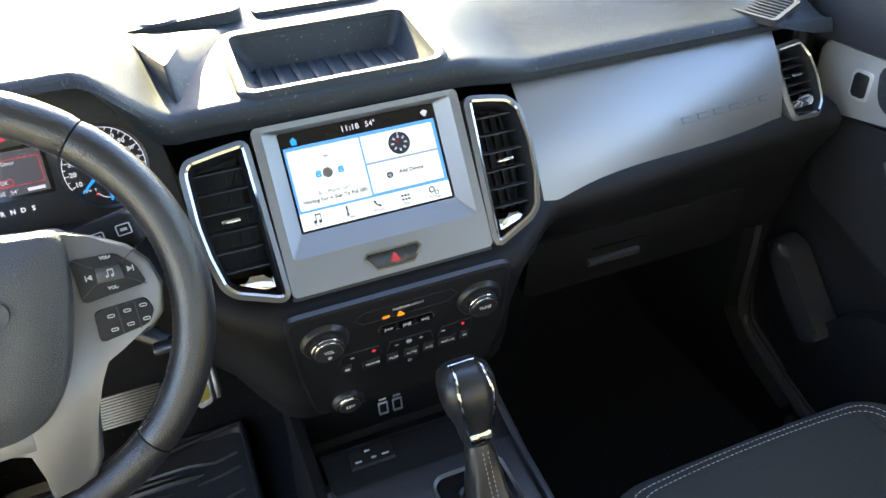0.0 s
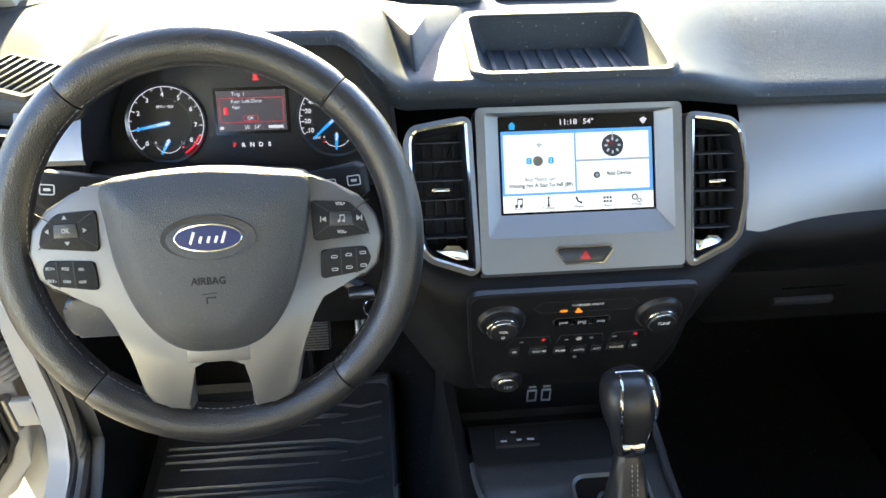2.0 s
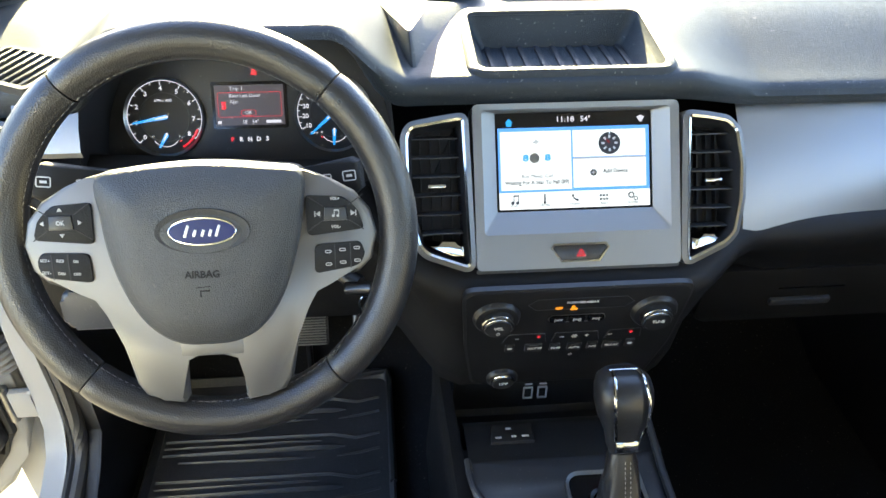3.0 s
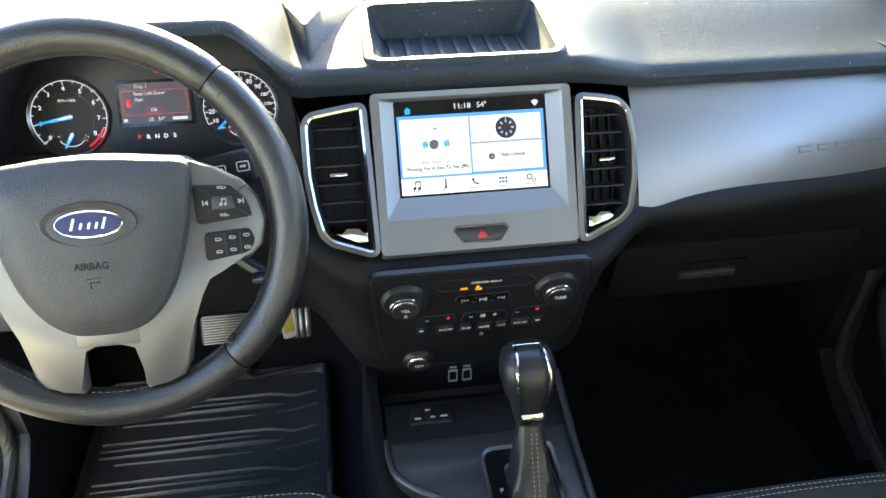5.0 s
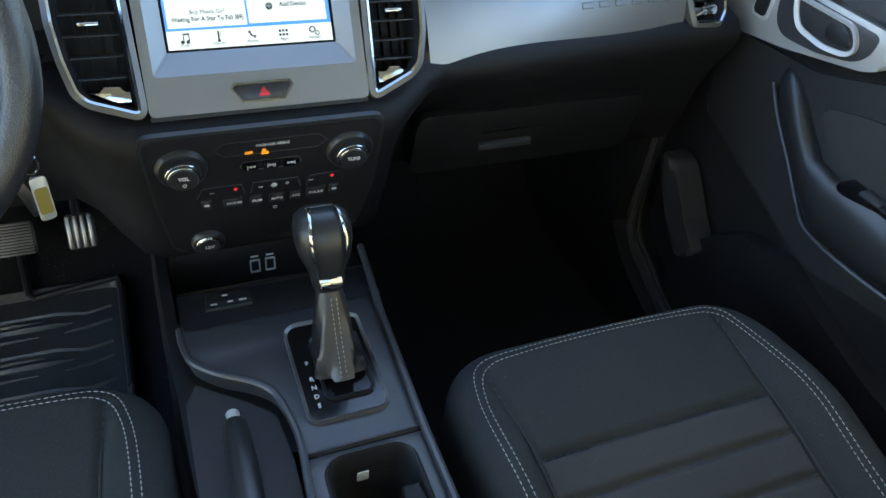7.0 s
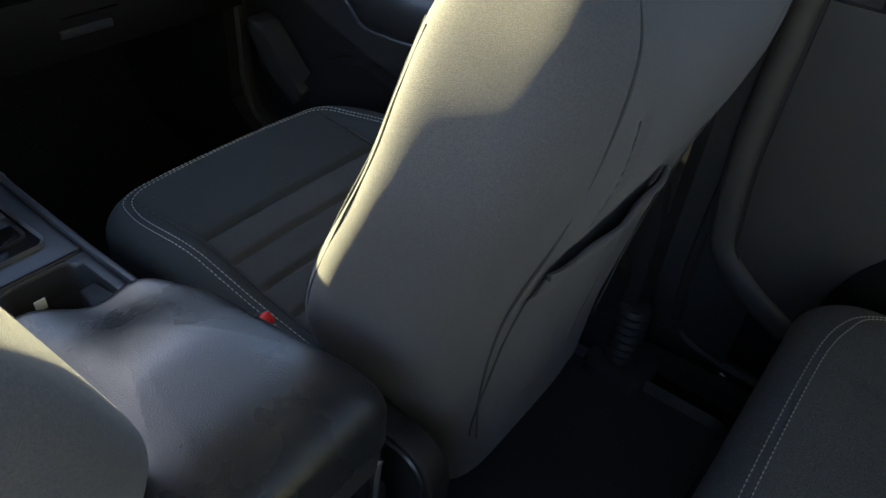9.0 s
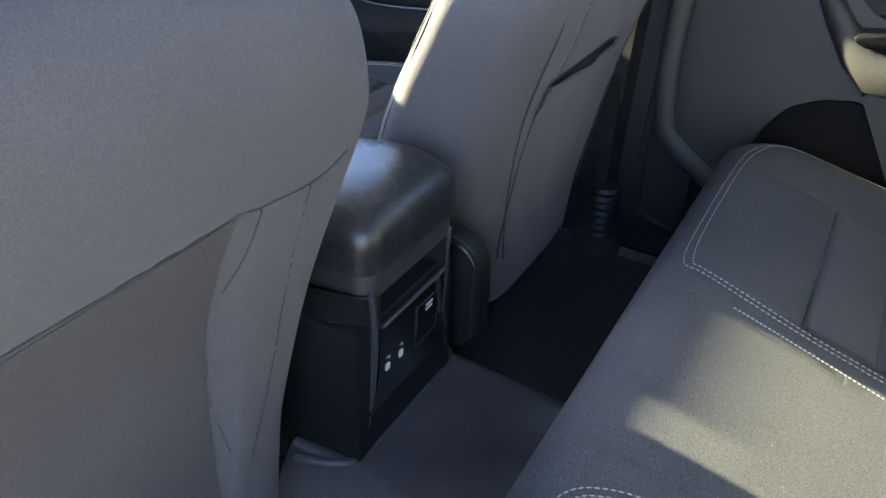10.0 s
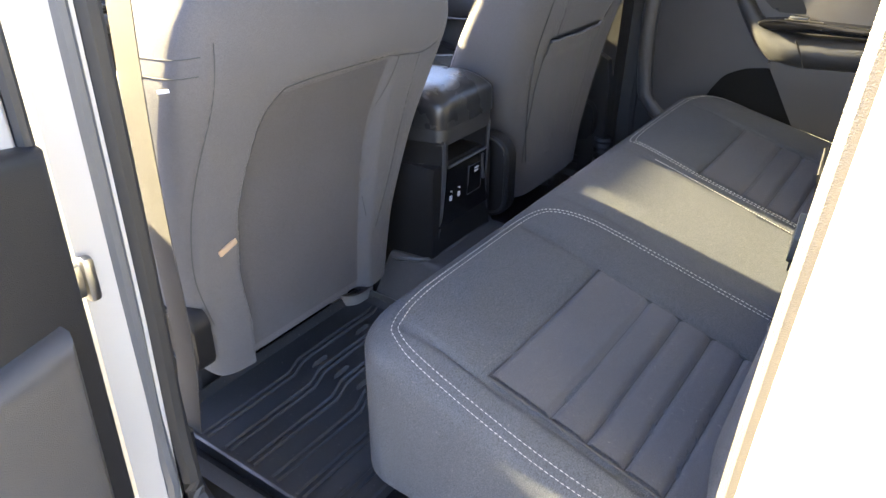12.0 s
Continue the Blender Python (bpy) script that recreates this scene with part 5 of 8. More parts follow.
# silver spokes: two side arms and a forked lower arm
spoke_r = [(0.070, 0.060), (0.090, 0.055), (0.107, 0.048), (0.128, 0.036), (0.141, 0.020), (0.146, 0.0), (0.141, -0.022), (0.130, -0.033), (0.104, -0.039), (0.090, -0.046), (0.081, -0.062), (0.074, -0.090), (0.067, -0.126), (0.060, -0.137), (0.045, -0.142), (0.028, -0.146), (0.0255, -0.142), (0.0250, -0.1020), (0.0, -0.1020), (0.0, -0.06), (0.05, 0.0)]
for sx in (1, -1):
    o = [(sx * u, v) for u, v in spoke_r][::sx]
    b = bmesh.new()
    prism(b, o, 0.002, 0.016, WH, 0.004, 3)
    arm = part("spoke", b, SILVER_DIM, wheel, "satin silver spoke", 50)
    for pts, rows_ in (([(0.087, 0.035), (0.119, 0.033), (0.131, 0.021), (0.136, 0.005), (0.088, 0.0)], 1), ([(0.093, -0.008), (0.132, -0.006), (0.136, -0.017), (0.130, -0.027), (0.092, -0.033)], 0)):
        o = [(sx * u, v) for u, v in pts][::-sx]
        b = bmesh.new()
        prism(b, soften(o, 0.004), 0.010, 0.0185, WH, 0.0015)
        pad = part("switch_pad", b, LOWER, arm, "black switch pad with printed marks")
        cx, cy = sx * sum(p[0] for p in pts) / 5, sum(p[1] for p in pts) / 5
        if rows_:
            b = bmesh.new()
            prism(b, [(cx - 0.010, cy - 0.006), (cx + 0.010, cy - 0.006), (cx + 0.009, cy + 0.006), (cx - 0.009, cy + 0.006)], 0.018, 0.0200, WH, 0.001)
            part("button", b, SMOOTH, pad)
            if sx < 0:
                words("legend", "OK", 0.0052, at(WH, cx, cy, 0.0203), PADINK, pad, 0.0070, 0.0002)
                for du, dv, an in ((0, 0.0110, 0), (0, -0.0105, 180), (0.0150, 0, -90), (-0.0150, 0, 90)):
                    b = bmesh.new()
                    prism(b, [(-0.0021, -0.0014), (0.0021, -0.0014), (0.0, 0.0018)], 0, 0.0005, at(WH, cx + du, cy + dv, 0.0186, an))
                    part("arrow_mark", b, PADINK, pad)
            else:
                words("legend", "VOL+", 0.0036, at(WH, cx, cy + 0.0125, 0.0188), PADINK, pad, 0.0082, 0.0002)
                words("legend", "VOL-", 0.0036, at(WH, cx, cy - 0.0115, 0.0188), PADINK, pad, 0.0082, 0.0002)
                for du, an in ((0.0150, -90), (-0.0150, 90)):
                    b = bmesh.new()
                    prism(b, [(-0.0024, -0.0022), (0.0024, -0.0022), (0.0, 0.0016)], 0, 0.0005, at(WH, cx + du, cy, 0.0186, an))
                    box(b, (0, 0.0022, 0.0002), (0.0048, 0.0009, 0.0005), 0, at(WH, cx + du, cy, 0.0186, an))
                    part("skip_mark", b, PADINK, pad)
                b = bmesh.new()
                for du in (-0.0018, 0.0020):
                    disc(b, (du, -0.0018, 0), 0.0012, 0.0004, at(WH, cx, cy, 0.0201), 10)
                    box(b, (du + 0.0009, 0.0006, 0.0002), (0.0006, 0.0050, 0.0004), 0, at(WH, cx, cy, 0.0201))
                box(b, (0.0010, 0.0029, 0.0002), (0.0044, 0.0012, 0.0004), 0, at(WH, cx, cy, 0.0201))
                part("note_mark", b, PADINK, pad)
            for du, dv, an in ((0.017, 0.011, 35), (-0.017, 0.011, -35), (0.017, -0.010, -35), (-0.017, -0.010, 35)):
                b = bmesh.new()
                box(b, (0, 0, 0), (0.016, 0.0008, 0.0005), 0, at(WH, cx + du, cy + dv, 0.0187, an))
                part("joint", b, SEAL, pad)
        else:
            if sx < 0:
                for du, dv, body in ((-0.0120, 0.0058, "SET+"), (0.0, 0.0052, "RES"), (0.0125, 0.0042, "ON"), (-0.0120, -0.0046, "SET-"), (0.0, -0.0056, "CAN"), (0.0125, -0.0066, "OFF")):
                    words("legend", body, 0.0034, at(WH, cx + du, cy + dv, 0.0188, -5), PADINK, pad, 0.0018 * len(body) + 0.0005, 0.0001)
            else:
                b = bmesh.new()
                for du in (-0.0122, 0, 0.0122):
                    for dv in (0.0055, -0.0055):
                        m = at(WH, cx + du, cy + dv + du * 0.10 * sx, 0.0187)
                        o = rounded(-0.0028, 0.0028, -0.0014, 0.0014, 0.0012, 3)
                        ring(b, o, inset(o, 0.0008), 0, 0.0004, m)
                part("symbol", b, PADINK, pad)
            for du in (-0.0066, 0.0066):
                b = bmesh.new()
                box(b, (cx + du, cy, 0.0187), (0.0010, 0.022, 0.0005), 0, WH)
                part("joint", b, SEAL, pad)
b = bmesh.new()
box(b, (0.0, -0.0935, 0.0098), (0.054, 0.018, 0.0138), 0.002, WH)
part("spoke_bridge", b, SILVER_DIM, wheel, "satin silver bridge of the lower spoke")
# airbag cover with its badge
cover = [(-0.080, 0.055), (-0.055, 0.062), (0.0, 0.066), (0.055, 0.062), (0.086, 0.055), (0.085, 0.021), (0.078, -0.012), (0.064, -0.051), (0.045, -0.077), (0.024, -0.088), (0.0, -0.090), (-0.024, -0.088), (-0.045, -0.075), (-0.063, -0.048), (-0.075, -0.010), (-0.079, 0.025)]
o = [(p.x, p.y) for p in spline([(*q, 0) for q in cover], 4, closed=True)][::-1]
bm = bmesh.new()
rows = []
for s, w in ((1.0, -0.012), (1.0, 0.020), (0.985, 0.026), (0.95, 0.029), (0.86, 0.0315), (0.84, 0.0335), (0.6, 0.037), (0.3, 0.039), (0.02, 0.0395)):
    rows.append([WH @ Vector((u * s, v * s - (1 - s) * 0.012, w)) for u, v in o])
loft(bm, rows, closed=True, caps=True)
hub = part("airbag_cover", bm, AIRBAG, wheel, "black grained airbag cover", 60)
bm = bmesh.new()
circ = [polar(1, 360 * i / 48) for i in range(48)]
ring(bm, [(0.038 * x + 0.006, 0.0185 * y + 0.011) for x, y in circ], [(0.028 * x + 0.006, 0.0118 * y + 0.011) for x, y in circ], 0.034, 0.0395, WH, 0.0375)
part("badge_recess", bm, PLASTIC, hub)
bm = bmesh.new()
prism(bm, [(0.0276 * x + 0.006, 0.0115 * y + 0.011) for x, y in circ], 0.036, 0.0400, WH, 0.001)
badge = part("badge", bm, CHROME, hub, "oval badge, dark blue with a bright rim")
bm = bmesh.new()
prism(bm, [(0.0263 * x + 0.006, 0.0103 * y + 0.011) for x, y in circ], 0.039, 0.0404, WH)
part("badge_field", bm, BLUE, badge)
for u, v, h_ in ((-0.0125, 0.0005, 0.0105), (-0.0060, -0.0012, 0.0058), (0.0005, -0.0012, 0.0058), (0.0065, -0.0012, 0.0058), (0.0125, 0.0004, 0.0100)):
    bm = bmesh.new()
    box(bm, (0, 0, 0), (0.0022, h_, 0.0008), 0.0004, at(WH, 0.006 + u, 0.011 + v, 0.0406, -20))
    part("badge_bar", bm, BRIGHT, badge, "bright slanted bar")
words("legend", "AIRBAG", 0.0085, at(WH, 0.003, -0.025, 0.0394), LOWER, hub, 0.028, 0.0002)
bm = bmesh.new()
tube(bm, [WH @ Vector((u + 0.003, v + 0.008, 0.0384)) for u, v in ((-0.006, -0.044), (0.006, -0.043), (0.004, -0.047), (-0.003, -0.047), (-0.003, -0.052))], 0.0008, 5)
part("horn_mark", bm, LOWER, hub)


# ---- centre console ----
console = thing("centre_console", (0.01, -0.45, 0.15), "dark grey plastic centre console with gear gate and cup holder", "console")
ZC = 0.365
bm = bmesh.new()
rows = []
for y, xl, xr, z in ((0.10, -0.150, 0.135, 0.300), (0.0, -0.150, 0.132, 0.315), (-0.10, -0.148, 0.128, 0.335), (-0.13, -0.148, 0.127, 0.338), (-0.20, -0.146, 0.124, 0.338), (-0.35, -0.142, 0.120, 0.338), (-0.365, -0.141, 0.120, 0.337), (-0.575, -0.122, 0.117, 0.338), (-0.60, -0.118, 0.116, 0.340), (-0.80, -0.100, 0.112, 0.345), (-0.838, -0.098, 0.110, 0.345)):
    low = 0.20 if y > -0.12 else (0.24 if -0.58 < y < -0.36 else z - 0.001)
    rows.append([(xl - 0.01, y, 0.05), (xl, y, 0.20), (xl, y, z - 0.02), (xl + 0.006, y, z - 0.004), (xl + 0.02, y, z), (xl + 0.022, y, low), (xr - 0.022, y, low), (xr - 0.02, y, z), (xr - 0.006, y, z - 0.004), (xr, y, z - 0.02), (xr, y, 0.20), (xr + 0.01, y, 0.05)])
loft(bm, rows, caps=True)
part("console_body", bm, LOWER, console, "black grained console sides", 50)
# upper panel with its swept left edge, above the brake well
left = [(-0.124, -0.165), (-0.1235, -0.175), (-0.123, -0.19), (-0.116, -0.218), (-0.092, -0.242), (-0.060, -0.262), (-0.038, -0.284), (-0.028, -0.320), (-0.024, -0.360), (-0.030, -0.44), (-0.034, -0.56)]
left = [(p.x, p.y) for p in spline([(*q, 0) for q in left], 4)]
right = [(0.106, -0.56), (0.106, -0.38), (0.112, -0.20), (0.115, -0.165)]
cup = rounded(-0.008, 0.082, -0.545, -0.388, [0.020, 0.020, 0.020, 0.020], 5)
bm = bmesh.new()
cut = [q for q in left if q[1] > -0.375]
prism(bm, cut + [(-0.0245, -0.376), (0.106, -0.376)] + [q for q in right if q[1] > -0.37], ZC - 0.040, ZC - 0.003, None, 0.004, 3)
top = part("console_top", bm, CONSOLE, console, "satin dark grey top panel", 50)
bm = bmesh.new()
mx, my, hx, hy = 0.037, -0.4665, 0.045, 0.0785
rect = []
for x, y in cup:
    u, v = (x - mx) / hx, (y - my) / hy
    k = max(abs(u), abs(v))
    u, v = u / k, v / k
    rect.append((0.036 + u * 0.070 if u > 0 else 0.036 + u * (0.062 + 0.008 * (0.5 - 0.5 * v)), -0.471 + v * 0.0925))
vs = loft(bm, [[(x, y, ZC - 0.03) for x, y in rect], [(x, y, ZC - 0.0045) for x, y in rect], [(x, y, ZC - 0.003) for x, y in inset(rect, 0.002)], [(x, y, ZC - 0.003) for x, y in inset(cup, -0.002)], [(x, y, ZC - 0.006) for x, y in cup], [(x, y, 0.27) for x, y in inset(cup, 0.008)]], closed=True)
bm.faces.new(vs[-1])
part("cup_panel", bm, CONSOLE, console, "satin dark grey panel round the cup holder", 50)
bm = bmesh.new()
tube(bm, [(x - 0.002, y, ZC - 0.003) for x, y in left], 0.0045, 8)
part("edge_trim", bm, CONSOLE, console, "satin edge strip")
bm = bmesh.new()
tube(bm, [(0.104, -0.56, ZC), (0.104, -0.38, ZC), (0.110, -0.20, ZC), (0.119, -0.08, ZC + 0.004)], 0.005, 8)
part("edge_trim", bm, CONSOLE, console, "satin edge strip")
bm = bmesh.new()
box(bm, (0.040, -0.374, ZC - 0.0022), (0.134, 0.0022, 0.002), 0)
part("panel_gap", bm, SEAL, console)
# sloping ledge at the front and the pocket below the climate panel
bm = bmesh.new()
loft(bm, [[(x, y, z) for x in (-0.124, -0.06, 0.0, 0.06, 0.120)] for y, z in ((-0.17, ZC - 0.001), (-0.105, 0.353), (-0.092, 0.345), (-0.085, 0.330), (-0.070, 0.245), (0.010, 0.238), (0.018, 0.246), (0.022, 0.45))])
part("pocket", bm, SMOOTH, console, "black pocket below the climate panel")
m = frame_of((0.0, 0.0185, 0.276), (1, 0, 0), (0, 0.02, 1))
for u in (-0.010, 0.012):
    b = bmesh.new()
    o = rounded(u - 0.0075, u + 0.0075, -0.012, 0.012, 0.002, 3)
    ring(b, o, inset(o, 0.0022), -0.002, 0.0025, m)
    box(b, (u, 0.018, 0.001), (0.011, 0.0022, 0.0015), 0, m)
    part("usb_port", b, INK, console, "white-framed port")
m = frame_of((-0.063, -0.124, 0.3565), (1, 0, 0), (0, 1, -0.17))
bm = bmesh.new()
prism(bm, [(-0.030, -0.018), (0.026, -0.018), (0.028, 0.016), (-0.026, 0.016)], -0.002, 0.003, m, 0.0015)
pod = part("switch_pod", bm, SMOOTH, console, "black switch pod with small printed marks")
bm = bmesh.new()
for u, v, w_ in ((-0.004, 0.007, 0.007), (-0.019, -0.009, 0.008), (0.001, -0.008, 0.006), (0.016, -0.008, 0.009)):
    box(bm, (u, v, 0.0032), (w_, 0.0034, 0.0004), 0.001, m)
part("legend", bm, INK, pod)
bm = bmesh.new()
box(bm, (-0.001, -0.0165, 0.003), (0.054, 0.0010, 0.0006), 0, m)
part("pod_line", bm, CONSOLE, pod)

# gear gate and lever
gate = rounded(-0.013, 0.080, -0.342, -0.196, [0.014, 0.010, 0.018, 0.014], 5)
bm = bmesh.new()
ring(bm, gate, inset(gate, 0.0038), ZC - 0.006, ZC + 0.004, None, ZC + 0.001)
part("gear_gate", bm, SILVER, console, "chrome frame round the gear gate")
bm = bmesh.new()
prism(bm, inset(gate, 0.0035), ZC - 0.010, ZC + 0.0005)
inlay = part("gate_panel", bm, GLOSSY, console, "gloss black gate panel")
bm = bmesh.new()
well_ = rounded(0.012, 0.070, -0.318, -0.222, 0.012, 5)
ring(bm, well_, inset(well_, 0.004), ZC - 0.002, ZC + 0.005, None, ZC + 0.003)
part("boot_frame", bm, SMOOTH, inlay, "raised black frame round the boot")
for i, ch in enumerate("PRNDS"):
    words("gear_letter", ch, 0.0080, at(frame_of((0.0035, -0.270 - 0.0125 * i + (0.011 if i == 0 else 0), ZC + 0.001), (1, 0, 0), (0, 1, 0)), 0, 0), INK, inlay, None, 0.0002)
lever = thing("gear_lever", (0.033, -0.268, ZC), "black gear lever with chrome strips and a stitched leather boot", "gear lever")
foot, head = Vector((0.036, -0.272, ZC)), Vector((0.028, -0.200, 0.525))
axis = (head - foot).normalized()
LEV = frame_of(foot, (1, 0, 0), axis)      # x right, y up the lever, z towards the seats
bm = bmesh.new()
rows = []
for s, hx, hz_ in [(k * 0.0485 / 9, float(np.interp(k * 0.0485 / 9, (0, 0.015, 0.035, 0.06, 0.085, 0.097), (0.026, 0.025, 0.022, 0.0195, 0.0165, 0.0135))), float(np.interp(k * 0.0485 / 9, (0, 0.015, 0.035, 0.06, 0.085, 0.097), (0.033, 0.028, 0.022, 0.018, 0.016, 0.0145)))) for k in range(19)]:
    ripple = [1 + (0.17 * math.sin(5 * q + 70 * s) + 0.05 * math.sin(11 * q - 90 * s)) * (1.05 - s / 0.1) for q in np.linspace(0, 2 * math.pi, 24, endpoint=False)]
    rows.append([LEV @ Vector((hx * math.copysign(abs(math.cos(q)) ** 0.7, math.cos(q)) * k, s, hz_ * math.copysign(abs(math.sin(q)) ** 0.7, math.sin(q)) * k)) for q, k in zip(np.linspace(0, 2 * math.pi, 24, endpoint=False), ripple)])
loft(bm, rows, closed=True, caps=True)
part("boot", bm, LEATHER, lever, "creased black leather boot", 70)
bm = bmesh.new()
for u in (-0.003, 0.003):
    stitches(bm, [LEV @ Vector((u, s, 0.0355 - 0.22 * s + 0.2 * max(s - 0.04, 0) * 0.6)) for s in np.linspace(0.004, 0.094, 40)], 0.0035, 0.002, 0.0013, 0.0009)
part("stitching", bm, THREAD, lever, "light grey stitching")
bm = bmesh.new()
rows = []
for s, hx, hz_, zo in ((0.094, 0.014, 0.013, 0.0), (0.104, 0.0175, 0.016, 0.0), (0.120, 0.020, 0.019, 0.001), (0.138, 0.0275, 0.026, 0.001), (0.155, 0.0310, 0.029, 0.0), (0.170, 0.0310, 0.029, -0.001), (0.182, 0.028, 0.025, -0.003), (0.188, 0.020, 0.018, -0.005), (0.190, 0.010, 0.009, -0.006)):
    rows.append([LEV @ Vector((hx * math.copysign(abs(math.cos(q)) ** 0.75, math.cos(q)), s, zo + hz_ * math.copysign(abs(math.sin(q)) ** 0.75, math.sin(q)))) for q in np.linspace(0, 2 * math.pi, 28, endpoint=False)])
loft(bm, rows, closed=True, caps=True)
knob = part("knob", bm, SMOOTH, lever, "smooth black knob", 70)
for sx in (-1, 1):
    b = bmesh.new()
    tube(b, spline([LEV @ Vector((sx * x, s, z)) for x, s, z in ((0.0135, 0.118, 0.0195), (0.0170, 0.140, 0.0285), (0.0185, 0.158, 0.0305), (0.0180, 0.174, 0.0285), (0.0160, 0.187, 0.0190), (0.0140, 0.191, 0.004))], 8), 0.0019, 8)
    part("chrome_strip", b, CHROME, knob, "chrome strip")
bm = bmesh.new()
box(bm, (0, 0.108, 0.0155), (0.026, 0.014, 0.006), 0.002, LEV)
part("chrome_collar", bm, CHROME, lever, "chrome collar plate")
bm = bmesh.new()
tube(bm, [LEV @ Vector((sx * 0.0155, 0.1885, -0.003)) for sx in (-1, -0.3, 0.3, 1)], 0.0020, 8)
part("chrome_strip", bm, CHROME, knob)
bm = bmesh.new()
disc(bm, (0, 0, 0), 0.009, 0.002, frame_of(LEV @ Vector((-0.0275, 0.150, 0.004)), (0, 1, 0), axis), 16)
part("side_button", bm, CONSOLE, knob)

# cup holder: a sunk well with two wings
bm = bmesh.new()
vs = loft(bm, [[(x, y, ZC - 0.003) for x, y in inset(cup, -0.005)], [(x, y, ZC + 0.0005) for x, y in inset(cup, -0.002)], [(x, y, ZC - 0.004) for x, y in inset(cup, 0.001)], [(x, y, 0.272) for x, y in inset(cup, 0.006)]], closed=True)
bm.faces.new(vs[-1])
holder = part("cup_holder", bm, SMOOTH, console, "deep black twin cup holder")
for cx, cy, r in ((0.004, -0.465, 0.020), (0.070, -0.465, 0.020)):
    b = bmesh.new()
    prism(b, [(cx - 0.010, cy - 0.030), (cx + 0.010, cy - 0.030), (cx + (0.016 if cx < 0.03 else 0.006), cy), (cx + 0.010, cy + 0.030), (cx - 0.010, cy + 0.030), (cx - (0.006 if cx < 0.03 else 0.016), cy)], ZC - 0.05, ZC - 0.004, None, 0.004, 3)
    part("grip_wing", b, LOWER, holder)
coin = bmesh.new()
box(coin, (0.030, -0.398, ZC - 0.030), (0.013, 0.002, 0.015), 0.0008)
part("pale_tag", coin, INK, holder)

# parking brake in its well
bm = bmesh.new()
prism(bm, [(-0.132, -0.545), (-0.036, -0.545), (-0.034, -0.36), (-0.040, -0.300), (-0.070, -0.272), (-0.118, -0.235), (-0.132, -0.26)], 0.330, 0.3415)
part("brake_well", bm, SEAL, console, "black brake lever well")
brake = thing("parking_brake", (-0.086, -0.44, 0.33), "black parking brake lever with a chrome button", "brake lever")
bm = bmesh.new()
rows = []
for y, z, w_, h_ in ((-0.305, 0.352, 0.011, 0.011), (-0.315, 0.354, 0.0135, 0.0135), (-0.36, 0.362, 0.0145, 0.0150), (-0.42, 0.368, 0.0135, 0.0145), (-0.455, 0.370, 0.013, 0.014), (-0.47, 0.370, 0.011, 0.012)):
    rows.append([(-0.086 + w_ * math.cos(q), y, z + h_ * math.sin(q)) for q in np.linspace(0, 2 * math.pi, 18, endpoint=False)])
loft(bm, rows, closed=True, caps=True)
part("grip", bm, SMOOTH, brake, "satin black grip")
bm = bmesh.new()
tube(bm, [(-0.086, -0.308, 0.353), (-0.086, -0.292, 0.350)], 0.0075, 14)
part("button", bm, BRIGHT, brake, "chrome button")
bm = bmesh.new()
rows = []
for k, (y, z, w_) in enumerate(((-0.465, 0.372, 0.014), (-0.49, 0.366, 0.020), (-0.52, 0.358, 0.026), (-0.55, 0.348, 0.030))):
    rows.append([(-0.086 + w_ * (1 + 0.12 * math.sin(4 * q + k)) * math.cos(q), y, z + w_ * 0.6 * math.sin(q)) for q in np.linspace(0, 2 * math.pi, 18, endpoint=False)])
loft(bm, rows, closed=True, caps=True)
part("boot", bm, LEATHER, brake, "creased leather boot", 70)

# armrest lid
arm = thing("armrest", (0.012, -0.70, 0.36), "padded black vinyl armrest on the console", "armrest")
bm = bmesh.new()
ol = soften([(0.106, -0.852), (0.092, -0.620), (0.062, -0.572), (0.020, -0.566), (-0.020, -0.545), (-0.070, -0.536), (-0.100, -0.566), (-0.084, -0.852)], 0.028, 6)
cushion(bm, ol, lambda x, y: 0.476 + 0.024 * ease(-0.60, -0.72, y) - 0.006 * ease(-0.78, -0.85, y) - 0.020 * ((x - 0.012) / 0.1) ** 2 - 0.020 * (1 - ease(0.0, 0.055, abs(x - 0.012))) * ease(-0.66, -0.56, y), 0.418, 0.024, None, 26)
part("pad", bm, VINYL, arm, "padded vinyl top", 70)
bm = bmesh.new()
prism(bm, inset(ol, 0.004), 0.385, 0.417, None, 0.004)
part("lid_base", bm, PLASTIC, arm)
# box under the lid, rear face with an open pocket and sockets
LIP = ((0.392, -0.074, 0.090, -0.846), (0.384, -0.070, 0.087, -0.846), (0.338, -0.067, 0.085, -0.845), (0.300, -0.066, 0.085, -0.843), (0.260, -0.067, 0.087, -0.840), (0.225, -0.070, 0.092, -0.838), (0.195, -0.075, 0.099, -0.836), (0.165, -0.081, 0.107, -0.833), (0.120, -0.086, 0.114, -0.831))
bm = bmesh.new()
for rows_, split in ((LIP[:2], False), (LIP[1:3], True), (LIP[2:], False)):
    sides = [[((a - 0.030), y + 0.24, z), ((a - 0.022), y + 0.06, z), ((a - 0.012), y + 0.018, z), (a, y, z), (a + 0.010, y - 0.0005, z)] for z, a, b, y in rows_]
    other = [[(b - 0.010, y - 0.0005, z), (b, y, z), (b + 0.010, y + 0.018, z), (b + 0.016, y + 0.06, z), (b + 0.020, y + 0.24, z)] for z, a, b, y in rows_]
    if split:
        loft(bm, sides)
        loft(bm, other)
    else:
        loft(bm, [p + q for p, q in zip(sides, other)])
hole = [(-0.058, 0.384), (-0.057, 0.338), (0.075, 0.338), (0.077, 0.384)]
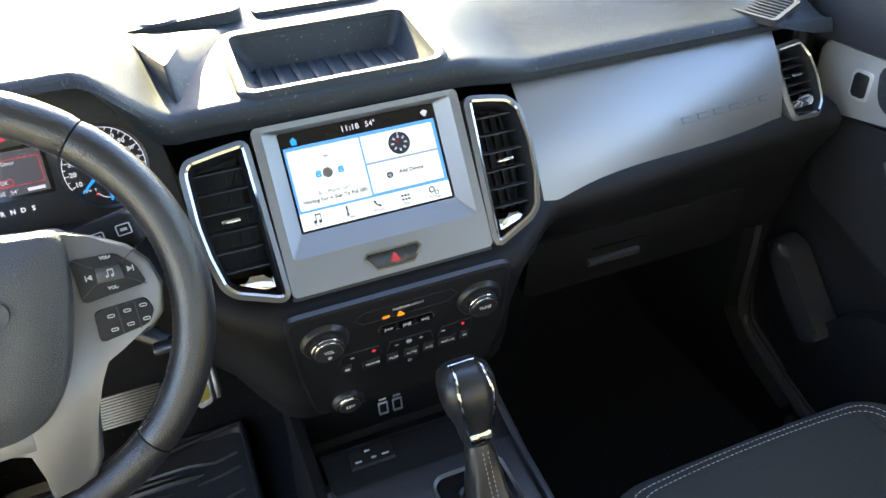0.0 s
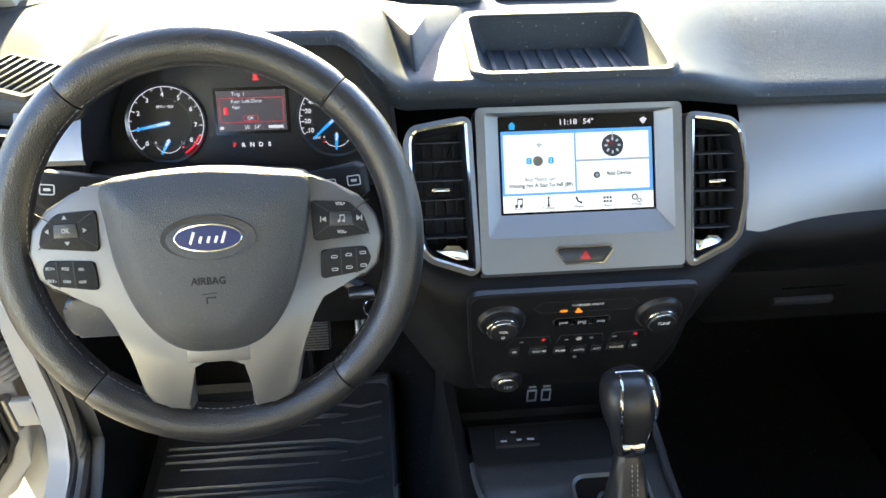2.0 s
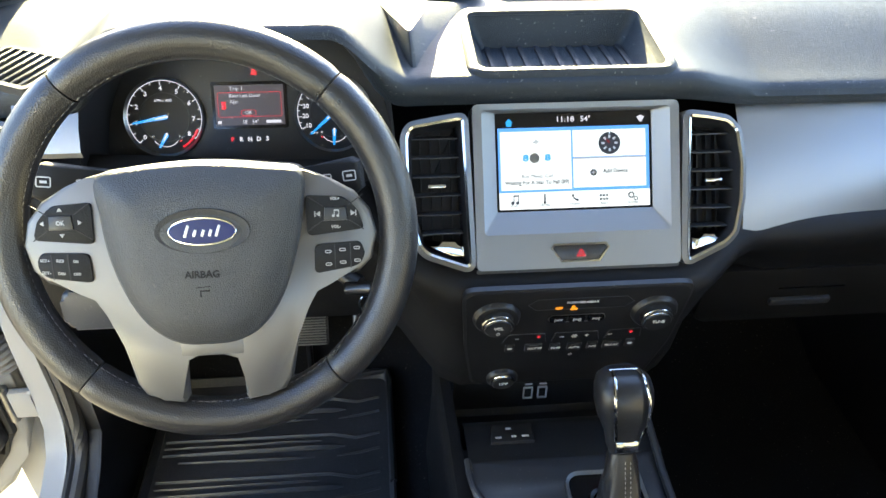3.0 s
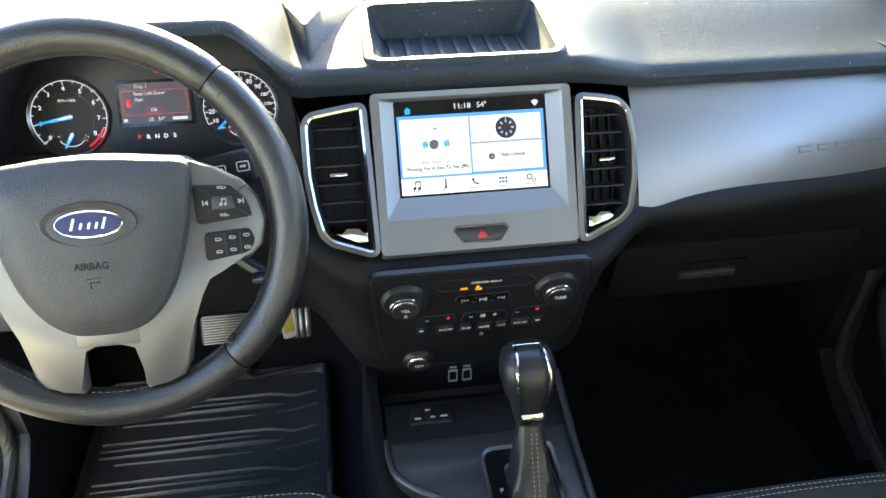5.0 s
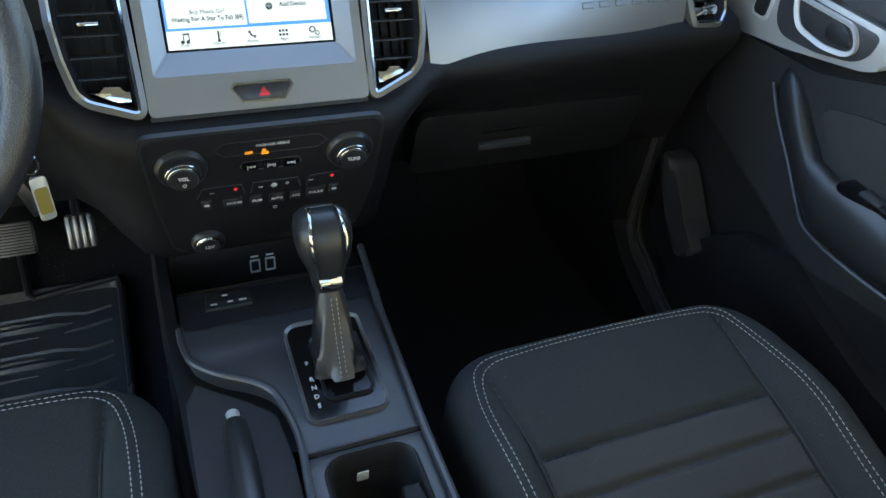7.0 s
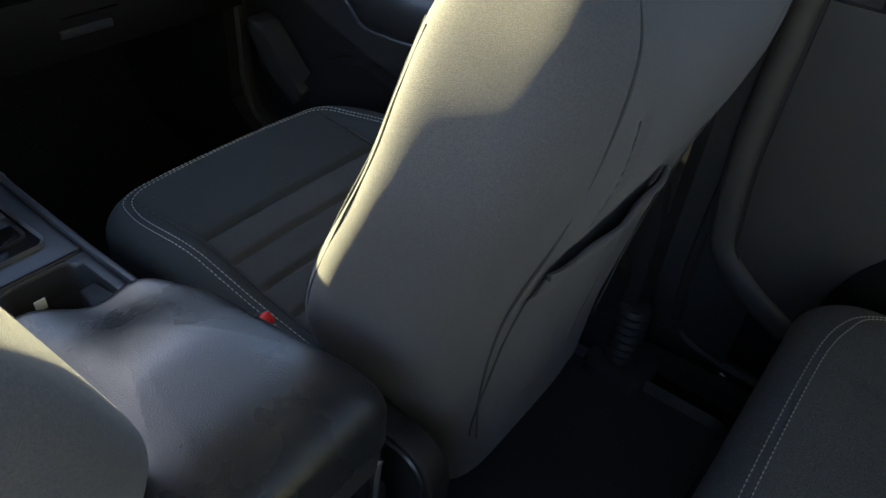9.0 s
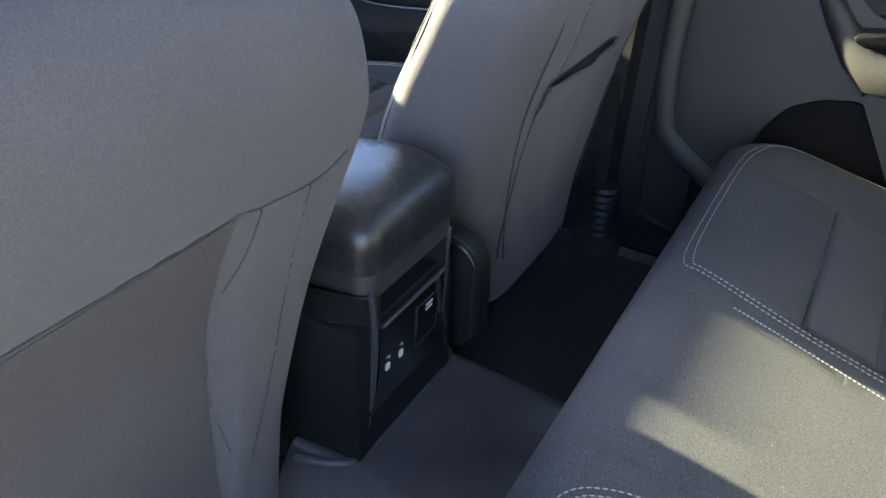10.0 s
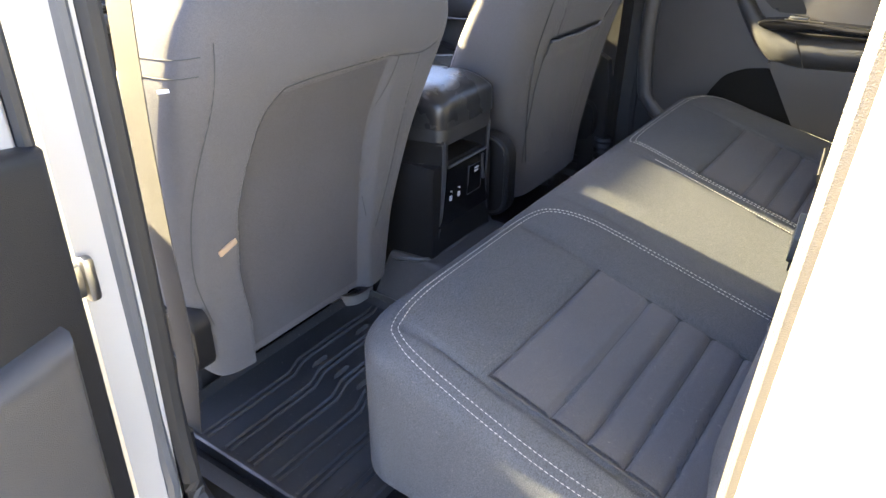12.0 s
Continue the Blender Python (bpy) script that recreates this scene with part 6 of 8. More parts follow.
vs = loft(bm, [[(x, -0.8455, z) for x, z in hole], [(x * 0.96, -0.785, 0.345 + (z - 0.345) * 0.8) for x, z in hole]], closed=True)
bm.faces.new(vs[-1])
bmesh.ops.remove_doubles(bm, verts=bm.verts, dist=0.0002)
part("rear_panel", bm, LOWER, console, "black rear console face with an open pocket", 40)
for k_, sgn in ((1, -1), (2, 1)):
    # ridge lighter than its panel: the corner highlight put into the colour
    bm = bmesh.new()
    tube(bm, spline([(row[k_] + sgn * 0.001, row[3] + 0.001, row[0]) for row in LIP], 4), 0.0042, 8)
    part("edge_ridge", bm, CONSOLE, console, "satin ridge along the rear corner")
    bm = bmesh.new()
    xo = [(row[k_] + sgn * 0.021, row[3] + 0.055, row[0]) for row in LIP[2:7]]
    tube(bm, spline([(LIP[2][k_] + sgn * 0.008, LIP[2][3] + 0.018, 0.348)] + xo + [(LIP[6][k_] + sgn * 0.008, LIP[6][3] + 0.02, 0.192)], 4), 0.0022, 6)
    part("side_crease", bm, CONSOLE, console, "moulded crease of the side panel")
REAR = frame_of((0.004, -0.8435, 0.300), (1, 0, 0), (0, -0.055, 1))
bm = bmesh.new()
o = [(-0.064, 0.034), (-0.066, -0.030), (-0.070, -0.066), (-0.082, -0.092), (0.102, -0.092), (0.086, -0.066), (0.077, -0.030), (0.076, 0.034)]
prism(bm, o, -0.004, 0.0016, REAR)
face_ = part("socket_plate", bm, GLOSSY, console, "gloss black socket plate")
bm = bmesh.new()
tube(bm, [REAR @ Vector((u, 0.037, 0.0015)) for u in (-0.062, 0.0, 0.074)], 0.0030, 8)
part("pocket_lip", bm, CONSOLE, face_)
bm = bmesh.new()
box(bm, (0.012, -0.006, 0.0018), (0.0045, 0.046, 0.0016), 0.0015, REAR)
part("finger_slot", bm, CONSOLE, face_)
bm = bmesh.new()
tube(bm, [REAR @ Vector(p) for p in ((0.060, 0.028, 0.002), (0.064, 0.0, 0.002), (0.070, -0.03, 0.002))], 0.004, 8)
part("side_bead", bm, STEEL, face_, "bright bead beside the sockets")
for u in (-0.048, -0.020):
    b = bmesh.new()
    o2 = rounded(u - 0.0042, u + 0.0042, -0.0405, -0.0290, 0.003, 4)
    ring(b, o2, inset(o2, 0.0013), 0.0005, 0.0026, REAR)
    box(b, (u, -0.0348, 0.0022), (0.0020, 0.0066, 0.0006), 0, REAR)
    box(b, (u, -0.019, 0.0022), (0.0065, 0.0012, 0.0006), 0, REAR)
    box(b, (u + 0.003, -0.0215, 0.0022), (0.0012, 0.0036, 0.0006), 0, REAR)
    part("usb_port", b, INK, face_, "white-framed port")
b = bmesh.new()
for dv in (0.004, -0.003):
    for k in range(3):
        box(b, (0.036 + 0.0052 * k, dv, 0.0022), (0.0036, 0.0036, 0.0006), 0, REAR)
part("socket_legend", b, INK, face_)
b = bmesh.new()
o2 = rounded(0.010, 0.062, -0.050, 0.014, 0.004, 3)
ring(b, o2, inset(o2, 0.0012), 0.0005, 0.0026, REAR)
part("socket_flap", b, SMOOTH, face_, "black flap over a mains socket")


# ---- front seats ----
def front_seat(x0, dy, label, pocket):
    """A front seat: x0 its middle, dy how far forward of the passenger's setting."""
    s = thing("front_seat", (x0, -0.55 + dy, 0.05), label, "car seat", "front seats")
    yf = -0.300 + dy
    ol = rounded(x0 - 0.232, x0 + (0.232 if x0 < 0 else 0.248), yf - 0.47, yf + 0.024, [0.06, 0.085, 0.085, 0.06], 14)

    def densify(pts, d=0.010):
        out = []
        for (ax, ay), (bx, by) in zip(pts, pts[1:] + pts[:1]):
            k = max(1, int(math.hypot(bx - ax, by - ay) / d))
            out += [(ax + (bx - ax) * i / k, ay + (by - ay) * i / k) for i in range(k)]
        return out
    ol = densify(ol)

    def crest(x, y):
        u = abs(x - x0)
        back = ease(0.0, 0.30, yf - y)
        return 0.352 - 0.026 * back - 0.034 * ease(0.12, 0.46, yf - y) + 0.034 * ease(0.15, 0.20, u) * ease(0.02, 0.20, yf - y) + 0.004 * math.cos(u / 0.17 * 1.4)

    def seams(x, y):
        u, d = abs(x - x0), yf - y
        g = 0.0
        if d > 0.012:
            g = max(g, 0.007 * math.exp(-((u - (0.172 - 0.010 * ease(0, 0.15, d))) / 0.0045) ** 2))
        if u < 0.165:
            g = max(g, 0.010 * math.exp(-((d - 0.140) / 0.0040) ** 2))
            for k in range(1, 6):
                g = max(g, 0.0075 * math.exp(-((d - 0.140 - 0.052 * k) / 0.0045) ** 2))
        return g
    b = bmesh.new()
    cushion(b, ol, crest, 0.215, 0.034, seams, 64)
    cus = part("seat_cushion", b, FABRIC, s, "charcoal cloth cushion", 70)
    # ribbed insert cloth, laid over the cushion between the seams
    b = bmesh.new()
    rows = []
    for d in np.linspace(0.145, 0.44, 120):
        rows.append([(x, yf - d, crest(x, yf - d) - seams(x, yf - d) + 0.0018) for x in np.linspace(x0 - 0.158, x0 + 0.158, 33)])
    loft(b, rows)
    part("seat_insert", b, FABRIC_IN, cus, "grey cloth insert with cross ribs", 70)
    for k in range(6):
        d = 0.140 + 0.052 * k
        b = bmesh.new()
        tube(b, [(x, yf - d, crest(x, yf - d) - seams(x, yf - d) + 0.0022) for x in np.linspace(x0 - 0.160, x0 + 0.160, 24)], 0.0012, 5)
        part("seam", b, SEAM, cus, "dark seam across the insert")
    for sx in (-1, 1):
        b = bmesh.new()
        tube(b, [(x0 + sx * (0.172 - 0.010 * ease(0, 0.15, d)), yf - d, crest(x0 + sx * 0.168, yf - d) - 0.0062) for d in np.linspace(0.02, 0.42, 40)], 0.0012, 5)
        part("seam", b, SEAM, cus, "dark seam along the bolster")
    b = bmesh.new()
    for off in (0.0, 0.009):
        line = [(x0 - 0.200 + off, yf - 0.40), (x0 - 0.202 + off, yf - 0.25), (x0 - 0.203 + off, yf - 0.12), (x0 - 0.196 + off, yf - 0.045), (x0 - 0.176 + off, yf - 0.004 - off), (x0 - 0.12, yf + 0.004 - off), (x0, yf + 0.007 - off), (x0 + 0.12, yf + 0.004 - off), (x0 + 0.176 - off, yf - 0.004 - off), (x0 + 0.196 - off, yf - 0.045), (x0 + 0.203 - off, yf - 0.12), (x0 + 0.202 - off, yf - 0.25), (x0 + 0.200 - off, yf - 0.40)]
        pts = []
        for p in spline([(*q, 0) for q in line], 12):
            pts.append((p.x, p.y, on_pad(ol, crest, 0.034, p.x, p.y) + 0.0010))
        stitches(b, pts)
    part("stitching", b, THREAD, cus, "double row of light grey stitching")
    b = bmesh.new()
    prism(b, rounded(x0 - 0.22, x0 + 0.22, yf - 0.46, yf + 0.0, 0.04), 0.13, 0.218, None, 0.01)
    part("seat_base", b, PLASTIC, s, "black plastic seat base")
    for sx in (-1, 1):
        b = bmesh.new()
        box(b, (x0 + sx * 0.17, yf - 0.24, 0.09), (0.04, 0.46, 0.10), 0.008)
        part("seat_rail", b, SEAL, s)

    # unseen shield, added to stop sun passing low outside the seat
    for sx in (-1, 1):
        b = bmesh.new()
        prism(b, [(yf - 0.02, 0.150), (yf - 0.03, 0.205), (yf - 0.12, 0.235), (yf - 0.36, 0.265), (yf - 0.47, 0.300), (yf - 0.50, 0.26), (yf - 0.48, 0.12), (yf - 0.20, 0.10)], -0.018, 0.018, frame_of((x0 + sx * 0.240, 0, 0), (0, 1, 0), (0, 0, 1)), 0.008, 3)
        if (sx < 0) == (x0 < 0):
            part("side_shield", b, PLASTIC, s, "black plastic side shield")
        else:
            b.free()

    # backrest
    ks = dy * 0.5
    zs = [0.145, 0.24, 0.30, 0.40, 0.47, 0.55, 0.62, 0.66, 0.71, 0.745, 0.765, 0.782, 0.796, 0.806]
    yr = [-0.842, -0.848, -0.855, -0.872, -0.886, -0.908, -0.932, -0.943, -0.949, -0.946, -0.936, -0.918, -0.888, -0.852]
    yw = [-0.700, -0.660, -0.640, -0.655, -0.685, -0.728, -0.768, -0.786, -0.797, -0.799, -0.801, -0.806, -0.815, -0.832]
    inner_w = [0.140, 0.155, 0.178, 0.222, 0.246, 0.264, 0.272, 0.272, 0.258, 0.236, 0.216, 0.190, 0.154, 0.100]
    outer_w = [0.215, 0.232, 0.248, 0.260, 0.265, 0.268, 0.272, 0.270, 0.258, 0.236, 0.216, 0.190, 0.154, 0.100]
    inward = 1 if x0 < 0 else -1
    if not pocket:
        inner_w = [0.200, 0.216, 0.226, 0.246, 0.262, 0.280, 0.286, 0.276, 0.257, 0.234, 0.214, 0.188, 0.152, 0.100]
    power, lean = (4.5, 0.07) if pocket else (6.5, 0.0)      # how square the section is, and how far its flanks turn rearwards

    tables = {}

    def at_z(tab, z):
        """The table's value at a height, along a smooth curve."""
        key = tuple(tab)
        if key not in tables:
            line = spline([(p, q, 0) for p, q in zip(zs, tab)], 6)
            tables[key] = ([p.x for p in line], [p.y for p in line])
        return float(np.interp(z, *tables[key]))

    def width(x, z):
        return at_z(inner_w if (x - x0) * inward > 0 else outer_w, z)

    def hollow(x, z):
        """How deep the knee hollow of the lower rear panel is."""
        u = (x - x0) * inward
        if pocket:
            return 0.010 * (1 - ease(0.14, 0.20, abs(u))) * (1 - ease(0.52, 0.60, z))
        left_ = float(np.interp(z, (0.24, 0.33, 0.433, 0.494, 0.558, 0.583, 0.603), (-0.150, -0.167, -0.169, -0.159, -0.144, -0.132, -0.110)))
        return (0.012 * (1 - ease(0.597, 0.610, z)) + 0.012 * (1 - ease(0.47, 0.610, z))) * ease(left_ - 0.004, left_ + 0.012, u) * (1 - ease(0.118, 0.134, u))

    def back_y(x, z):
        """The rear skin of the backrest."""
        u = min(abs(x - x0) / (width(x, z) * (1 - 1.4 * lean)), 0.999)
        yc, d = (at_z(yr, z) + at_z(yw, z)) / 2, (at_z(yw, z) - at_z(yr, z)) / 2
        return yc - d * (1 - u ** power) ** (1 / power) + ks + hollow(x, z)

    if pocket:
        curves = [[(-0.140, 0.70), (-0.134, 0.60), (-0.136, 0.534)], [(0.150, 0.70), (0.130, 0.60), (0.100, 0.534)], [(0.0, 0.24), (0.0, 0.235)]]
    else:
        curves = [[(-0.222, 0.69), (-0.225, 0.60), (-0.238, 0.51), (-0.243, 0.43), (-0.238, 0.34), (-0.215, 0.25)], [(-0.150, 0.235), (-0.167, 0.329), (-0.169, 0.433), (-0.159, 0.494), (-0.144, 0.558), (-0.132, 0.583), (-0.110, 0.603), (-0.070, 0.609), (-0.006, 0.609), (0.124, 0.602), (0.201, 0.592), (0.246, 0.600)], [(0.139, 0.598), (0.123, 0.506), (0.118, 0.412), (0.128, 0.30)], [(0.197, 0.590), (0.190, 0.466), (0.175, 0.36), (0.150, 0.27)]]
    curves = [[(x0 + inward * p.x, p.y) for p in spline([(*q, 0) for q in c], 10)] for c in curves]
    flat = np.array([p for c in curves for p in c])
    b = bmesh.new()
    rows = []
    steps = [math.sin(0.5 * math.pi * s_) for s_ in np.linspace(-1, 1, 97)]
    for z in np.concatenate([np.linspace(0.145, 0.76, 100), np.linspace(0.764, 0.8055, 16)]):
        yc, d = (at_z(yr, z) + at_z(yw, z)) / 2 + ks, (at_z(yw, z) - at_z(yr, z)) / 2
        front, rear = [], []
        for u in steps:
            out = d * max(1 - abs(u) ** power, 0.0) ** (1 / power)
            w, k = width(x0 + u, z) * u, lean * out / max(d, 1e-6)
            xf, x = x0 + w * (1 - 0.4 * lean + k), x0 + w * (1 - 0.4 * lean - k)
            near = np.min(np.hypot(flat[:, 0] - x, flat[:, 1] - z))
            rear.append((x, yc - out + min(hollow(x, z) + 0.0035 * math.exp(-(near / 0.006) ** 2), out), z))
            front.append((xf, yc + out - min(0.038 * (1 - ease(0.45, 0.85, abs(u))) * ease(0.25, 0.40, z) * (1 - ease(0.66, 0.78, z)), out), z))
        rows.append(rear + front[-2:0:-1])
    loft(b, rows, closed=True, caps=True)
    back = part("backrest", b, FABRIC_BACK_LIT, s, "grey cloth backrest with piped seams", 70)
    for c in curves:
        b = bmesh.new()
        tube(b, [(x, back_y(x, z) + 0.0024, z) for x, z in c], 0.0009, 5)
        part("seam", b, SEAM, back, "dark seam")

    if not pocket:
        # knee panel inside the arched seam: coarser cloth, shade put into its colour
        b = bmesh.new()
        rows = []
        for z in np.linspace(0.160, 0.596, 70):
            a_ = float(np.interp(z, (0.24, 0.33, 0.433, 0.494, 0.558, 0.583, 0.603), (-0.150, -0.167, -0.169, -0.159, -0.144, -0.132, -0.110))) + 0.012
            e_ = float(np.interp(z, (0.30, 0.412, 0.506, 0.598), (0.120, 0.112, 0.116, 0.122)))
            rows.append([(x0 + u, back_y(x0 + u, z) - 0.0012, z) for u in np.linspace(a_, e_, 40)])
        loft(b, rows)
        part("knee_panel", b, KNEE_SHADE, back, "cloth knee panel with shade in its colour", 70)

    def flank(sx, f, z):
        """A point on the side of the backrest, f from its rear (0) to its front (1)."""
        c = 2 * f - 1
        yc, d = (at_z(yr, z) + at_z(yw, z)) / 2 + ks, (at_z(yw, z) - at_z(yr, z)) / 2
        return (x0 + sx * width(x0 + sx, z) * (1 - 0.4 * lean + lean * c) * (1 - abs(c) ** power) ** (1 / power), yc + d * c, z)
    for sx in (-1, 1):
        if pocket:
            b = bmesh.new()
            tube(b, spline([flank(sx, 0.045, z) for z in (0.24, 0.36, 0.50, 0.62, 0.70, 0.75, 0.78)], 6), 0.0014, 6)
            part("piping", b, SEAM, back, "dark piping along the rear corner")
        b = bmesh.new()
        tube(b, spline([flank(sx, 0.84, z) for z in (0.34, 0.46, 0.58, 0.66, 0.71, 0.75)], 6), 0.0009, 6)
        part("piping", b, SEAM, back, "dark seam of the side panel")
        b = bmesh.new()
        if pocket:
            tube(b, spline([flank(sx, 0.90, z) for z in (0.34, 0.46, 0.58, 0.66, 0.71, 0.75)], 20), 0.0010, 6)
            part("piping", b, SEAM, back, "second dark seam of the side panel")
        for z_ in ((0.672, 0.650) if (not pocket and sx < 0) else ()):
            b = bmesh.new()
            tube(b, [flank(sx, f, z_ + 0.012 * (0.5 - f)) for f in (0.052, 0.06, 0.07, 0.085, 0.10, 0.12, 0.15, 0.19, 0.25, 0.32, 0.4, 0.5, 0.6, 0.7, 0.8)], 0.0008, 6)
            part("seam", b, SEAM, back, "dark cross seam")
    if pocket:
        # map pocket: a slack hemmed cloth panel; a black strip paints its mouth's shade
        b = bmesh.new()
        rows = []
        for z in np.linspace(0.235, 0.528, 40):
            hw_l, hw_r = float(np.interp(z, (0.23, 0.42, 0.53), (-0.110, -0.134, -0.136))), float(np.interp(z, (0.23, 0.42, 0.53), (0.100, 0.118, 0.102)))
            rows.append([(x0 + u, back_y(x0 + u, z) - 0.001 - (0.010 * ease(0.25, 0.53, z) + 0.0025 * math.sin(u * 60 + z * 30)) * math.sin(math.pi * (u - hw_l) / (hw_r - hw_l)) ** 0.6 - 0.004 * ease(0.494, 0.504, z), z) for u in np.linspace(hw_l + 0.0003, hw_r - 0.0003, 30)])
        loft(b, rows)
        mp_ = part("map_pocket", b, FABRIC_BACK_LIT, back, "slack grey cloth map pocket", 60)
        b = bmesh.new()
        tube(b, [(p[0], p[1] - 0.001, p[2] + 0.001) for p in rows[-1]], 0.0038, 8)
        part("hem", b, FABRIC_BACK_LIT, mp_)
        b = bmesh.new()
        loft(b, [[(x0 + u, back_y(x0 + u, z) - 0.0012, z) for u in np.linspace(-0.132, 0.098, 20)] for z in (0.526, 0.532, 0.538)])
        part("mouth", b, SEAL, mp_, "black strip for the shade in the pocket mouth")
        for k_ in (0, -1):
            b = bmesh.new()
            tube(b, [(r_[k_][0], r_[k_][1] + 0.0005, r_[k_][2]) for r_ in rows], 0.0014, 5)
            part("seam", b, SEAM, mp_)
    if not pocket:
        b = bmesh.new()
        box(b, (0, 0, 0), (0.026, 0.0015, 0.0045), 0.0005, pose(x0 - 0.2700, -0.868, 0.640, 0, -6, -50))
        part("tag", b, INK, back, "small white woven tag")
        b = bmesh.new()
        box(b, (0, 0, 0), (0.034, 0.004, 0.010), 0.003, pose(x0 - 0.194, back_y(x0 - 0.194, 0.387) - 0.002, 0.387, 0, -18, 0))
        part("pull_strap", b, mat("tan fabric strap", (0.36, 0.25, 0.16), 0.9, bump=0.5, scale=1200), back, "short tan fabric pull")
    # recliner cover and buckle
    for sx in ((-1, 1) if pocket else (-1,)):
        b = bmesh.new()
        o = rounded(-0.070, 0.075, -0.098, 0.098, [0.05, 0.05, 0.066, 0.060], 7)
        inner_ = sx == inward
        if not inner_ or not pocket:
            o = [(u * 0.54, v * 0.54) for u, v in o]
        FC = frame_of((x0 + sx * (0.218 if inner_ and pocket else (0.175 if inner_ else 0.248)), -0.790 + (ks if inner_ else ks - 0.02), 0.240), (0, sx, 0), (0, -0.05, 1))
        prism(b, o, -0.016, 0.014, FC, 0.006, 3)
        cov = part("recliner_cover", b, LOWER, s, "black plastic recliner cover")
        b = bmesh.new()
        tube(b, [FC @ Vector((*q, 0.013)) for q in inset(o, 0.010)], 0.0035, 6, closed=True)
        part("rim", b, SMOOTH, cov)
    # headrest
    b = bmesh.new()
    rows = []
    for z, w, d, yo in ((0.870, 0.095, 0.030, 0), (0.875, 0.112, 0.040, 0), (0.91, 0.128, 0.052, 0.004), (0.98, 0.128, 0.054, 0.006), (1.03, 0.118, 0.046, 0.002), (1.045, 0.100, 0.034, 0)):
        rows.append([(x0 + w * math.copysign(abs(math.cos(q)) ** 0.6, math.cos(q)), -0.888 + ks + yo + d * math.copysign(abs(math.sin(q)) ** 0.6, math.sin(q)), z) for q in np.linspace(0, 2 * math.pi, 48, endpoint=False)])
    loft(b, rows, closed=True, caps=True)
    hr = part("headrest", b, FABRIC, s, "charcoal cloth headrest", 70)
    for sx in (-1, 1):
        b = bmesh.new()
        tube(b, [(x0 + sx * 0.07, -0.888 + ks, 0.76), (x0 + sx * 0.07, -0.888 + ks, 0.90)], 0.006, 12)
        part("post", b, CHROME, hr, "chrome post")
        b = bmesh.new()
        disc(b, (x0 + sx * 0.07, -0.888 + ks, 0.788), 0.015, 0.012, None, 20, 0.012, 0.003)
        part("guide", b, PLASTIC, hr)
    return s


front_seat(-0.385, 0.080, "charcoal cloth driver's seat behind the wheel", False)
front_seat(0.378, 0.0, "charcoal cloth passenger seat with a map pocket", True)

for x, y, z in ((0.130, -0.655, 0.395), (-0.118, -0.600, 0.385)):
    bk = thing("belt_buckle", (x, y, z - 0.05), "black belt buckle with a red release button beside the armrest", "belt buckle", "front belt buckles")
    m = pose(x, y, z, 55, 0, 20 if x > 0 else -20)
    b = bmesh.new()
    box(b, (0, 0, -0.035), (0.032, 0.022, 0.075), 0.006, m)
    part("body", b, SMOOTH, bk)
    b = bmesh.new()
    box(b, (0, 0.004, 0.005), (0.026, 0.014, 0.010), 0.003, m)
    part("button", b, RED, bk, "red release button")


# ---- rear bench ----
bench = thing("rear_bench", (0, -1.35, 0.05), "charcoal cloth rear bench with stitched outer seats", "bench seat")
YR = -1.090
ol = [(x + (0.055 if x > 0 else -0.012) * ease(-1.12, -1.40, y), y) for x, y in rounded(-0.606, 0.690, -1.60, YR + 0.024, [0.05, 0.10, 0.07, 0.05], 10)]
dense = []
for (ax, ay), (bx, by) in zip(ol, ol[1:] + ol[:1]):
    k = max(1, int(math.hypot(bx - ax, by - ay) / 0.010))
    dense += [(ax + (bx - ax) * i / k, ay + (by - ay) * i / k) for i in range(k)]
SEATS = ((-0.400, 0.153, 0.200), (0.352, 0.153, 0.185))
RIBS = (0.162, 0.246, 0.293, 0.340, 0.387, 0.434)


def bench_top(x, y):
    d = YR - y
    z = 0.374 - 0.28 * 0.5 * ((d - 0.05) + math.sqrt((d - 0.05) ** 2 + 0.0016))
    for c, hw_, out_ in SEATS:
        u = abs(x - c)
        z -= 0.006 * (1 - ease(0.10, 0.19, u)) * ease(0.10, 0.20, d)
    return z


def bench_seams(x, y):
    d, g = YR - y, 0.0
    for c, hw_, out_ in SEATS:
        u = abs(x - c)
        if u < hw_:
            for r_ in RIBS:
                g = max(g, 0.007 * math.exp(-((d - r_) / 0.0042) ** 2))
        if d > 0.03:
            g = max(g, 0.006 * math.exp(-((u - hw_ - 0.002) / 0.004) ** 2))
    for xm in (-0.110, 0.150):
        g = max(g, 0.003 * math.exp(-((x - xm) / 0.005) ** 2))
    return g


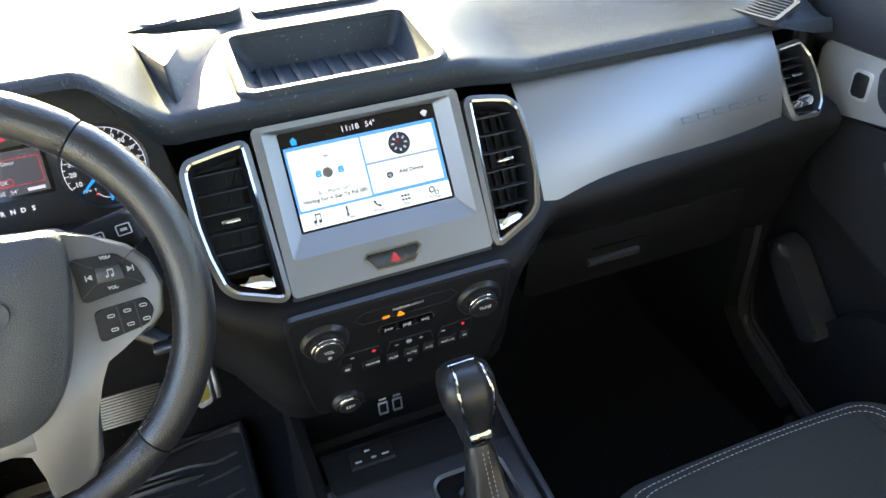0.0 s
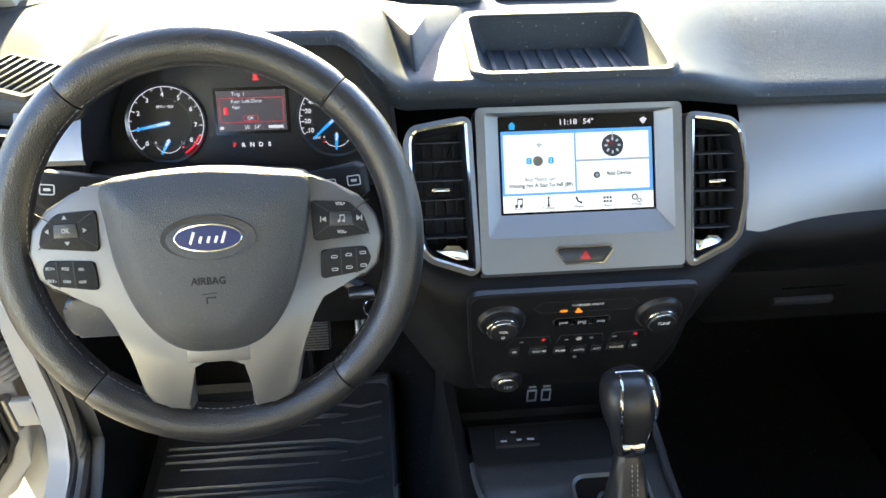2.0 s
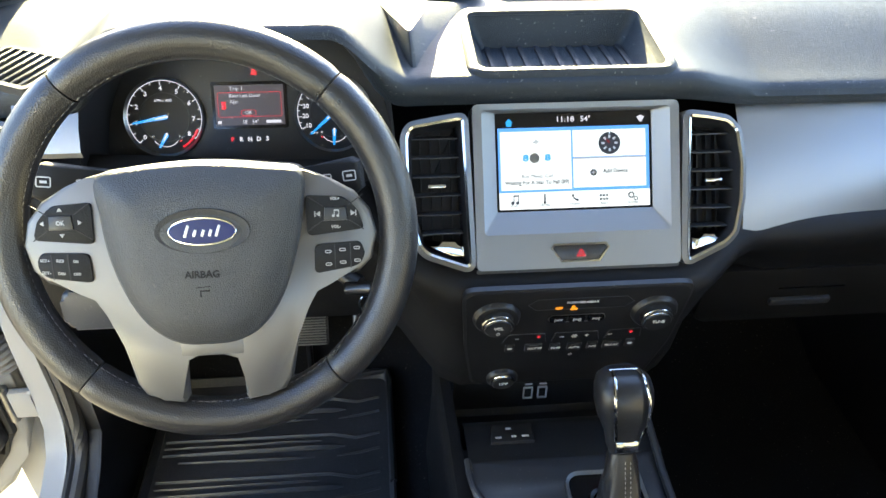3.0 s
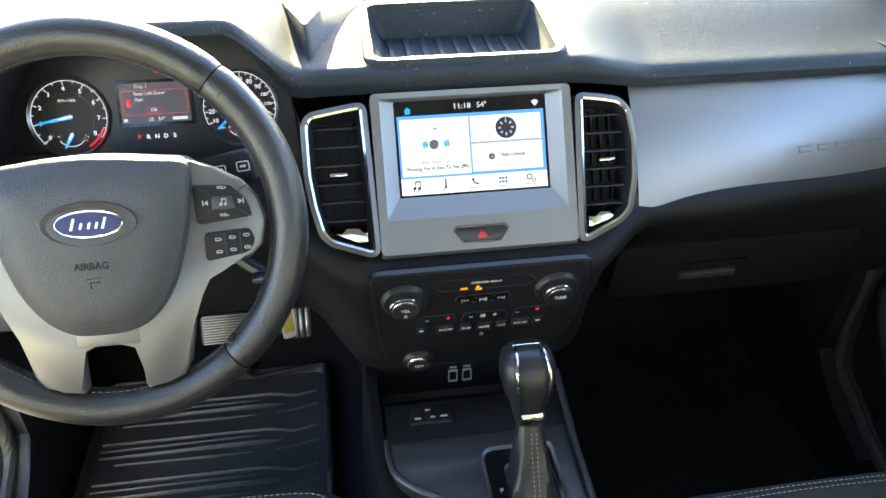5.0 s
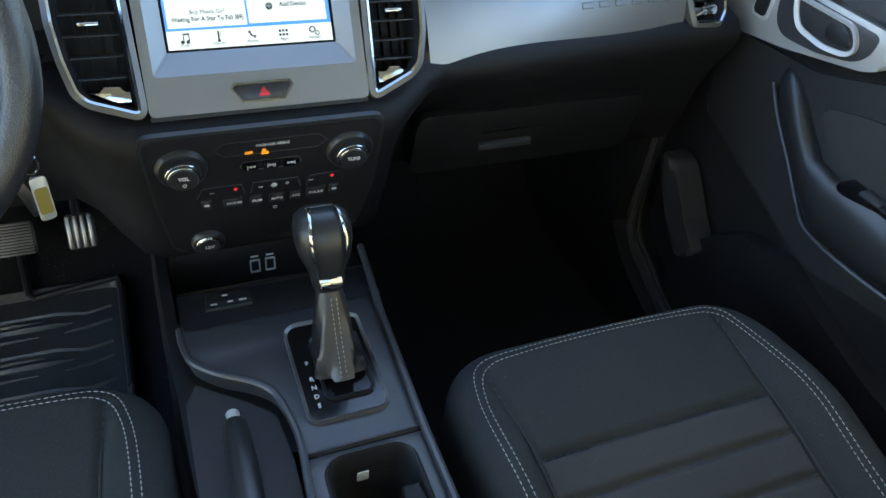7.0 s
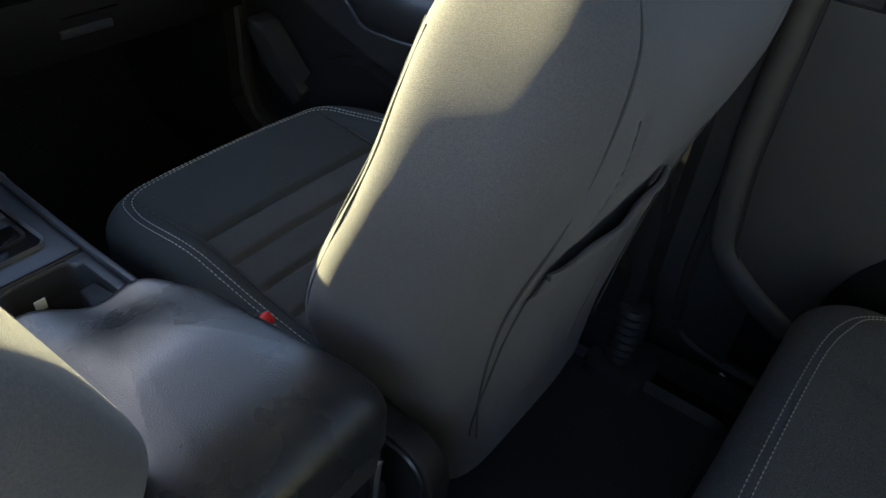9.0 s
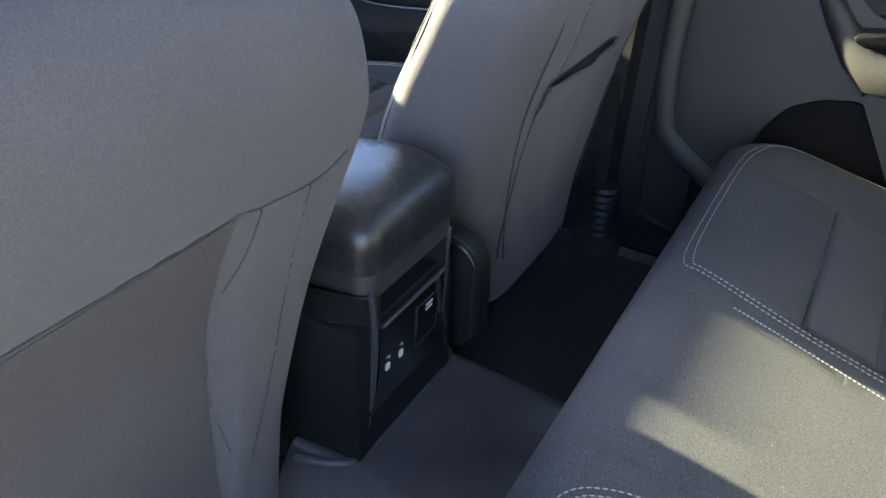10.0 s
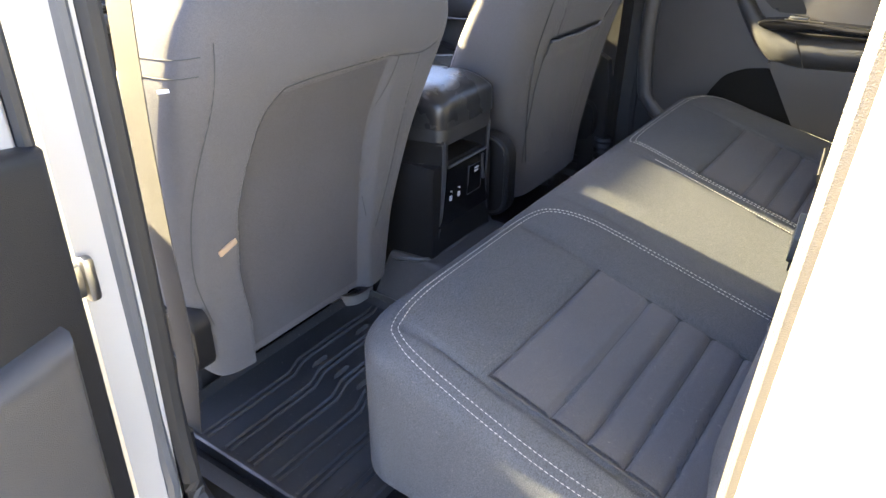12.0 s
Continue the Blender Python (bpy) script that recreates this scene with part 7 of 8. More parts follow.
bm = bmesh.new()
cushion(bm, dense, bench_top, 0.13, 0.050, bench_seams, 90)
cus = part("bench_cushion", bm, FABRIC_LIT, bench, "charcoal cloth bench cushion", 70)
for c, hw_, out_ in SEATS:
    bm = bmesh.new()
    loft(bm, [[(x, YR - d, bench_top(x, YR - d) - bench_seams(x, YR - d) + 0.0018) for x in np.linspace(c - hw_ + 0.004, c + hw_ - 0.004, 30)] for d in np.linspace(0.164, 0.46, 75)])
    part("seat_insert", bm, FABRIC_IN_LIT, cus, "grey cloth insert with cross ribs", 70)
    for k, d in enumerate(RIBS):
        bm = bmesh.new()
        tube(bm, [(x, YR - d, bench_top(x, YR - d) - bench_seams(x, YR - d) + 0.0022) for x in np.linspace(c - hw_ + 0.002, c + hw_ - 0.002, 24)], 0.0013 if k else 0.0018, 5)
        part("seam", bm, SEAM, cus, "dark seam across the insert")
    for sx in (-1, 1):
        bm = bmesh.new()
        tube(bm, [(c + sx * hw_, YR - d, bench_top(c + sx * hw_, YR - d) - 0.003) for d in np.linspace(0.162, 0.46, 24)], 0.0016, 5)
        part("seam", bm, SEAM, cus, "dark seam along the insert")
    bm = bmesh.new()
    for off in (0.0, 0.009):
        if c < 0:
            line = [(-0.597 + off, YR - 0.40), (-0.600 + off, YR - 0.25), (-0.590 + off, YR - 0.095), (-0.575 + off, YR - 0.040), (-0.552 + off, YR - 0.020 - off), (-0.49, YR - 0.014 - off), (-0.34, YR - 0.014 - off), (-0.235, YR - 0.016 - off), (-0.185 - off * 0.7, YR - 0.026 - off * 0.7), (-0.160 - off, YR - 0.050), (-0.142 - off, YR - 0.097), (-0.137 - off, YR - 0.16), (-0.134 - off, YR - 0.25), (-0.130 - off, YR - 0.40)]
        else:
            line = [(0.180 + off, YR - 0.40), (0.178 + off, YR - 0.20), (0.184 + off, YR - 0.105), (0.196 + off, YR - 0.040), (0.208 + off, YR - 0.016 - off), (0.30, YR - 0.010 - off), (0.50, YR - 0.012 - off), (0.585 - off * 0.5, YR - 0.024 - off), (0.635 - off, YR - 0.050), (0.675 - off, YR - 0.095), (0.700 - off, YR - 0.195), (0.703 - off, YR - 0.37)]
        pts = []
        for p in spline([(*q, 0) for q in line], 14):
            pts.append((p.x, p.y, on_pad(dense, bench_top, 0.050, p.x, p.y) + 0.0012))
        stitches(bm, pts)
    part("stitching", bm, THREAD, cus, "double row of light grey stitching")
bm = bmesh.new()
stitches(bm, [(0.158 - 0.05 * (d - 0.12), YR - d, on_pad(dense, bench_top, 0.050, 0.155, YR - d) + 0.0012) for d in np.linspace(0.09, 0.42, 60)], 0.0040, 0.0012, 0.0030, 0.0013)
part("stitching", bm, THREAD, cus, "heavy stitched edge of the middle seat")
bm = bmesh.new()
box(bm, (0, -1.36, 0.09), (1.16, 0.42, 0.12), 0.01)
part("bench_base", bm, CARPET, bench)
bm = bmesh.new()
rows = []
for z, yo, d in ((0.30, -1.475, 0.10), (0.34, -1.470, 0.12), (0.45, -1.485, 0.13), (0.65, -1.525, 0.12), (0.85, -1.565, 0.10), (0.92, -1.580, 0.08), (0.94, -1.595, 0.05)):
    rows.append([(0.02 + 0.60 * math.copysign(abs(math.cos(q)) ** 0.18, math.cos(q)), yo - 0.035 - d * 0.5 + d * 0.5 * math.copysign(abs(math.sin(q)) ** 0.5, math.sin(q)), z) for q in np.linspace(0, 2 * math.pi, 72, endpoint=False)])
loft(bm, rows, closed=True, caps=True)
part("bench_back", bm, FABRIC_LIT, bench, "charcoal cloth bench back", 70)

STALK = mat("mid grey buckle plastic", (0.13, 0.13, 0.125), 0.5, bump=0.2, scale=900)
for tip, end, skin, mark, label in (((0.290, -1.474, 0.290), (0.180, -1.538, 0.292), STALK, RED, "grey belt buckle with a red button on the bench"), ((-0.166, -1.496, 0.288), (-0.215, -1.524, 0.300), SMOOTH, GREYINK, "black belt buckle lying on the bench")):
    bk = thing("belt_buckle", (*end[:2], 0.28), label, "belt buckle", "rear belt buckles")
    tip, end = Vector(tip), Vector(end)
    m = frame_of((tip + end) / 2, Vector((0, 0, 1)).cross(tip - end), tip - end)
    long_ = (tip - end).length
    b = bmesh.new()
    box(b, (0, 0, 0), (0.027, long_, 0.018), 0.006, m, 3)
    part("body", b, skin, bk)
    b = bmesh.new()
    box(b, (0, long_ * 0.5 - 0.001, 0.001), (0.021, 0.006, 0.011), 0.002, m)
    part("button", b, mark, bk, "release button")
    b = bmesh.new()
    box(b, (0, -long_ * 0.5 - 0.018, 0.003), (0.025, 0.022, 0.003), 0.001, m)
    part("sewn_label", b, INK, bk, "pale sewn label")
    b = bmesh.new()
    box(b, (0, -long_ * 0.5 - 0.020, -0.002), (0.030, 0.050, 0.004), 0.001, m)
    part("webbing", b, BELT, bk, "dark webbing stalk")

belt = thing("seat_belt", (-0.27, -1.52, 0.45), "slack grey seat belt with its tongue before the bench back", "seat belt")
m = frame_of((-0.238, -1.502, 0.452), Vector((0.88, 0.10, 0.46)), Vector((-0.46, -0.10, 0.88)))
b = bmesh.new()
prism(b, soften([(-0.022, 0.045), (-0.020, 0.0), (-0.011, -0.020), (0.011, -0.020), (0.020, 0.0), (0.022, 0.045)], 0.006), -0.006, 0.006, m, 0.003, 3)
tongue = part("tongue", b, mat("blue grey tongue plastic", (0.060, 0.072, 0.074), 0.45, bump=0.2, scale=900), belt, "blue grey plastic tongue")
b = bmesh.new()
o = soften([(-0.009, -0.018), (-0.009, -0.044), (0.009, -0.044), (0.009, -0.018)], 0.004)
ring(b, o, inset(o, 0.005), -0.0012, 0.0012, m)
part("blade", b, STEEL, tongue, "steel blade with a slot")
b = bmesh.new()
box(b, (0, 0.026, 0.0066), (0.030, 0.006, 0.002), 0.0009, m)
part("slot", b, SEAL, tongue)
b = bmesh.new()
loft(b, [[m @ Vector((u, v, w)) for u in (-0.020, 0.020)] for v, w in ((0.028, 0.006), (0.048, 0.010), (0.10, 0.004), (0.16, -0.004), (0.16, -0.0055), (0.10, 0.0025), (0.048, 0.0085), (0.028, 0.0045))])
part("webbing", b, BELT, belt, "grey webbing")


# ---- floor mats ----
def floor_mat(name, x0, x1, y0, y1, z, label, front_rise=0.0, ribs=True, f0=0.0, period=0.088, skin=RUBBER, jogged=False):
    mt = thing(name, ((x0 + x1) / 2, (y0 + y1) / 2, z), label, "floor mat", "rubber floor mats")
    b = bmesh.new()
    o = rounded(x0, x1, y0, y1, 0.03, 4)

    def h(y):
        return z + front_rise * ease(y1 - 0.22, y1, y)
    vs_ = loft(b, [[(x, y, h(y) + 0.002) for x, y in o], [(x, y, h(y) + 0.022) for x, y in o], [(x, y, h(y) + 0.024) for x, y in inset(o, 0.004)], [(x, y, h(y) + 0.008) for x, y in inset(o, 0.012)]], closed=True)
    b.faces.new(vs_[-1])
    base_ = part("mat_sheet", b, skin, mt, "black rubber sheet with a raised rim", 40)
    if ribs:
        for k in range(int((y1 - y0 - 0.04) / period) + 1):
            y = y1 - 0.09 - period * k
            if y < y0 + 0.03:
                break
            a, r_ = x0 + 0.02, x1 - 0.028
            lines = [([(a, y, 0.0030), (f0 - 0.05, y + 0.001, 0.0055), (f0, y, 0.0055), (f0 + 0.024, y, 0.0008)]),
                     ([(a, y + 0.031, 0.003), (f0, y + 0.029, 0.0035), (f0 + 0.046, y + 0.018, 0.0032), (r_, y + 0.028, 0.0030)]),
                     ([(f0 + 0.011, y - 0.021, 0.001), (f0 + 0.05, y - 0.016, 0.0032), (r_, y - 0.007, 0.0030)]),
                     ([(a + 0.03, y - 0.017, 0.002), (f0 - 0.10, y - 0.021, 0.0035), (f0 - 0.03, y - 0.021, 0.0008)]),
                     ([(a, y + 0.016, 0.002), (f0 - 0.06, y + 0.016, 0.0030), (f0 - 0.02, y + 0.015, 0.0008)])]
            if jogged:
                # paired ridges with a slanting step and a short broad head where they step
                lines = [[(a, y + o_, 0.0022), (f0 - 0.060, y + o_, 0.0026), (f0 - 0.020, y + o_ + 0.016, 0.0026), (r_ - 0.02, y + o_ + 0.016, 0.0024), (r_, y + o_ + 0.022, 0.0008)] for o_ in (0.0, 0.013)]
                lines += [[(f0 - 0.022, y - 0.010, 0.0008), (f0 - 0.016, y - 0.009, 0.0042), (f0 + 0.012, y - 0.008, 0.0042), (f0 + 0.018, y - 0.008, 0.0008)], [(f0 + 0.10, y - 0.006, 0.0008), (f0 + 0.106, y - 0.005, 0.0038), (f0 + 0.134, y - 0.004, 0.0038), (f0 + 0.14, y - 0.004, 0.0008)]]
            for ln in lines:
                bb = bmesh.new()
                tube(bb, [(p[0], p[1], h(p[1]) + 0.0090) for p in ln], [p[2] * 1.35 for p in ln], 4 if jogged else 6)
                part("rib", bb, skin, base_)
    return mt


floor_mat("floor_mat", -0.655, -0.215, -0.10, 0.330, 0.002, "black ribbed rubber mat on the driver's floor", 0.0, True, -0.331, skin=RUBBER_LIT)
b = bmesh.new()
tube(b, [(-0.219, 0.06, 0.022), (-0.222, 0.30, 0.026), (-0.226, 0.322, 0.027), (-0.25, 0.321, 0.027), (-0.365, 0.302, 0.027), (-0.374, 0.310, 0.030), (-0.388, 0.43, 0.075)], 0.0065, 8)
part("front_lip", b, RUBBER, bpy.data.objects["floor_mat"], "raised front lip beside the pedals")
floor_mat("floor_mat", -0.668, -0.175, -1.10, -0.705, 0.052, "black ribbed rubber mat before the rear bench", 0.0, True, -0.40, 0.053, jogged=True)
floor_mat("floor_mat", 0.185, 0.640, -1.06, -0.705, 0.057, "plain black rubber mat before the rear bench", 0.0, False)
bm = bmesh.new()
rows = []
for y in np.linspace(-0.745, -1.14, 26):
    row = []
    for x in np.linspace(-0.205, 0.188, 41):
        top_ = 0.146 - 0.012 * ease(-0.82, -1.1, y)
        wave = 0.0015 * math.sin(x * 40 + y * 23)
        row.append((x, y, 0.0655 + wave + (top_ - 0.0655) * (1 - ease(0.120, 0.192, abs(x - 0.008)))))
    rows.append(row)
loft(bm, rows)
tm = thing("tunnel_mat", (0, -0.95, 0.10), "black rubber mat moulded over the floor tunnel", "floor mat")
part("mat_sheet", bm, RUBBER_LIT, tm, "", 60)
bm = bmesh.new()
tube(bm, spline([(-0.136, -0.765, 0.146), (-0.118, -0.815, 0.148), (-0.09, -0.833, 0.146), (0.0, -0.836, 0.146), (0.11, -0.834, 0.144), (0.145, -0.815, 0.140), (0.156, -0.78, 0.136)], 6), 0.0050, 8)
part("mat_lip", bm, RUBBER_LIT, tm, "raised lip round the console foot")
foot_ = thing("seat_rail_foot", (-0.197, -0.700, 0.055), "grey plastic end cover of the seat rail on the floor", "rail cover")
bm = bmesh.new()
o = rounded(-0.240, -0.158, -0.735, -0.640, [0.02, 0.01, 0.01, 0.035], 6)
ring(bm, o, inset(o, 0.013), 0.055, 0.082, None, 0.078)
part("cover", bm, mat("grey rail cover plastic", (0.16, 0.155, 0.15), 0.45), foot_)


# ---- right front door, closed ----
def panel_yz(name, pts, x, d0, d1, material, parent, bevel=0.006, label="", sx=1):
    """A panel in the y-z plane at x, standing out towards the cabin from d0 to d1."""
    b = bmesh.new()
    m = frame_of((x, 0, 0), (0, -sx, 0), (0, 0, 1))
    o = [(-sx * y, z) for y, z in pts]
    o = soften(o, 0.014) if len(o) < 16 else o
    area = sum(o[i][0] * o[(i + 1) % len(o)][1] - o[(i + 1) % len(o)][0] * o[i][1] for i in range(len(o)))
    if area < 0:
        o = o[::-1]
    prism(b, o, d0, d1, m, bevel, 3)
    return part(name, b, material, parent, label, 45)


fdoor = thing("front_door", (0.78, -0.4, 0.0), "closed front passenger door with dark trim and a long armrest", "car door")
panel_yz("door_shell", [(0.40, 0.05), (-0.86, 0.05), (-0.88, 0.80), (-0.80, 0.82), (0.40, 0.80)], 0.80, 0.0, 0.05, DOORPLASTIC, fdoor, 0.01, "dark grey plastic door skin")
panel_yz("upper_panel", [(0.10, 0.700), (-0.30, 0.715), (-0.86, 0.735), (-0.86, 0.800), (0.10, 0.80)], 0.745, 0.0, 0.025, CONSOLE, fdoor, 0.012, "dark window ledge panel")
panel_yz("silver_panel", [(0.058, 0.590), (0.038, 0.594), (-0.083, 0.613), (-0.218, 0.644), (-0.246, 0.660), (-0.255, 0.700), (0.06, 0.698)], 0.755, 0.0, 0.025, SILVER_LIT, fdoor, 0.006, "satin silver handle panel")
def ring_yz(name, pts, hole_, x, d0, d1, material, label=""):
    b = bmesh.new()
    ring(b, [(-y, z) for y, z in pts], [(-y, z) for y, z in hole_], d0, d1, frame_of((x, 0, 0), (0, -1, 0), (0, 0, 1)), d1 - 0.002)
    return part(name, b, material, fdoor, label)


bez = [(-0.045, 0.692), (-0.052, 0.652), (-0.062, 0.636), (-0.081, 0.628), (-0.14, 0.633), (-0.196, 0.647), (-0.214, 0.660), (-0.222, 0.692)]
panel_yz("handle_bezel", bez, 0.745, 0.0, 0.0165, CONSOLE, fdoor, 0.003, "dark grey handle surround")
chrome_o = soften([(-0.074, 0.690), (-0.084, 0.664), (-0.100, 0.648), (-0.148, 0.643), (-0.186, 0.649), (-0.198, 0.660), (-0.196, 0.674), (-0.180, 0.691)], 0.012)
ring_yz("handle_frame", chrome_o, inset(chrome_o, 0.006), 0.745, 0.0, 0.022, BRIGHT, "bright handle frame")
panel_yz("handle_well", inset(chrome_o, 0.005), 0.745, 0.0, 0.0175, SEAL, fdoor, 0.001)
panel_yz("handle_lever", [(-0.140, 0.656), (-0.186, 0.658), (-0.186, 0.670), (-0.170, 0.684), (-0.142, 0.684)], 0.742, 0.0, 0.0165, SMOOTH, fdoor, 0.003, "black pull lever")
panel_yz("lock_frame", rounded(-0.040, -0.006, 0.632, 0.676, 0.007), 0.752, 0.0, 0.024, BRIGHT, fdoor, 0.002)
panel_yz("lock_switch", rounded(-0.035, -0.011, 0.637, 0.671, 0.005), 0.750, 0.0, 0.0245, SMOOTH, fdoor, 0.002)
panel_yz("door_insert", [(-0.180, 0.572), (-0.240, 0.592), (-0.41, 0.630), (-0.62, 0.642), (-0.70, 0.620), (-0.66, 0.500), (-0.29, 0.500), (-0.232, 0.492)], 0.765, 0.0, 0.028, DOORGREY, fdoor, 0.006, "mid grey cloth insert")
panel_yz("mid_panel", [(0.05, 0.590), (-0.15, 0.605), (-0.25, 0.640), (-0.84, 0.690), (-0.86, 0.46), (-0.62, 0.424), (-0.394, 0.378), (-0.27, 0.352), (-0.12, 0.40), (0.03, 0.45)], 0.77, 0.0, 0.026, PLASTIC, fdoor, 0.008, "black plastic middle panel")
b = bmesh.new()
rows = []
for y, z, w, h_ in ((-0.086, 0.577, 0.006, 0.006), (-0.100, 0.572, 0.020, 0.018), (-0.122, 0.556, 0.030, 0.030), (-0.150, 0.534, 0.034, 0.034), (-0.182, 0.508, 0.038, 0.030), (-0.215, 0.482, 0.044, 0.030), (-0.262, 0.466, 0.056, 0.042), (-0.34, 0.473, 0.064, 0.048), (-0.44, 0.478, 0.062, 0.044), (-0.54, 0.483, 0.052, 0.037), (-0.61, 0.487, 0.036, 0.026), (-0.650, 0.490, 0.012, 0.010)):
    rows.append([(0.757 - w * (0.5 + 0.5 * math.cos(q)), y, z + h_ * math.sin(q)) for q in np.linspace(0, 2 * math.pi, 20, endpoint=False)])
loft(b, [[Vector(p) for p in r] for r in rows], closed=True, caps=True)
part("armrest", b, SMOOTH, fdoor, "smooth black pull and armrest", 70)
panel_yz("window_switch", rounded(-0.375, -0.275, 0.505, 0.5185, 0.003), 0.745, 0.0, 0.034, GLOSSY, fdoor, 0.002)
b = bmesh.new()
box(b, (0.722, -0.322, 0.521), (0.016, 0.034, 0.006), 0.002)
part("window_button", b, CONSOLE, fdoor, "window button")
b = bmesh.new()
tube(b, spline([(0.734, -0.092, 0.562), (0.730, -0.126, 0.527), (0.724, -0.181, 0.484), (0.716, -0.228, 0.449), (0.706, -0.266, 0.432), (0.697, -0.34, 0.434), (0.699, -0.44, 0.442), (0.708, -0.54, 0.452), (0.728, -0.62, 0.468)], 6), 0.0030, 6)
part("armrest_strip", b, CONSOLE, fdoor, "satin edge strip")
panel_yz("door_pocket", [(-0.075, 0.24), (-0.12, 0.30), (-0.17, 0.335), (-0.25, 0.352), (-0.32, 0.33), (-0.45, 0.30), (-0.80, 0.27), (-0.82, 0.08), (-0.05, 0.08), (-0.055, 0.18)], 0.770, 0.0, 0.052, DOORPLASTIC, fdoor, 0.015, "black plastic door pocket")
panel_yz("door_column", [(0.042, 0.366), (0.000, 0.364), (-0.036, 0.328), (-0.069, 0.291), (-0.114, 0.252), (-0.080, 0.214), (-0.020, 0.272), (0.020, 0.325)], 0.745, 0.0, 0.050, PLASTIC, fdoor, 0.012, "rounded black kick trim")
b = bmesh.new()
loft(b, [[(0.79 - 0.13 * t, -0.84, 0.80 + 0.46 * t), (0.79 - 0.13 * t, -0.4, 0.80 + 0.46 * t), (0.79 - 0.13 * t, 0.12 - 0.30 * t, 0.80 + 0.46 * t)] for t in (0, 0.5, 1)])
g = part("window_pane", b, GLASS, fdoor)
g.visible_shadow = False

# ---- right rear door, closed ----
rdoor = thing("rear_door", (0.78, -1.25, 0.0), "closed rear right door with dark trim and an armrest", "car door")
panel_yz("door_shell", [(-1.00, 0.05), (-1.58, 0.05), (-1.60, 0.80), (-0.98, 0.80)], 0.80, 0.0, 0.045, DOORPLASTIC, rdoor, 0.01, "dark grey plastic door skin")
panel_yz("door_field", [(-0.93, 0.66), (-0.92, 0.30), (-1.03, 0.21), (-1.58, 0.20), (-1.58, 0.66)], 0.775, 0.0, 0.044, DOORBROWN, rdoor, 0.006, "flat grey brown field")
b = bmesh.new()
rows = []
path_ = spline([(0, *q) for q in ((-0.925, 0.70), (-0.922, 0.60), (-0.918, 0.458), (-0.926, 0.345), (-0.940, 0.290), (-0.99, 0.245), (-1.06, 0.205))], 8)
for i, p in enumerate(path_):
    t = (path_[min(i + 1, len(path_) - 1)] - path_[max(i - 1, 0)]).normalized()
    n_ = Vector((0, -t.z, t.y))
    rows.append([Vector((0, p.y, p.z)) + n_ * a_ + Vector((0.742 - h_, 0, 0)) for a_, h_ in ((-0.024, 0.0), (-0.022, 0.012), (-0.014, 0.019), (0.006, 0.020), (0.014, 0.017), (0.018, 0.010), (0.020, 0.0))])
loft(b, rows, caps=True)
part("raised_border", b, DOORBROWN, rdoor, "rounded raised border of the panel", 50)
b = bmesh.new()
tube(b, [p + Vector((0.7315, 0, 0)) + Vector((0, -0.022, 0.002)) for p in path_], 0.004, 6)
part("border_groove", b, SEAL, rdoor, "dark groove")
b = bmesh.new()
rows = []
for y, z, w, h_ in ((-1.085, 0.72, 0.028, 0.030), (-1.112, 0.630, 0.030, 0.028), (-1.150, 0.565, 0.034, 0.030), (-1.190, 0.512, 0.042, 0.034), (-1.230, 0.482, 0.052, 0.036), (-1.30, 0.474, 0.062, 0.036), (-1.40, 0.478, 0.064, 0.036), (-1.57, 0.484, 0.058, 0.036)):
    rows.append([(0.735 - w * (0.3 + 0.7 * max(math.cos(q), 0) ** 0.6) if math.cos(q) > 0 else 0.735 - w * 0.3 * (1 + math.cos(q)), y, z + h_ * math.sin(q)) for q in np.linspace(0, 2 * math.pi, 24, endpoint=False)])
loft(b, rows, closed=True, caps=True)
part("armrest", b, PLASTIC, rdoor, "black moulded armrest sweeping up to the window", 70)
b = bmesh.new()
tube(b, [(0.672, -1.285, 0.505), (0.670, -1.298, 0.480), (0.676, -1.312, 0.445)], 0.0018, 6)
part("armrest_joint", b, SEAL, rdoor)
panel_yz("switch_plate", [(-1.205, 0.520), (-1.56, 0.524), (-1.56, 0.545), (-1.24, 0.542), (-1.19, 0.535)], 0.745, 0.0, 0.066, GLOSSY, rdoor, 0.004, "gloss black switch plate")
b = bmesh.new()
box(b, (0.700, -1.277, 0.5475), (0.018, 0.040, 0.008), 0.002)
part("window_button", b, CONSOLE, rdoor, "window button")
b = bmesh.new()
tube(b, [(0.684, -1.250, 0.5455), (0.682, -1.330, 0.5460)], 0.0015, 6)
part("switch_line", b, STEEL, rdoor)
panel_yz("upper_insert", [(-1.135, 0.70), (-1.160, 0.60), (-1.22, 0.552), (-1.56, 0.552), (-1.56, 0.70)], 0.755, 0.0, 0.030, DOORGREY, rdoor, 0.008, "mid grey cloth insert")
panel_yz("window_ledge", [(-0.93, 0.70), (-1.58, 0.70), (-1.58, 0.79), (-0.93, 0.79)], 0.75, 0.0, 0.035, DOORPLASTIC, rdoor, 0.015)
panel_yz("pocket_front", [(-1.225, 0.452), (-1.57, 0.458), (-1.57, 0.22), (-1.36, 0.22)], 0.735, 0.0, 0.036, DOORBROWN, rdoor, 0.010, "grey brown lower panel")
# flat sheet on the field; its black stands in for shade inside the hollow
panel_yz("bottle_hollow_shade", [(-1.085, 0.300), (-1.105, 0.350), (-1.132, 0.390), (-1.177, 0.413), (-1.235, 0.423), (-1.30, 0.36), (-1.33, 0.24), (-1.08, 0.24)], 0.730, 0.0, 0.0045, RECESS_SHADE, rdoor, 0.001, "flat black sheet for the shaded bottle hollow")
b = bmesh.new()
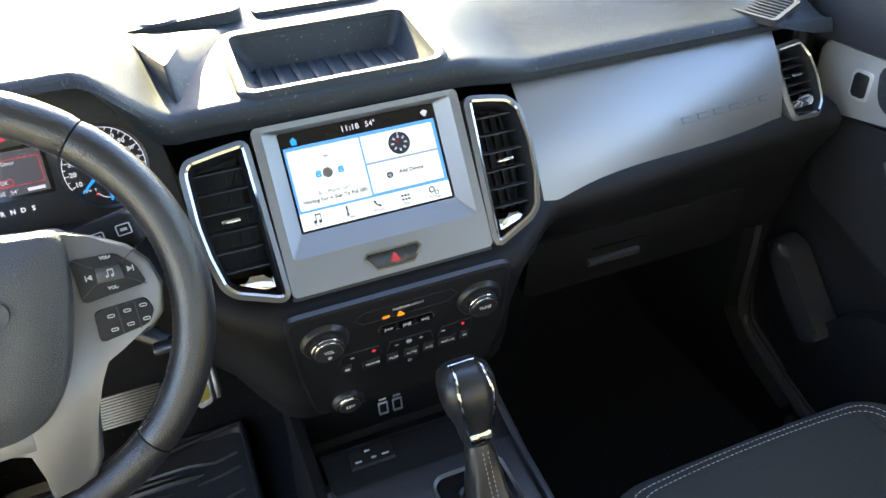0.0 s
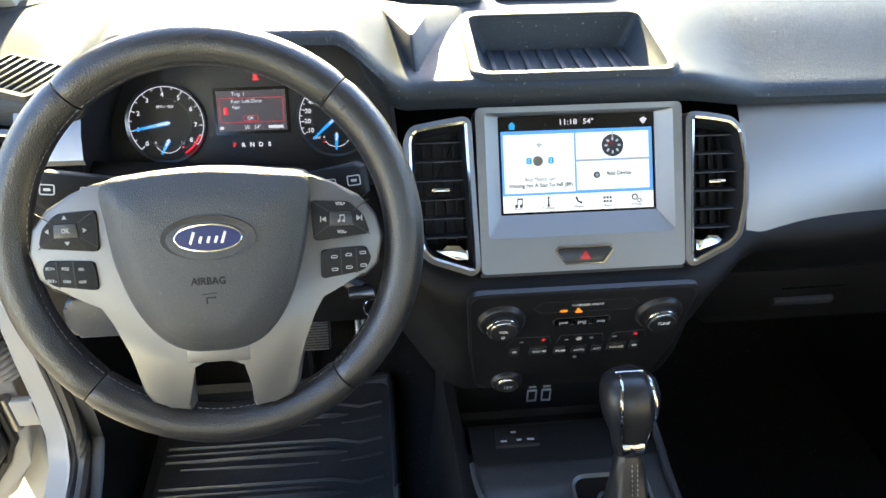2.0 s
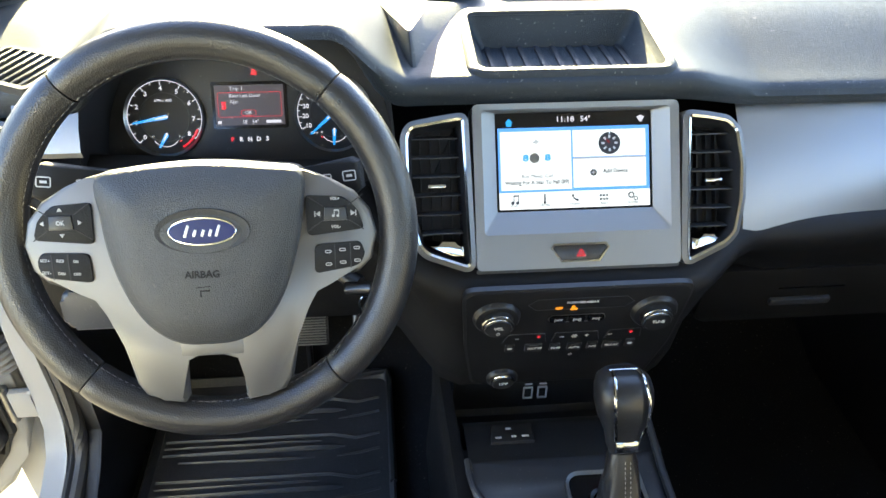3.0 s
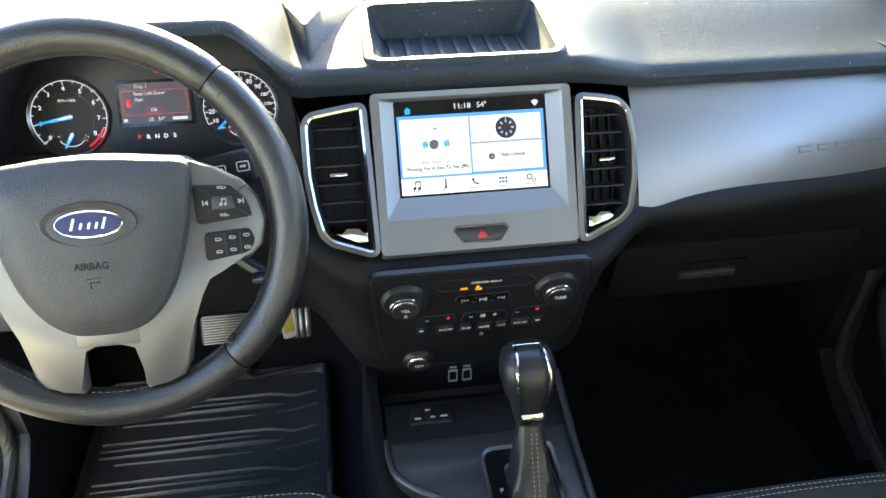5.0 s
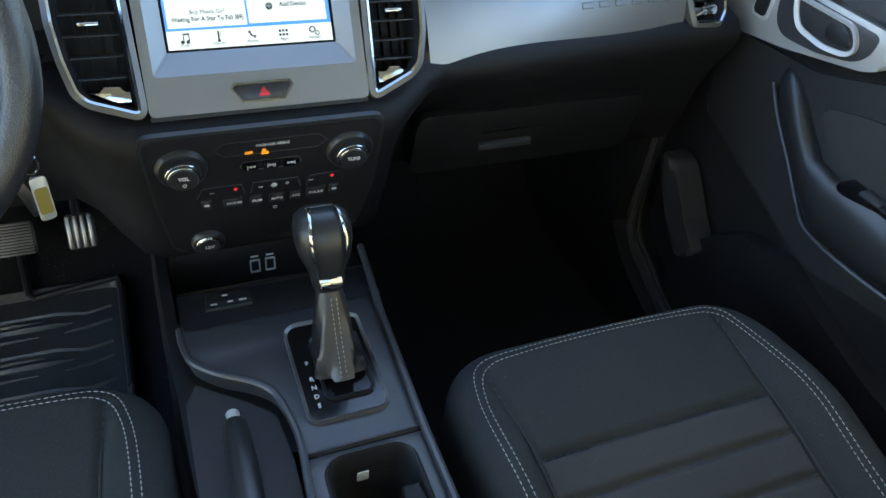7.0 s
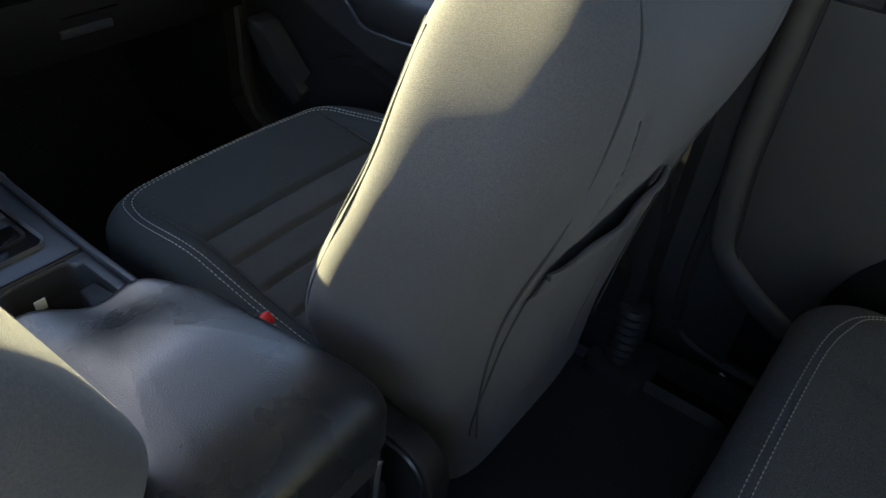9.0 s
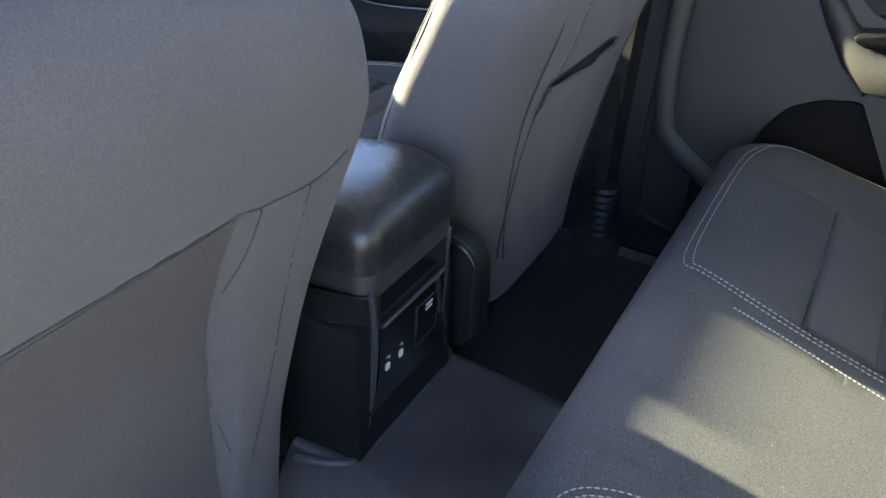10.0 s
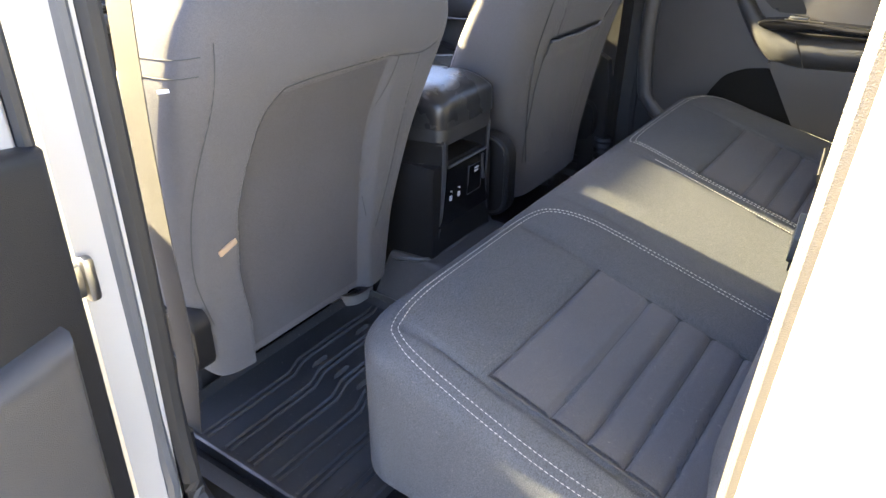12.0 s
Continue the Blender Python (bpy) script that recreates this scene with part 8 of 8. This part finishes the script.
loft(b, [[(0.79 - 0.13 * t, -1.00, 0.80 + 0.46 * t), (0.79 - 0.13 * t, -1.56, 0.80 + 0.46 * t)] for t in (0, 0.5, 1)])
g = part("window_pane", b, TINTED, rdoor)
g.visible_shadow = False

# the trim behind the pull draws back towards the door skin
for c_ in rdoor.children:
    if c_.name.split(".")[0] in ("armrest", "armrest_joint", "switch_plate", "window_button", "switch_line", "upper_insert", "pocket_front"):
        for v in c_.data.vertices:
            v.co.x += 0.10 * max(0.0, -1.225 - v.co.y)

# rubber bellows at the foot of the right centre pillar
gr = thing("wiring_bellows", (0.66, -0.86, 0.06), "black rubber belt-anchor cover on the floor by the pillar", "rubber cover")
b = bmesh.new()
rows = []
for i in range(15):
    r = 0.022 + 0.004 * (i % 2)
    rows.append([(0.655 + r * math.cos(q), -0.865 + r * math.sin(q), 0.08 + 0.008 * i) for q in np.linspace(0, 2 * math.pi, 18, endpoint=False)])
loft(b, rows, closed=True, caps=True)
part("bellows", b, SEAL, gr, "", 20)
b = bmesh.new()
prism(b, rounded(0.60, 0.70, -0.92, -0.82, 0.02), 0.05, 0.085, None, 0.008)
part("foot", b, PLASTIC, gr)


# ---- left doors, standing open ----
def open_door(name, hinge, turn, length, label, rim):
    d = thing(name, (*hinge, 0.0), label, "car door", "open left doors")
    m = pose(hinge[0], hinge[1], 0, 0, 0, turn)       # x out along the open door, y towards the cabin's front
    FR = m @ Matrix(((1, 0, 0, 0), (0, 0, 1, 0), (0, 1, 0, 0), (0, 0, 0, 1)))
    b = bmesh.new()
    o = [(0.015, 0.21), (0.020, 0.16), (0.042, 0.106), (0.080, 0.043), (0.135, 0.0), (0.22, -0.03), (length, -0.04), (length, 0.80), (0.015, 0.80)]
    prism(b, o, -0.06, 0.045, FR, 0.012, 3)
    part("door_shell", b, WHITE, d, "white painted door shell")
    b = bmesh.new()
    prism(b, [(0.015 + rim, 0.16), (0.042 + rim, 0.106 + rim * 0.5), (0.085 + rim, 0.05 + rim), (length - 0.05, 0.03 + rim), (length - 0.05, 0.78), (0.008 + rim, 0.66)], 0.04, 0.070, FR, 0.015, 3)
    part("door_trim", b, DOORPLASTIC, d, "dark grey plastic door trim")
    b = bmesh.new()
    prism(b, [(0.06 + rim, 0.16), (0.12 + rim, 0.08), (length - 0.10, 0.08), (length - 0.10, 0.50), (0.05, 0.50)], 0.06, 0.098, FR, 0.025, 4)
    part("door_pocket", b, DOORBROWN, d, "grey brown moulded lower panel")
    b = bmesh.new()
    tube(b, [FR @ Vector(p) for p in ((0.012 + rim * 0.8, 0.78, 0.046), (0.012 + rim * 0.8, 0.40, 0.046), (0.016 + rim * 0.8, 0.17, 0.046), (0.040 + rim * 0.8, 0.110 + rim * 0.4, 0.046), (0.10 + rim * 0.5, 0.04 + rim * 0.5, 0.046), (length - 0.02, 0.01 + rim * 0.5, 0.046))], 0.008, 8)
    part("door_seal", b, SEAL, d)
    b = bmesh.new()
    loft(b, [[FR @ Vector((u, v, -0.01)) for u in (0.02, length)] for v in (0.80, 1.22)])
    p = part("window_pane", b, GLASS, d)
    p.visible_shadow = False
    return d


open_door("front_door", (-0.790, 0.150), 193, 0.95, "white front driver's door standing open", 0.04)
open_door("rear_door", (-0.868, -0.915), 196, 0.72, "white rear left door standing open", 0.0)
hg = thing("door_hinge", (-0.80, 0.10, 0.20), "white painted steel hinge on the door jamb", "hinge")
b = bmesh.new()
box(b, (-0.783, 0.092, 0.235), (0.050, 0.014, 0.056), 0.004)
box(b, (-0.765, 0.100, 0.235), (0.016, 0.030, 0.064), 0.004)
part("leaf", b, WHITE, hg)
b = bmesh.new()
box(b, (-0.828, 0.100, 0.240), (0.050, 0.012, 0.030), 0.004)
part("arm", b, WHITE, hg)
b = bmesh.new()
tube(b, [(-0.808, 0.090, 0.200), (-0.808, 0.090, 0.270)], 0.008, 12)
part("pin", b, STEEL, hg)
cb = thing("wiring_bellows", (-0.79, 0.10, 0.34), "grey rubber wiring bellows between jamb and open door", "rubber cover")
b = bmesh.new()
pts = spline([(-0.845, 0.12, 0.400), (-0.815, 0.110, 0.375), (-0.793, 0.100, 0.345), (-0.775, 0.092, 0.312)], 10)
tube(b, pts, [0.018 + 0.0045 * (i % 2) for i in range(len(pts))], 14)
part("bellows", b, mat("grey rubber bellows", (0.20, 0.18, 0.155), 0.7), cb, "", 20)

# belt and striker at the left centre pillar
belt = thing("seat_belt", (-0.696, -0.815, 0.08), "grey seat belt hanging down the centre pillar", "seat belt")
b = bmesh.new()
pts = spline([(-0.702, -0.915, 1.15), (-0.702, -0.868, 0.72), (-0.690, -0.838, 0.50), (-0.684, -0.830, 0.28), (-0.690, -0.815, 0.12)], 8)
rows = [[p + Vector((0.006, -0.024, 0)), p + Vector((0.008, 0.024, 0)), p + Vector((0.0065, 0.024, 0)), p + Vector((0.0045, -0.024, 0))] for p in pts]
loft(b, rows, closed=True, caps=True)
part("webbing", b, BELT, belt)
b = bmesh.new()
box(b, (-0.696, -0.815, 0.10), (0.012, 0.03, 0.05), 0.003)
part("anchor", b, SMOOTH, belt)
chk = thing("check_strap", (-0.86, -0.94, 0.47), "grey steel check strap of the open rear door", "door check")
b = bmesh.new()
box(b, (-0.836, -0.916, 0.492), (0.030, 0.024, 0.040), 0.006)
box(b, (-0.826, -0.926, 0.492), (0.014, 0.016, 0.052), 0.005)
part("bracket", b, STEEL, chk)
b = bmesh.new()
box(b, (-0.872, -0.925, 0.480), (0.06, 0.008, 0.010), 0.002, None)
part("strap", b, SMOOTH, chk)
